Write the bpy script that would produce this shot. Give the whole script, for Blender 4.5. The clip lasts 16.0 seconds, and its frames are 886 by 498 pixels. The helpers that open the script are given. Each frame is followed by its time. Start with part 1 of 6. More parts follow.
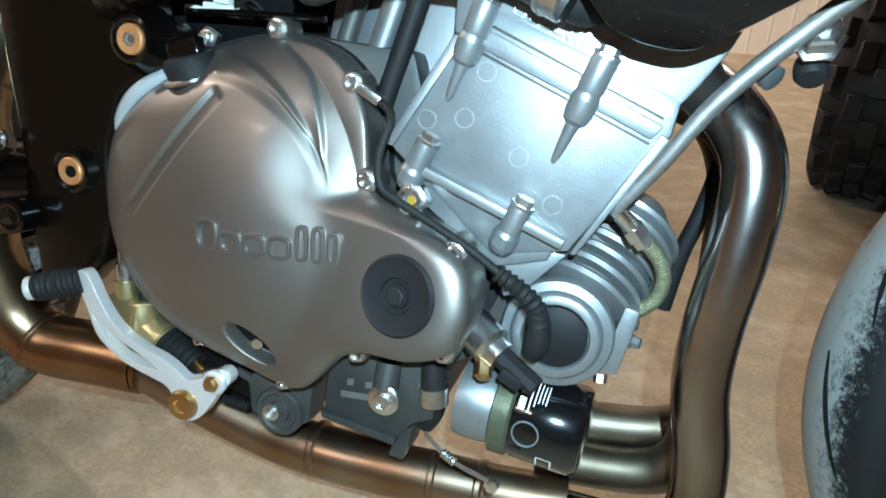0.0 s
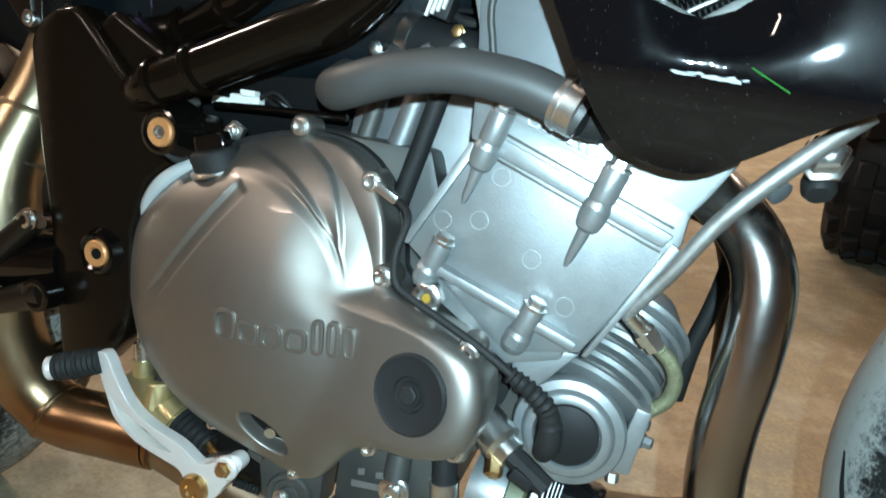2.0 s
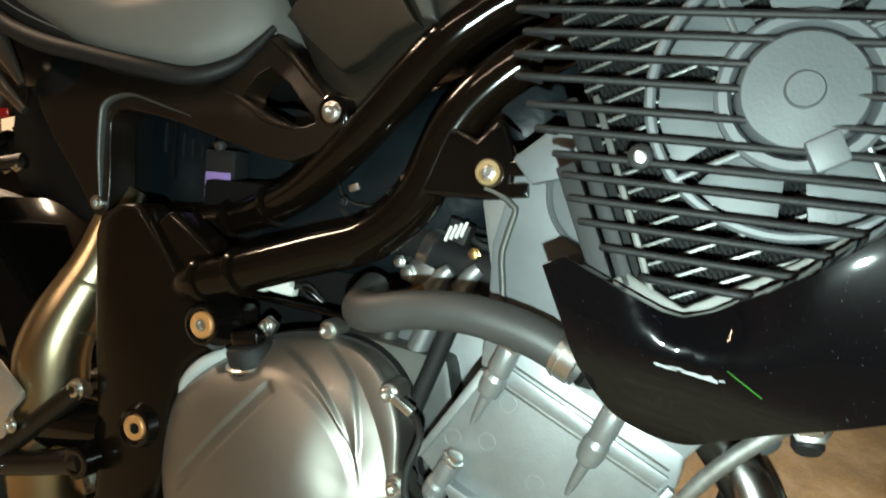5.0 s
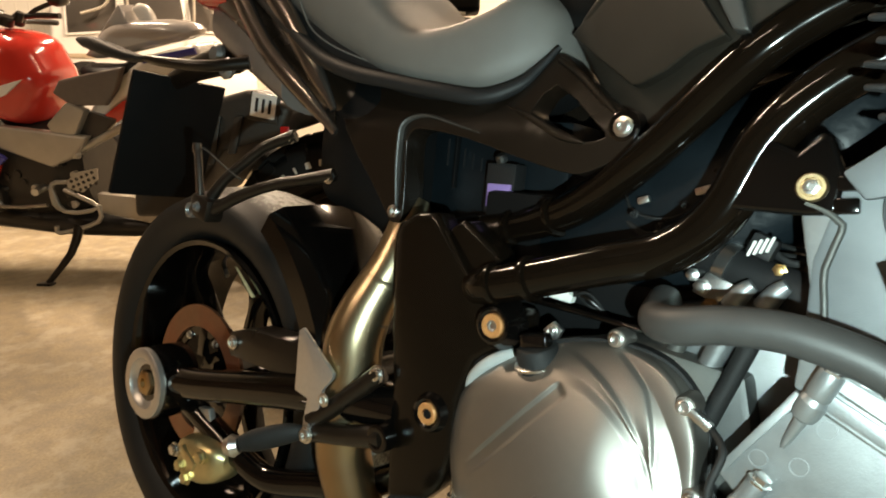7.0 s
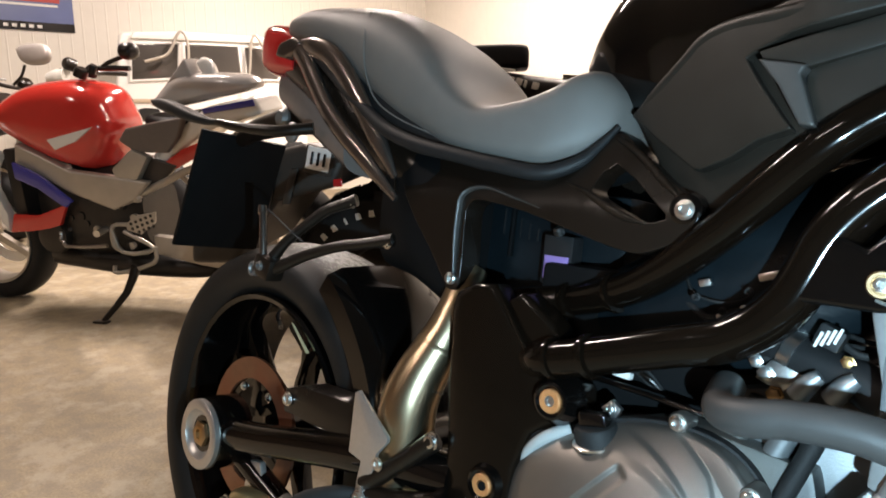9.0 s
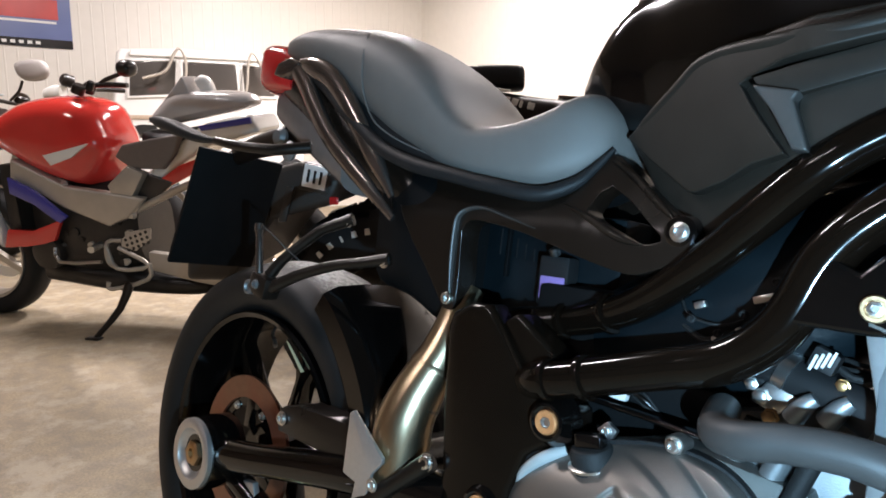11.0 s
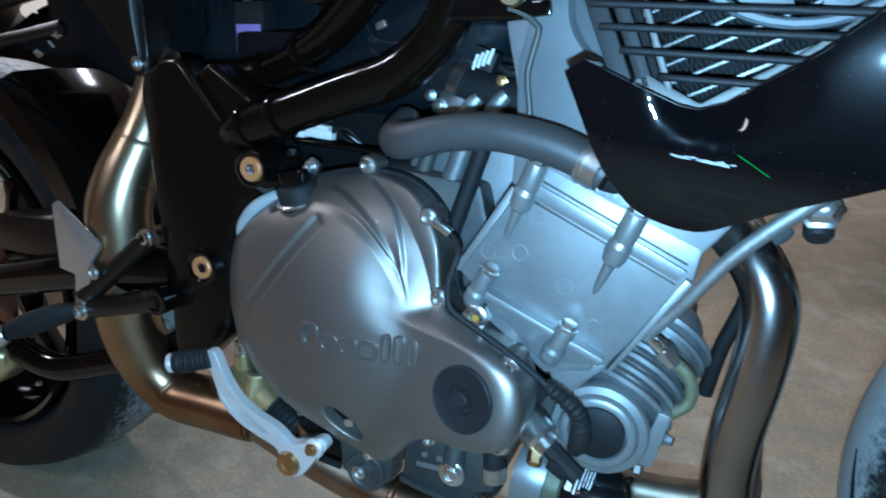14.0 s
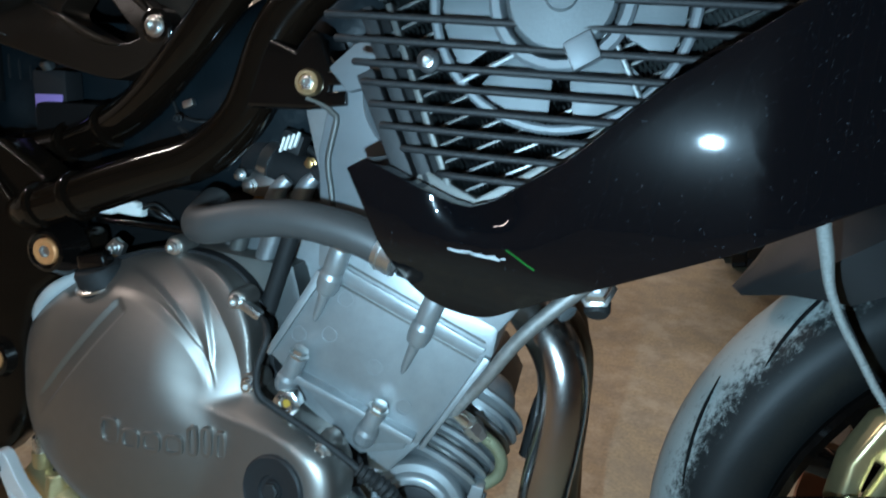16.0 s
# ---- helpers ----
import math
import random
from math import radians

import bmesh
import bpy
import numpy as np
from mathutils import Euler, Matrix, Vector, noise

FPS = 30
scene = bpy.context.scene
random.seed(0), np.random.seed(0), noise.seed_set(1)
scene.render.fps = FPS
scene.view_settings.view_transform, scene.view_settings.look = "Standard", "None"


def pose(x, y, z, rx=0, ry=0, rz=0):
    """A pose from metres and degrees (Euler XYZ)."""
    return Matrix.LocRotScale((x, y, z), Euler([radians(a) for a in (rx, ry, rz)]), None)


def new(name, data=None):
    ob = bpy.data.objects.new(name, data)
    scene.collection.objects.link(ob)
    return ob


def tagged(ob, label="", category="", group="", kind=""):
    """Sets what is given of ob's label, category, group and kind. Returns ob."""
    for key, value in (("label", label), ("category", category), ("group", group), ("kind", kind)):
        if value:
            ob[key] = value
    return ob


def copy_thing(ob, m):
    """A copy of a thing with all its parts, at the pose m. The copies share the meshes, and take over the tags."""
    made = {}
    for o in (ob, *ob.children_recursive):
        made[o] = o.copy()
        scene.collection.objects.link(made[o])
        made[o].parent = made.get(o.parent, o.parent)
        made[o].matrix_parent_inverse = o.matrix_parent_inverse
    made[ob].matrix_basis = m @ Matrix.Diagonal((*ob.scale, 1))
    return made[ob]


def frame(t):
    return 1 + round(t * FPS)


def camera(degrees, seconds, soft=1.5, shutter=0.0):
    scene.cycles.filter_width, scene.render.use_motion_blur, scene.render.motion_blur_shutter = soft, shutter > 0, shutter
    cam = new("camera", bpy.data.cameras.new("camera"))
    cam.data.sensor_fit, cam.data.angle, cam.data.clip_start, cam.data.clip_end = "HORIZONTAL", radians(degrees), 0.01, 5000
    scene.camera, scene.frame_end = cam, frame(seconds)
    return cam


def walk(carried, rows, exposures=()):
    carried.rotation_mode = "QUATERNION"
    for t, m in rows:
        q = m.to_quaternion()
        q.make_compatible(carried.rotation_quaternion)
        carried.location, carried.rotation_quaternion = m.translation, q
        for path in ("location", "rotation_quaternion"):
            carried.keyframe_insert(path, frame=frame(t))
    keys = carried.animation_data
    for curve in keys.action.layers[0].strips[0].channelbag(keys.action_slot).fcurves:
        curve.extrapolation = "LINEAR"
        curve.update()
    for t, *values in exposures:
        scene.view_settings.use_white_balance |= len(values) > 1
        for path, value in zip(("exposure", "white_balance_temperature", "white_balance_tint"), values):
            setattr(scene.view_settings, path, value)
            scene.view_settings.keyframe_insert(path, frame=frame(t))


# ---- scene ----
cam = camera(68.90, 16.0, soft=1.75, shutter=0.5)
ROWS = [
    (0, 0.1146, -0.4280, 0.6108, 64.49, -0.71, 16.52),
    (0.5, 0.1148, -0.4275, 0.6135, 64.72, -0.72, 16.49),
    (1, 0.1138, -0.4264, 0.6185, 65.62, -0.63, 16.69),
    (1.5, 0.1127, -0.4242, 0.6293, 66.69, -0.57, 17.25),
    (2, 0.1116, -0.4229, 0.6444, 68.51, -1.22, 17.97),
    (2.5, 0.1133, -0.4239, 0.6545, 69.70, -1.35, 18.66),
    (3, 0.1173, -0.4201, 0.6696, 69.91, -1.09, 18.91),
    (3.5, 0.1211, -0.4193, 0.6836, 71.17, -1.39, 19.17),
    (3.7, 0.1244, -0.4166, 0.6908, 71.31, -1.49, 19.45),
    (5.8, 0.1195, -0.4396, 0.7619, 77.78, -2.44, 26.98),
    (6, 0.1098, -0.4462, 0.7622, 77.68, -1.42, 30.12),
    (6.5, 0.0861, -0.4620, 0.7586, 77.19, 0.23, 36.13),
    (7, 0.0738, -0.4751, 0.7550, 75.52, 0.79, 39.13),
    (7.5, 0.0692, -0.4812, 0.7507, 74.84, 0.58, 40.37),
    (8, 0.0689, -0.4819, 0.7490, 74.78, -0.10, 40.98),
    (8.5, 0.0670, -0.4875, 0.7708, 77.14, 0.27, 41.54),
    (9, 0.0645, -0.4937, 0.7867, 79.24, 0.17, 42.82),
    (9.2, 0.0637, -0.4959, 0.7904, 79.75, 0.18, 42.79),
    (11.3, 0.0646, -0.4962, 0.7895, 80.79, -0.31, 42.29),
    (11.5, 0.0633, -0.4993, 0.7908, 79.62, 0.23, 41.67),
    (12, 0.0700, -0.4952, 0.7715, 77.89, 0.66, 40.91),
    (12.5, 0.0834, -0.4905, 0.7609, 72.79, 2.27, 36.04),
    (13, 0.1014, -0.4777, 0.7385, 68.98, 2.53, 31.08),
    (13.5, 0.1212, -0.4654, 0.7240, 66.40, 2.54, 26.83),
    (14, 0.1403, -0.4594, 0.7221, 64.29, 1.86, 23.33),
    (14.5, 0.1525, -0.4551, 0.7212, 62.64, 2.18, 20.31),
    (15, 0.1615, -0.4539, 0.7207, 64.14, 0.71, 18.32),
    (15.5, 0.1746, -0.4439, 0.7352, 65.53, -0.30, 14.65),
    (16, 0.1854, -0.4363, 0.7491, 68.01, -0.98, 12.70),
]
EXPOSURES = [(0.0, 0.0, 5900, 9), (2.0, 0.0, 6250, 8), (3.5, -0.15, 6650, 8), (6.0, -0.1, 8200, 7), (7.0, -0.05, 7600, 8), (9.0, 0.0, 5900, 11), (11.5, 0.0, 5050, 9), (12.5, -0.15, 4550, 6), (13.5, -0.45, 4500, 6), (14.5, -0.55, 4850, 6), (15.3, -0.6, 5200, 8), (16.0, -0.6, 5500, 8)]
TORCH, CEIL, FTURN = 29.0, 180.0, 0.0
walk(cam, [(t, pose(x, y, z, rx, ry, rz)) for t, x, y, z, rx, ry, rz in ROWS], exposures=EXPOSURES)

# ---------------------------------------------------------------- light
world = bpy.data.worlds.new("world")
scene.world = world
world.use_nodes = True
world.node_tree.nodes["Background"].inputs[0].default_value = (1.0, 0.86, 0.66, 1)
world.node_tree.nodes["Background"].inputs[1].default_value = 0.004


def lamp(name, kind, energy, colour, m, size=0.1, size_y=None):
    data = bpy.data.lights.new(name, kind)
    data.energy, data.color = energy, colour
    if kind == "AREA":
        data.shape = "RECTANGLE"
        data.size, data.size_y = size, size_y or size
    else:
        data.shadow_soft_size = size
    ob = new(name, data)
    ob.matrix_world = m
    return ob


# the filming phone's own torch, whose glint shows on the black shroud
lamp("phone_torch", "POINT", TORCH, (0.63, 0.90, 1.0), pose(0.14, -0.48, 0.692), 0.004)
# warm ceiling lamps of the workshop
LAMPS = ((-3.9, 3.2, 1.5), (-3.7, 0.5, 0.8), (0.9, 2.5, 0.25), (-1.6, 3.4, 0.4), (-1.9, -2.7, 0.27))
WARM = (1.0, 0.79, 0.63)
for lx, ly, share in LAMPS:
    lamp("ceiling_tube_light", "AREA", CEIL * share, WARM, pose(lx, ly, 3.26, 0, 0, -15), 1.3, 0.12)


# ---------------------------------------------------------------- materials
def mat(name, colour, rough=0.5, metal=0.0, vary=0.12, scale=60.0, bump=0.0, bump_scale=400.0, coat=0.0, second=None, amount=0.5, rough_vary=0.1, spec=0.5, threshold=None):
    """colour, varied by two noises; second: a stain colour mixed in with a coarse noise."""
    m = bpy.data.materials.new(name)
    m.use_nodes = True
    t = m.node_tree
    b = t.nodes["Principled BSDF"]
    co = t.nodes.new("ShaderNodeTexCoord")
    n1 = t.nodes.new("ShaderNodeTexNoise")
    n1.inputs["Scale"].default_value, n1.inputs["Detail"].default_value = scale, 6
    n2 = t.nodes.new("ShaderNodeTexNoise")
    n2.inputs["Scale"].default_value, n2.inputs["Detail"].default_value = scale * 0.13, 4
    t.links.new(co.outputs["Object"], n1.inputs["Vector"])
    t.links.new(co.outputs["Object"], n2.inputs["Vector"])
    mix = t.nodes.new("ShaderNodeMix")
    mix.data_type = "RGBA"
    mix.inputs["A"].default_value = (*[max(0, c * (1 - vary)) for c in colour], 1)
    mix.inputs["B"].default_value = (*[min(1, c * (1 + vary)) for c in colour], 1)
    t.links.new(n1.outputs["Fac"], mix.inputs["Factor"])
    out = mix.outputs["Result"]
    if second:
        ramp = t.nodes.new("ShaderNodeMapRange")
        lo = 0.5 if threshold is None else threshold
        ramp.inputs["From Min"].default_value, ramp.inputs["From Max"].default_value = lo - 0.12, lo + 0.14
        ramp.inputs["To Max"].default_value = amount
        t.links.new(n2.outputs["Fac"], ramp.inputs["Value"])
        mx = t.nodes.new("ShaderNodeMix")
        mx.data_type = "RGBA"
        t.links.new(ramp.outputs["Result"], mx.inputs["Factor"])
        t.links.new(out, mx.inputs["A"])
        mx.inputs["B"].default_value = (*second, 1)
        out = mx.outputs["Result"]
    t.links.new(out, b.inputs["Base Color"])
    rr = t.nodes.new("ShaderNodeMapRange")
    rr.inputs["To Min"].default_value, rr.inputs["To Max"].default_value = max(0.02, rough - rough_vary), min(1, rough + rough_vary)
    t.links.new(n2.outputs["Fac"], rr.inputs["Value"])
    t.links.new(rr.outputs["Result"], b.inputs["Roughness"])
    b.inputs["Metallic"].default_value = metal
    b.inputs["Specular IOR Level"].default_value = spec
    b.inputs["Coat Weight"].default_value = coat
    b.inputs["Coat Roughness"].default_value = 0.06
    if bump:
        n3 = t.nodes.new("ShaderNodeTexNoise")
        n3.inputs["Scale"].default_value, n3.inputs["Detail"].default_value = bump_scale, 3
        t.links.new(co.outputs["Object"], n3.inputs["Vector"])
        bp = t.nodes.new("ShaderNodeBump")
        bp.inputs["Strength"].default_value, bp.inputs["Distance"].default_value = bump, 0.002
        t.links.new(n3.outputs["Fac"], bp.inputs["Height"])
        t.links.new(bp.outputs["Normal"], b.inputs["Normal"])
    return m


COVER = mat("satin_grey_engine_paint", (0.247, 0.230, 0.210), 0.46, 0.95, 0.05, 90, 0.03, 1500, rough_vary=0.04, coat=0.2)
CAST = mat("silver_cast_aluminium", (0.27, 0.285, 0.29), 0.42, 0.7, 0.16, 120, 0.08, 700, rough_vary=0.08)
CASTD = mat("dull_cast_aluminium", (0.26, 0.275, 0.285), 0.45, 0.75, 0.15, 90, 0.10, 700, second=(0.12, 0.12, 0.11), amount=0.5)
CASE = mat("grey_painted_case", (0.098, 0.106, 0.112), 0.5, 0.2, 0.12, 90, 0.08, 900)
SUMP = mat("dark_grey_cast_metal", (0.045, 0.048, 0.048), 0.5, 0.5, 0.2, 80, 0.1, 600, second=(0.16, 0.15, 0.13), amount=0.4)
GLOSS = mat("black_gloss_paint", (0.0022, 0.0018, 0.0016), 0.09, 0.0, 0.3, 40, rough_vary=0.03, spec=0.5)
SHROUD = mat("black_piano_plastic", (0.0014, 0.0014, 0.0018), 0.016, 0.0, 0.3, 6500, coat=0.008, rough_vary=0.004, spec=0.44, second=(0.16, 0.18, 0.21), amount=0.5, threshold=0.785)
SHROUD.node_tree.nodes["Principled BSDF"].inputs["Coat Roughness"].default_value = 0.2
RAIL = mat("dark_polished_rail", (0.20, 0.17, 0.15), 0.22, 0.9, 0.2, 40)
SATIN = mat("satin_black_paint", (0.0085, 0.0056, 0.0038), 0.30, 0.0, 0.3, 50, 0.03, 900, spec=0.42)
FRAME = mat("semi_gloss_black_frame_paint", (0.0046, 0.0029, 0.0018), 0.2, 0.0, 0.3, 50, 0.015, 500, coat=0.0, spec=0.24)
TUBE = mat("black_frame_tube_enamel", (0.0040, 0.0025, 0.0016), 0.1, 0.0, 0.3, 40, rough_vary=0.02, spec=0.25)
PLAST = mat("matt_black_plastic", (0.011, 0.011, 0.0115), 0.55, 0.0, 0.2, 80, 0.15, 1200, spec=0.25)
GREYPL = mat("charcoal_tank_plastic", (0.0165, 0.0138, 0.0108), 0.4, 0.0, 0.3, 45, 0.12, 1500, spec=0.26)
# worn hook plastic; also the painted highlight on the battery bay's edge
HOOK = mat("worn_charcoal_and_edge_highlight", (0.045, 0.042, 0.039), 0.38, 0.0, 0.2, 70, 0.06, 1200)
SEAT = mat("grey_seat_vinyl", (0.122, 0.115, 0.106), 0.52, 0.0, 0.08, 60, 0.18, 1600)
RUBBER = mat("black_rubber", (0.012, 0.012, 0.012), 0.62, 0.0, 0.25, 60, 0.2, 500, spec=0.25)
HOSE = mat("charcoal_coolant_hose_rubber", (0.036, 0.035, 0.034), 0.5, 0.0, 0.15, 80, 0.08, 900)
TYRE = mat("worn_tyre_rubber", (0.016, 0.015, 0.013), 0.36, 0.0, 0.35, 40, 0.15, 300, second=(0.062, 0.052, 0.038), amount=0.6)
GALV = mat("dull_galvanised_pipe", (0.24, 0.245, 0.24), 0.5, 0.7, 0.4, 260, 0.08, 900, second=(0.12, 0.09, 0.065), amount=0.5)
STEEL = mat("brushed_steel", (0.62, 0.62, 0.61), 0.3, 1.0, 0.15, 150, 0.08, 800)
ZINC = mat("zinc_plated_steel", (0.70, 0.70, 0.68), 0.28, 1.0, 0.15, 300, 0.05, 900)
CHROME = mat("polished_steel", (0.8, 0.8, 0.8), 0.12, 1.0, 0.05, 100)
ALU = mat("machined_aluminium", (0.60, 0.57, 0.54), 0.36, 0.85, 0.08, 200, 0.04, 900)
WHITEAL = mat("silver_painted_pedal", (0.62, 0.59, 0.57), 0.4, 0.35, 0.06, 100, 0.05, 800)
GOLD = mat("gold_anodised_metal", (0.62, 0.52, 0.28), 0.33, 0.9, 0.12, 150, 0.06, 700)
YZINC = mat("yellow_zinc_steel", (0.50, 0.31, 0.12), 0.36, 1.0, 0.25, 260, 0.06, 900, second=(0.58, 0.48, 0.34), amount=0.5)
BRONZE = mat("dull_bronze_bush", (0.50, 0.22, 0.08), 0.45, 0.3, 0.3, 300, 0.08, 900)
OLIVE = mat("olive_filter_strap", (0.09, 0.10, 0.06), 0.45, 0.4, 0.25, 90, 0.15, 600)
CANBLK = mat("black_filter_enamel", (0.004, 0.0045, 0.005), 0.14, 0.0, 0.2, 60, coat=0.5)
WHITE = mat("white_nylon", (0.72, 0.72, 0.68), 0.45, 0.0, 0.06, 100)
PRINT = mat("white_print", (0.75, 0.75, 0.73), 0.5, 0.0, 0.08, 300)
CTUBE = mat("dull_core_tube", (0.10, 0.105, 0.105), 0.38, 0.8, 0.3, 200, second=(0.08, 0.08, 0.075), amount=0.7)
FINS = mat("grey_radiator_fins", (0.075, 0.085, 0.085), 0.5, 0.4, 0.25, 300)
FANPL = mat("grey_fan_plastic", (0.068, 0.076, 0.08), 0.5, 0.1, 0.12, 60, 0.1, 700)
# black plastic parts, and shade of gaps and recesses put in as near-black
VOID = mat("black_plastic_and_recess_shade", (0.004, 0.0042, 0.0045), 0.6, 0.0, 0.3, 40, 0.1, 300, spec=0.12)
AIRBOX = mat("dark_blue_grey_airbox", (0.0042, 0.0066, 0.0084), 0.4, 0.0, 0.5, 24, 0.35, 90, spec=0.2)
PURPLE = mat("purple_fuse_label", (0.26, 0.17, 0.44), 0.5, 0.0, 0.08, 100)
RUST = mat("rust_brown_brake_disc", (0.27, 0.15, 0.09), 0.4, 0.8, 0.2, 60, 0.1, 500, second=(0.30, 0.08, 0.04), amount=0.6)
BRAID = mat("braided_hose_olive", (0.20, 0.20, 0.12), 0.42, 0.5, 0.3, 700, 0.4, 1500)


def dusty_tyre(name, edge):
    """Black tyre rubber; beyond edge metres from the axle the tread is grey with dust, with a ragged border."""
    m = mat(name, (0.008, 0.0088, 0.009), 0.55, 0.0, 0.3, 40, 0.12, 300, spec=0.3)
    t = m.node_tree
    b = t.nodes["Principled BSDF"]
    src = b.inputs["Base Color"].links[0].from_socket
    co = t.nodes.new("ShaderNodeTexCoord")
    flat_ = t.nodes.new("ShaderNodeVectorMath")
    flat_.operation = "MULTIPLY"
    flat_.inputs[1].default_value = (1, 0, 1)
    t.links.new(co.outputs["Object"], flat_.inputs[0])
    ln = t.nodes.new("ShaderNodeVectorMath")
    ln.operation = "LENGTH"
    t.links.new(flat_.outputs[0], ln.inputs[0])
    n = t.nodes.new("ShaderNodeTexNoise")
    n.inputs["Scale"].default_value, n.inputs["Detail"].default_value, n.inputs["Roughness"].default_value = 110, 9, 0.85
    t.links.new(co.outputs["Object"], n.inputs["Vector"])
    mul = t.nodes.new("ShaderNodeMath")
    mul.operation = "MULTIPLY_ADD"
    mul.inputs[1].default_value, mul.inputs[2].default_value = 0.06, -0.03
    t.links.new(n.outputs["Fac"], mul.inputs[0])
    add = t.nodes.new("ShaderNodeMath")
    add.operation = "ADD"
    t.links.new(ln.outputs["Value"], add.inputs[0])
    t.links.new(mul.outputs[0], add.inputs[1])
    r = t.nodes.new("ShaderNodeMapRange")
    r.inputs["From Min"].default_value, r.inputs["From Max"].default_value = edge - 0.003, edge + 0.006
    t.links.new(add.outputs[0], r.inputs["Value"])
    mx = t.nodes.new("ShaderNodeMix")
    mx.data_type = "RGBA"
    t.links.new(r.outputs["Result"], mx.inputs["Factor"])
    t.links.new(src, mx.inputs["A"])
    mx.inputs["B"].default_value = (0.27, 0.29, 0.28, 1)
    t.links.new(mx.outputs["Result"], b.inputs["Base Color"])
    return m


DUSTTYRE = dusty_tyre("dusty_front_tyre", 0.2860)


def exhaust_mat(name, a, b2, scale, rough, grad=None):
    """Heat-tinted stainless steel: brown and straw bands with fine scratches along the tube."""
    m = bpy.data.materials.new(name)
    m.use_nodes = True
    t = m.node_tree
    p = t.nodes["Principled BSDF"]
    co = t.nodes.new("ShaderNodeTexCoord")
    n = t.nodes.new("ShaderNodeTexNoise")
    n.inputs["Scale"].default_value, n.inputs["Detail"].default_value = scale, 1.5
    t.links.new(co.outputs["Object"], n.inputs["Vector"])
    r = t.nodes.new("ShaderNodeValToRGB")
    e = r.color_ramp.elements
    e[0].position, e[0].color = 0.32, (*a, 1)
    e[1].position, e[1].color = 0.68, (*b2, 1)
    fac = n.outputs["Fac"]
    if grad:
        sep = t.nodes.new("ShaderNodeSeparateXYZ")
        t.links.new(co.outputs["Object"], sep.inputs[0])
        g = t.nodes.new("ShaderNodeMapRange")
        g.inputs["From Min"].default_value, g.inputs["From Max"].default_value = grad
        t.links.new(sep.outputs["Z"], g.inputs["Value"])
        mx = t.nodes.new("ShaderNodeMix")
        mx.inputs["Factor"].default_value = 0.6
        t.links.new(fac, mx.inputs["A"])
        t.links.new(g.outputs["Result"], mx.inputs["B"])
        fac = mx.outputs["Result"]
    t.links.new(fac, r.inputs["Fac"])
    t.links.new(r.outputs["Color"], p.inputs["Base Color"])
    n2 = t.nodes.new("ShaderNodeTexNoise")
    n2.inputs["Scale"].default_value, n2.inputs["Detail"].default_value = 220, 5
    t.links.new(co.outputs["Object"], n2.inputs["Vector"])
    mr = t.nodes.new("ShaderNodeMapRange")
    mr.inputs["To Min"].default_value, mr.inputs["To Max"].default_value = max(0.05, rough - 0.03), rough + 0.05
    t.links.new(n2.outputs["Fac"], mr.inputs["Value"])
    t.links.new(mr.outputs["Result"], p.inputs["Roughness"])
    p.inputs["Metallic"].default_value = 1.0
    bp = t.nodes.new("ShaderNodeBump")
    bp.inputs["Strength"].default_value, bp.inputs["Distance"].default_value = 0.008, 0.001
    t.links.new(n2.outputs["Fac"], bp.inputs["Height"])
    t.links.new(bp.outputs["Normal"], p.inputs["Normal"])
    return m


HEADER = exhaust_mat("heat_browned_header_steel", (0.19, 0.125, 0.085), (0.44, 0.42, 0.40), 11, 0.2, (0.16, 0.46))
COLLECT = exhaust_mat("copper_tinted_collector_steel", (0.29, 0.165, 0.09), (0.37, 0.31, 0.23), 17, 0.34)
REARPIPE = exhaust_mat("straw_tinted_exhaust_steel", (0.27, 0.145, 0.07), (0.46, 0.37, 0.24), 14, 0.29, (0.17, 0.42))
DULLPIPE = exhaust_mat("dull_header_steel", (0.15, 0.115, 0.08), (0.27, 0.24, 0.18), 22, 0.46)


# ---------------------------------------------------------------- mesh helpers (millimetres)
def mm(p):
    return Vector(p) * 0.001


def part(name, bm, material, parent=None, label="", smooth=True, angle=40):
    me = bpy.data.meshes.new(name)
    bmesh.ops.recalc_face_normals(bm, faces=bm.faces[:])
    if smooth:
        lim = radians(angle)
        for e in bm.edges:
            e.smooth = not (len(e.link_faces) == 2 and e.calc_face_angle(0) > lim)
        for f in bm.faces:
            f.smooth = True
    bm.to_mesh(me)
    bm.free()
    me.materials.append(material)
    ob = new(name, me)
    ob.parent = parent
    if label:
        ob["label"] = label
    return ob


def thing(name, label, category, m=None, group="", kind=""):
    ob = new(name)
    ob.empty_display_size = 0.05
    if m is not None:
        ob.matrix_world = m
    return tagged(ob, label, category, group, kind)


def smooth_path(pts, n=6):
    """Catmull-Rom through the points; the fourth value, a radius, goes along."""
    p = [np.array(q, float) for q in pts]
    if len(p) < 3 or n <= 1:
        return p
    p = [2 * p[0] - p[1]] + p + [2 * p[-1] - p[-2]]
    out = []
    for i in range(1, len(p) - 2):
        for k in range(n):
            t = k / n
            a, b, c, d = p[i - 1], p[i], p[i + 1], p[i + 2]
            out.append(0.5 * (2 * b + (c - a) * t + (2 * a - 5 * b + 4 * c - d) * t * t + (3 * b - a - 3 * c + d) * t ** 3))
    return out + [p[-2]]


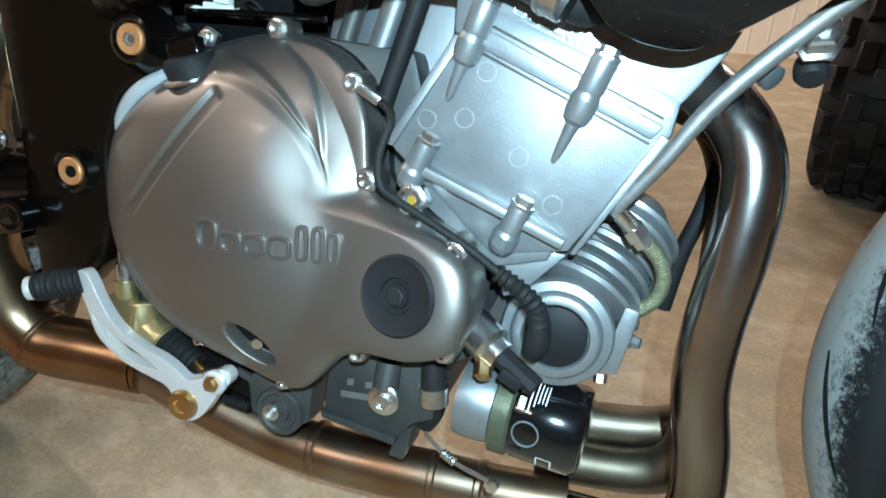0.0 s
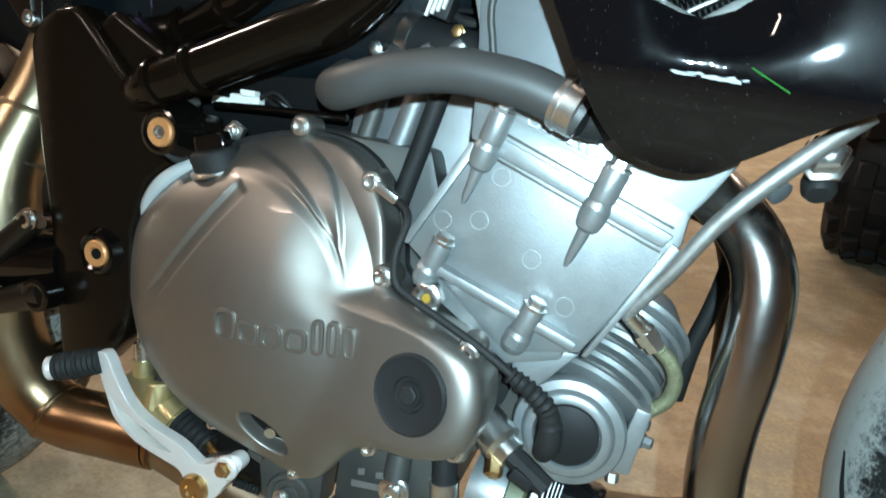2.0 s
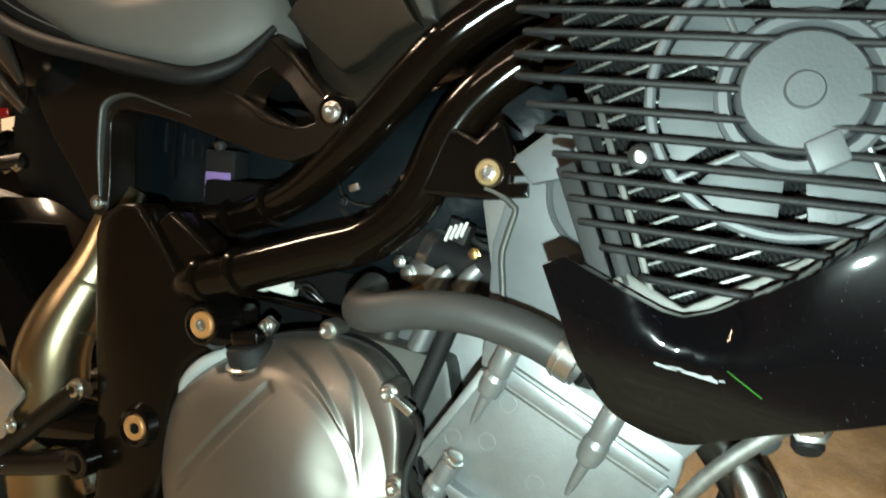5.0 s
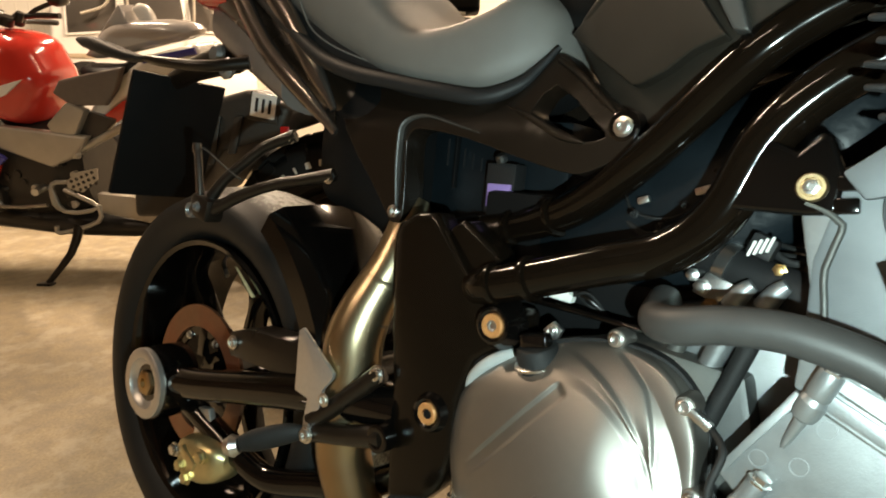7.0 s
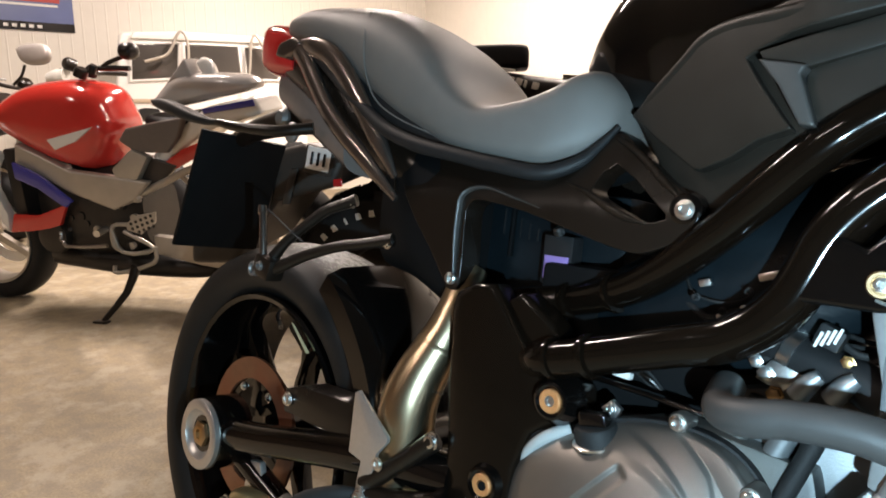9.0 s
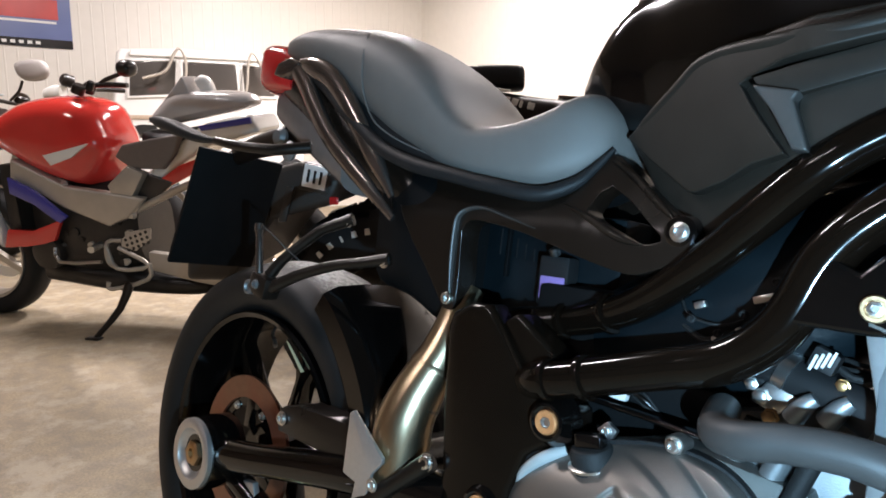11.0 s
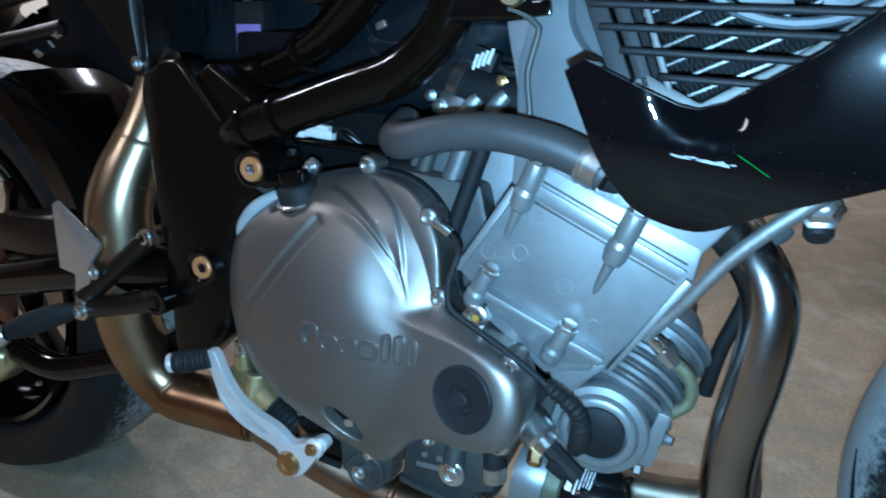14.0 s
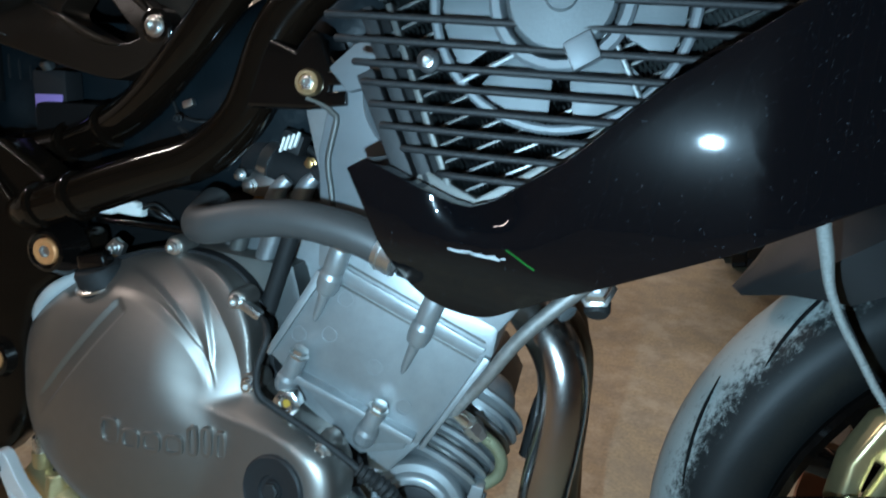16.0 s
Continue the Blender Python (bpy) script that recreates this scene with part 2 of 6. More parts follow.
def tube(pts, r, seg=14, n=6, bm=None, ribs=None, flat=1.0):
    """A round tube in mm through pts; r: one radius or one a point. ribs: (pitch, depth) of a corrugated hose."""
    bm = bm or bmesh.new()
    rr = r if isinstance(r, (list, tuple)) else [r] * len(pts)
    path = smooth_path([(*p, q) for p, q in zip(pts, rr)], n)
    c = [Vector(q[:3]) for q in path]
    rad = [q[3] for q in path]
    if ribs:
        run, fine, frad = 0.0, [], []
        for i in range(len(c) - 1):
            k = max(1, int((c[i + 1] - c[i]).length / (ribs[0] / 4)))
            for j in range(k):
                f = j / k
                fine.append(c[i].lerp(c[i + 1], f))
                frad.append(rad[i] + (rad[i + 1] - rad[i]) * f)
        for i in range(1, len(fine)):
            run += (fine[i] - fine[i - 1]).length
            frad[i] += ribs[1] * math.sin(run / ribs[0] * 2 * math.pi)
        c, rad = fine, frad
    up = None
    rings = []
    for i, p in enumerate(c):
        d = (c[min(i + 1, len(c) - 1)] - c[max(i - 1, 0)]).normalized()
        if up is None:
            up = Vector((0, 0, 1)) if abs(d.z) < 0.9 else Vector((0, 1, 0))
        u = (up - d * up.dot(d)).normalized()
        v = d.cross(u)
        up = u
        rings.append([bm.verts.new((p + (u * math.cos(a) + v * math.sin(a) * flat) * rad[i]) * 0.001) for a in np.linspace(0, 2 * math.pi, seg, endpoint=False)])
    for a, b in zip(rings, rings[1:]):
        for i in range(seg):
            bm.faces.new((a[i], a[(i + 1) % seg], b[(i + 1) % seg], b[i]))
    bm.faces.new(rings[0][::-1])
    bm.faces.new(rings[-1])
    return bm


def lathe(profile, centre, axis=(0, 1, 0), seg=36, bm=None, closed=False):
    """Turns (radius, height along the axis) in mm round the axis."""
    bm = bm or bmesh.new()
    q = Vector((0, 0, 1)).rotation_difference(Vector(axis).normalized()).to_matrix()
    rings = []
    for r, h in profile:
        if r < 1e-6:
            rings.append([bm.verts.new((Vector(centre) + q @ Vector((0, 0, h))) * 0.001)])
        else:
            rings.append([bm.verts.new((Vector(centre) + q @ Vector((r * math.cos(a), r * math.sin(a), h))) * 0.001) for a in np.linspace(0, 2 * math.pi, seg, endpoint=False)])
    pairs = list(zip(rings, rings[1:]))
    if closed:
        pairs.append((rings[-1], rings[0]))
    for a, b in pairs:
        for i in range(seg):
            j = (i + 1) % seg
            vs = [a[0] if len(a) == 1 else a[i], b[0] if len(b) == 1 else b[i]]
            if len(b) > 1:
                vs.append(b[j])
            if len(a) > 1:
                vs.append(a[j])
            if len(vs) > 2:
                bm.faces.new(vs)
    if not closed:
        for r in (rings[0], rings[-1]):
            if len(r) > 1:
                bm.faces.new(r)
    return bm


def prism(outline, y0, y1, bevel=0.0, holes=(), curve=0, shear=None, seg=2, dense=0.0):
    """A plate in mm whose (x, z) outline runs from depth y0 (near) to y1. shear(x, z): added to y."""
    bm = bmesh.new()
    edges = []
    for loop in (outline, *holes):
        loop = [tuple(p) for p in loop]
        if curve and loop is not None:
            loop = [tuple(p) for p in smooth_path([*loop, loop[0]], curve)[:-1]]
        vs = [bm.verts.new((x * 0.001, y0 * 0.001, z * 0.001)) for x, z in loop]
        edges += [bm.edges.new((a, b)) for a, b in zip(vs, vs[1:] + vs[:1])]
    bmesh.ops.triangle_fill(bm, use_beauty=True, use_dissolve=False, edges=edges)
    got = bmesh.ops.extrude_face_region(bm, geom=bm.faces[:])
    bmesh.ops.translate(bm, verts=[v for v in got["geom"] if isinstance(v, bmesh.types.BMVert)], vec=(0, (y1 - y0) * 0.001, 0))
    bmesh.ops.recalc_face_normals(bm, faces=bm.faces[:])
    if bevel:
        sharp = [e for e in bm.edges if len(e.link_faces) == 2 and e.calc_face_angle(0) > 0.9]
        bmesh.ops.bevel(bm, geom=sharp, offset=bevel * 0.001, segments=seg, profile=0.6, affect="EDGES", clamp_overlap=True)
    for _ in range(5 if dense else 0):
        long = [e for e in bm.edges if e.calc_length() > dense * 0.001]
        if not long:
            break
        bmesh.ops.subdivide_edges(bm, edges=long, cuts=1)
        bmesh.ops.triangulate(bm, faces=[f for f in bm.faces if len(f.verts) > 3])
    if shear:
        for v in bm.verts:
            v.co.y += shear(v.co.x * 1000, v.co.z * 1000) * 0.001
    return bm


def box(centre, size, bevel=2.0, turn=(0, 0, 0), bm=None, seg=2):
    made = bmesh.new()
    bmesh.ops.create_cube(made, size=1)
    for v in made.verts:
        v.co = Vector((v.co.x * size[0], v.co.y * size[1], v.co.z * size[2])) * 0.001
    if bevel:
        bmesh.ops.bevel(made, geom=made.edges[:], offset=bevel * 0.001, segments=seg, profile=0.6, affect="EDGES", clamp_overlap=True)
    bmesh.ops.transform(made, matrix=pose(*[c * 0.001 for c in centre], *turn), verts=made.verts)
    if bm is None:
        return made
    return join(bm, made)


def join(bm, other):
    """other's geometry goes into bm."""
    me = bpy.data.meshes.new("joined")
    other.to_mesh(me)
    other.free()
    bm.from_mesh(me)
    bpy.data.meshes.remove(me)
    return bm


def loft(rings, cap=True):
    """Closed rings of equal count, in mm."""
    bm = bmesh.new()
    vs = [[bm.verts.new(Vector(p) * 0.001) for p in ring] for ring in rings]
    k = len(vs[0])
    for a, b in zip(vs, vs[1:]):
        for i in range(k):
            bm.faces.new((a[i], a[(i + 1) % k], b[(i + 1) % k], b[i]))
    if cap:
        bm.faces.new(vs[0][::-1])
        bm.faces.new(vs[-1])
    return bm


def body(stations, seg=24, n=4):
    """A body along x: stations (x, half width, z low, z high, squareness, y centre)."""
    st = smooth_path(stations, n)
    rings = []
    for x, w, lo, hi, sq, yc in st:
        ring = []
        for a in np.linspace(0, 2 * math.pi, seg, endpoint=False):
            c, s = math.cos(a), math.sin(a)
            ring.append((x, yc + w * math.copysign(abs(c) ** sq, c), (lo + hi) / 2 + (hi - lo) / 2 * math.copysign(abs(s) ** sq, s)))
        rings.append(ring)
    return loft(rings)


def bolt_mesh(centre, axis, r, h=None, socket=True):
    """A flanged cap screw in mm with a recessed socket."""
    h = h or r * 0.9
    bm = lathe([(r * 1.35, 0), (r * 1.35, h * 0.28), (r, h * 0.36), (r, h * 0.92), (r * 0.9, h), (r * 0.55, h), (r * 0.5, h * 0.45), (0, h * 0.42)] if socket else
               [(r * 1.35, 0), (r * 1.35, h * 0.28), (r, h * 0.36), (r * 0.96, h * 0.94), (r * 0.8, h), (0, h)], centre, axis, 6 if not socket else 18)
    return bm


def bolt(parent, centre, axis=(0, -1, 0), r=6, material=None, h=None, name="bolt", socket=True, label=""):
    return part(name, bolt_mesh(centre, axis, r, h, socket), material or ZINC, parent, label)


# ---------------------------------------------------------------- the motorcycle, upright in its own axes and leant on its stand
bike = thing("motorcycle", "black naked motorcycle with silver engine leaning on its stand", "motorcycle", Matrix.Translation((-0.8, 0, 0)) @ Matrix.Rotation(radians(-1.5), 4, Vector((0.76, 0.65, 0))) @ Matrix.Translation((0.8, 0, 0)) @ pose(0, 0, 0, -10, 0, 0))


def flange(x, z):
    """Depth of the clutch cover's joint, mm."""
    return -219 - 0.211 * x + 0.142 * z


def sstep(a, b, x):
    t = min(1.0, max(0.0, (x - a) / (b - a)))
    return t * t * (3 - 2 * t)


# ---- clutch cover
OUT = [(-274, 386), (-277, 418), (-274, 448), (-259, 469), (-234, 487), (-193, 504), (-163, 517), (-122, 525), (-83, 522), (-57, 507), (-39, 479), (-34, 448), (-30, 432), (-4, 421), (24, 410),
       (40, 399), (47, 383), (47, 362), (37, 342), (12, 331), (-21, 328), (-43, 319), (-71, 291), (-98, 288), (-131, 293), (-171, 301), (-203, 312), (-236, 332), (-260, 356)]


def cover_height(x, z, d):
    """How far the cover stands out of its joint at (x, z), d from its rim."""
    dx, dz = x + 165, z - 408
    r = math.hypot(dx, dz)
    a = math.degrees(math.atan2(dx, dz))
    aa = min(95, max(0, a))
    r0, r1, r2 = 86 + 0.26 * aa, 106 + 0.05 * max(0, aa - 60), 126 - 0.62 * min(26, max(0, aa - 42))
    dome = 10 + 34 * max(0.0, 1 - (r / 128) ** 2.3)
    if -6 < a < 92 and z > 425 - 0.05 * x:
        f = sstep(-6, 18, a) * (1 - sstep(60, 80, a))
        dome -= f * (2.2 * sstep(r0 - 4, r0 + 4, r) + 2.2 * sstep(r1 - 2.2, r1 + 2.2, r) + 2.4 * sstep(r2 - 2.2, r2 + 2.2, r))
        dome += f * (1.6 * sstep(r0 + 3, max(r0 + 6, r1 - 1), r) + 1.6 * sstep(r1 + 1, max(r1 + 4, r2 - 1), r))
    # the arm to the crankshaft end, proud of the hollow above it
    line = 428 - 0.10 * (x + 60) + 10 * math.exp(-((x + 100) / 30) ** 2)
    arm = 19 * sstep(-170, -50, x) * (1 - sstep(line - 12, line + 9, z))
    low = dome - 5 * sstep(-110, -70, x) * sstep(line - 30, line + 4, z) * (1 - sstep(line + 10, line + 55, z))
    h = 0.5 * (low + arm + math.sqrt((low - arm) ** 2 + 28)) - 1.3
    # the slanting flute at the rear
    px, pz = -143, 486
    ux, uz = -0.654, -0.756
    s, q = (x - px) * ux + (z - pz) * uz, (x - px) * uz - (z - pz) * ux
    if -4 < s < 135:
        h -= 3.8 * (1 - sstep(3.6, 8.0, abs(q))) * sstep(-4, 4, s) * (1 - sstep(95, 130, s))
    # the leaf-shaped dimple at the foot
    q1, q2 = ((x + 110) * 0.80 - (z - 319) * 0.60) / 23, ((x + 110) * 0.60 + (z - 319) * 0.80) / 11.5
    h -= 15 * (1 - sstep(0.62, 1.0, math.hypot(q1, q2)))
    w = 24 + 16 * sstep(-30, -80, x)
    e = min(1.0, d / w)
    return h * math.sqrt(max(0, 1 - (1 - e) ** 2.3)) + 1.5 * sstep(0, 3, d)


def clutch_cover():
    rim = smooth_path([*OUT, OUT[0]], 26)[:-1]
    cx, cz = -115, 400
    bm = bmesh.new()
    rings = []
    for depth, k in ((26, 1.0), (2, 1.0)):
        rings.append([bm.verts.new((x * 0.001, (flange(x, z) + depth) * 0.001, z * 0.001)) for x, z in rim])
    for s in np.linspace(0.995, 0.03, 200):
        ring = []
        for x, z in rim:
            px, pz = cx + (x - cx) * s, cz + (z - cz) * s
            d = (1 - s) * math.hypot(x - cx, z - cz)
            ring.append(bm.verts.new((px * 0.001, (flange(px, pz) - cover_height(px, pz, d)) * 0.001, pz * 0.001)))
        rings.append(ring)
    k = len(rim)
    for a, b in zip(rings, rings[1:]):
        for i in range(k):
            bm.faces.new((a[i], a[(i + 1) % k], b[(i + 1) % k], b[i]))
    bm.faces.new(rings[-1])
    return part("clutch_cover", bm, COVER, bike, "satin grey clutch cover with raised lettering", angle=60)


NRM = Vector((-0.211, -1, 0.142)).normalized()


def cover_y(x, z):
    """Depth of the cover's skin well inside its rim."""
    return flange(x, z) - cover_height(x, z, 60)


cover = clutch_cover()
for bx, bz in ((-114, 530), (-50, 497), (-34, 437), (32, 403), (30, 341), (-31, 325), (-89, 291), (-170, 303)):
    r = 4.6 if bz > 330 else 3.6
    y = flange(bx, bz)
    part("bolt_boss", lathe([(r * 1.9, 20), (r * 1.9, 2), (r * 1.6, 0), (0, 0)], (bx, y - 4, bz), (0, 1, 0), 20), COVER, cover)
    bolt(cover, (bx, y - 4, bz), r=r, h=6, material=ZINC)
# embossed word, as plain rounded outlines
def outline(x, z, w, h, y, t=1.7, slope=0.07, lean=0.0):
    """A raised rounded ring w by h standing on (x, z)."""
    r = min(w, h) / 2
    def ring(g):
        pts = []
        for k in range(16):
            a = 2 * math.pi * (k + 0.5) / 16
            px = math.copysign(abs(math.cos(a)) ** 0.55, math.cos(a)) * (w / 2 - g)
            pz = math.copysign(abs(math.sin(a)) ** 0.55, math.sin(a)) * (h / 2 - g)
            pts.append((x + px + lean * pz, z + h / 2 + pz + slope * px))
        return pts
    return prism(ring(0), y - 1.5, y + 3, 0.5, holes=[ring(t)] if r > t * 1.4 else [])


for lx, w, h in ((-138, 17, 22), (-119, 16, 16), (-101, 16, 16), (-83, 16, 16), (-68.5, 9, 24), (-58, 9, 24), (-47, 9, 22)):
    lz = 384.5
    part("raised_stroke", outline(lx, lz, w, h, cover_y(lx, lz + h / 2) - 0.3, 2.6, 0.0), COVER, cover)
# crankshaft-end plug
py = cover_y(0, 375)
plug = part("inspection_plug", lathe([(25.5, 6), (25.5, -1), (24, -2.5), (22.5, -1.8), (11.5, -1.2), (10.5, 0.5), (8, 0.8), (7.5, -1.0), (0, -1.2)], (1, py - 1.5, 375), -NRM, 44), PLAST, cover, "black plastic inspection plug")
part("hex_socket", lathe([(6.5, 0), (6.5, 2.4), (5.4, 3.2), (0, 3.2)], (1, py - 2.0, 375), NRM, 6), RUBBER, cover)
# leaf-shaped dimple at the foot of the cover
def leaf(rings, steps=28):
    """Rings (half length, half width, lift) of a pointed oval lying on the cover's foot."""
    c, u, v = Vector((-110, -174.5, 320.5)), Vector((35, 6, -26)).normalized(), Vector((-15, 7, -16)).normalized()
    n = Vector((0.12, -0.9, -0.4)).normalized()
    out = []
    for hl, hw, lift in rings:
        out.append([c + u * (hl * math.cos(a)) + v * (hw * math.sin(a) * (1 - 0.35 * abs(math.cos(a)) ** 2)) + n * lift for a in np.linspace(0, 2 * math.pi, steps, endpoint=False)])
    return loft(out)


# near-black leaf on the hollow's floor paints its shade
part("dimple", leaf([(16, 7, -13), (15.5, 6.6, -8), (9, 4, -8.4), (2, 1, -8.6)]), VOID, cover, "leaf-shaped dimple in the cover, shade painted near-black")
part("dimple_peg", tube([(-112, -150, 322), (-106, -170, 319)], [4.5, 4], 16, 1), STEEL, cover)
# oil filler cap
cap = part("oil_filler_cap", lathe([(19, -14), (19, 3), (17, 6), (13, 7), (0, 7)], (-180, -128, 504), (-0.2, -0.25, 1), 30), RUBBER, bike, "black oil filler cap")
part("grip_rib", box((-182, -130, 514), (27, 13, 15), 4, (0, -12, 0), seg=3), GLOSS, cap)
part("cap_washer", lathe([(20, 0), (21, 1), (21, 3), (19, 4)], (-179, -126, 493), (-0.2, -0.25, 1), 30), ZINC, cap)

# ---- crankcase behind the cover
part("crankcase", prism([(-268, 392), (-266, 455), (-225, 492), (-120, 530), (-20, 520), (0, 440), (60, 410), (130, 420), (150, 380), (130, 335), (60, 322), (20, 300), (-70, 292), (-180, 296), (-250, 345)], -108, 108, 6), SUMP, bike, "dark cast aluminium crankcase")
part("crankcase_top", prism([(-100, 505), (-90, 560), (10, 590), (30, 500), (-20, 440)], -84, 88, 6), CASTD, bike, "cast aluminium top of the crankcase")
part("joint_ring", prism([(x * 1.015 + 2, z * 1.012 - 4) for x, z in OUT], -118, -100, 2, curve=4), PLAST, bike)

# ---- cylinder block
block = part("cylinder_block", prism([(-24, 462), (19, 528), (38, 546), (150, 498), (147, 478), (96, 404), (48, 396)], -146, 120, 4), CAST, bike, "silver cast cylinder block")
part("cylinder_head", prism([(16, 530), (139, 480), (143, 487), (158, 506), (170, 524), (182, 548), (172, 566), (104, 588), (70, 640), (56, 676), (30, 668), (6, 640), (18, 590)], -145, 120, 3), CAST, bike, "silver cast cylinder head")
part("gasket_band", prism([(24, 526), (136, 475), (142, 483), (29, 536)], -148.2, -136, 1.6), CAST, block)
# joint lines beside the band, with their shadow put in as dark strips
for (x0, z0), (x1, z1) in (((22, 523.5), (135, 472)), ((29, 538), (141, 486.5))):
    part("gasket_joint_shade", prism([(x0, z0), (x1, z1), (x1 + 0.7, z1 + 1.5), (x0 + 0.7, z0 + 1.5)], -146.5, -136, 0.3), SUMP, block)
part("base_rib", prism([(-10, 449), (92, 407), (95, 413), (-7, 455)], -156, -140, 2), CAST, block)
part("side_rib", prism([(-24, 462), (-19, 460), (24, 526), (18, 529)], -150, -140, 1.5), CAST, block)
part("front_rib", prism([(97, 404), (101, 404), (146, 476), (141, 479)], -152, -140, 1.5), CAST, block)
part("lower_web", prism([(-4, 447), (88, 408), (84, 396), (50, 388), (-2, 426)], -143, -60, 3), CAST, block)
for foot, top in (((15, 490), (38, 547)), ((82, 458), (107, 519)), ((-8, 436), (6, 465)), ((54, 402), (67, 431))):
    (x0, z0), (x1, z1) = foot, top
    long = z1 - z0 > 40
    p0 = Vector((x0, -147, z0)) if long else Vector((x0, -150, z0))
    p1 = Vector((x1, -154, z1))
    post = part("stud_boss", tube([p0.lerp(p1, k) for k in ((0, 0.08, 0.38, 0.42, 0.5, 0.62, 0.68, 0.72, 0.96, 1) if long else (0, 0.12, 0.35, 0.45, 0.92, 1))], [1.2, 2.6, 4.2, 7.2, 8.5, 8.6, 7.3, 7.9, 7.9, 7.2] if long else [7, 8.6, 8.6, 7.4, 7.2, 6.6], 20, 1), CAST, block, angle=18)
    d = (p1 - p0).normalized()
    bolt(block, p1, d, 6.0, ZINC, 6, socket=False)
for cx, cz in ((38, 508), (26, 480), (2, 478), (61, 459), (50, 428), (84, 432)):
    part("casting_mark", lathe([(6.2, 0), (6.2, 0.9), (5.4, 0.9), (5.2, 0.2), (0, 0.2)], (cx, -145.6, cz), (0, -1, 0), 22), CAST, block)
# raised word on the head, as plain rounded outlines
for i in range(7):
    w, h = ((8, 11), (6.5, 7.5), (6.5, 7.5), (6.5, 7.5), (3.6, 11), (3.6, 11), (3.6, 9))[i]
    ax = (56, 64, 71.5, 79, 85.5, 90, 94.5)[i]
    part("raised_stroke", outline(ax, 539 - 0.40 * (ax - 57), w, h, -145.2, 1.4, -0.47, 0.4), CAST, block)
# cam-chain case beside the head with its round cover
case = part("cam_chain_case", prism([(18, 560), (16, 612), (22, 640), (8, 640), (10, 664), (44, 680), (64, 652), (84, 612), (110, 560), (70, 540)], -146, -120, 3), CASE, bike, "grey cam chain case")
# dark tube drawn for the shadow line of a groove in the case
part("case_groove_shade", tube([(30, -146, 560), (26, -146, 590), (24, -146, 608), (30, -146, 633), (28, -146, 638), (20, -146, 644), (8, -146, 648)], 2.4, 10, 2), SUMP, case)
part("round_cover_ring", lathe([(41, 0), (41, -3.5), (39.5, -5), (37.5, -3), (37, 0)], (90, -145, 651), (0, 1, 0), 36, closed=True), CASE, case)
part("round_cover", lathe([(37, 0), (37, -1.5), (35, -2), (0, -2)], (90, -145, 651), (0, 1, 0), 44), FANPL, case)
part("case_lug", prism([(26, 668), (52, 690), (64, 686), (78, 668), (70, 660), (40, 652)], -154, -140, 3), CASE, case)

# ---- sensor eye, wire and dipstick sensor by the block
sens = part("level_sensor", lathe([(11, 6), (11, -3), (9.5, -4), (6, -4), (5.5, -2), (0, -2)], (-1, -158, 429), (0, 1, 0), 6), ZINC, bike, "hexagonal steel level plug")
part("sight_glass", lathe([(3.2, 0), (2.8, -0.8), (0, -1.2)], (-1, -160, 429), (0, 1, 0), 18), mat("amber_sight_glass", (0.30, 0.19, 0.03), 0.15, 0, 0.1, 300), sens)
wire = part("sensor_wire", tube([(-46, -140, 492), (-30, -142, 486), (-17, -158, 478), (-21, -166, 456), (-19, -168, 438), (-8, -169, 430), (12, -170, 420), (36, -172, 408), (58, -172, 394), (66, -171, 386)], 2.7, 12, 6), RUBBER, bike, "black sensor cable across the engine")
part("rubber_boot", tube([(58, -171, 393), (72, -168, 383), (82, -165, 372), (85, -163, 360)], [5, 5.6, 6.3, 7.2], 16, 6, ribs=(4.6, 0.9)), RUBBER, wire)
part("boot_end", tube([(85, -163, 362), (84, -160, 348), (80, -156, 338)], [7, 8.2, 6], 16, 4), RUBBER, wire)
part("clip", box((-40, -141, 492), (22, 8, 7), 2, (0, 30, 0)), ZINC, wire)
prs = part("oil_pressure_switch", tube([(38, -140, 346), (48, -146, 340), (54, -150, 337), (55, -150, 336), (62, -153, 332)], [14, 14, 14, 10, 10], 24, 1), STEEL, bike, "steel oil pressure switch")
part("switch_plug", tube([(60, -152, 333), (86, -160, 318)], [7.5, 7], 8, 1), RUBBER, prs)
part("switch_nut", lathe([(6, 0), (6, 10), (4, 12), (0, 12)], (50, -150, 325), (0.1, -0.7, -0.7), 6), YZINC, prs)
part("plug_clip", box((70, -163, 322), (16, 4, 9), 1.5, (0, 30, 0)), PLAST, prs)

# ---- finned pump housing at the front
pump = part("pump_housing", lathe([(36, 22), (37.5, 12), (37.5, 7), (36, 4), (30.5, 2.5), (29, -1), (27, -2.5), (22.5, -2.5), (21.4, -1), (21, 2), (0, 2)], (93, -137, 345), (0, 1, 0), 44), CAST, bike, "round cast pump housing")
part("pump_cap", lathe([(20.6, 1), (20.6, -1.2), (19.5, -2), (0, -2)], (93, -137, 345), (0, 1, 0), 40), PLAST, pump, "matt black pump cap")
PA = Vector((30, 62, 56)).normalized()
for i in range(7):
    q = Vector((96, -118, 350)) + PA * (20 + 10.5 * i)
    part("fin", lathe([(30, -3.5), (39 + 0.6 * i, -2.6), (41 + 0.6 * i, 0), (39 + 0.6 * i, 2.6), (30, 3.5)], q, PA, 44), CAST, pump)
part("fin_core", lathe([(10, 6), (24, 14), (33, 26), (33, 84), (26, 92), (0, 94)], Vector((96, -118, 350)), PA, 36), SUMP, pump)
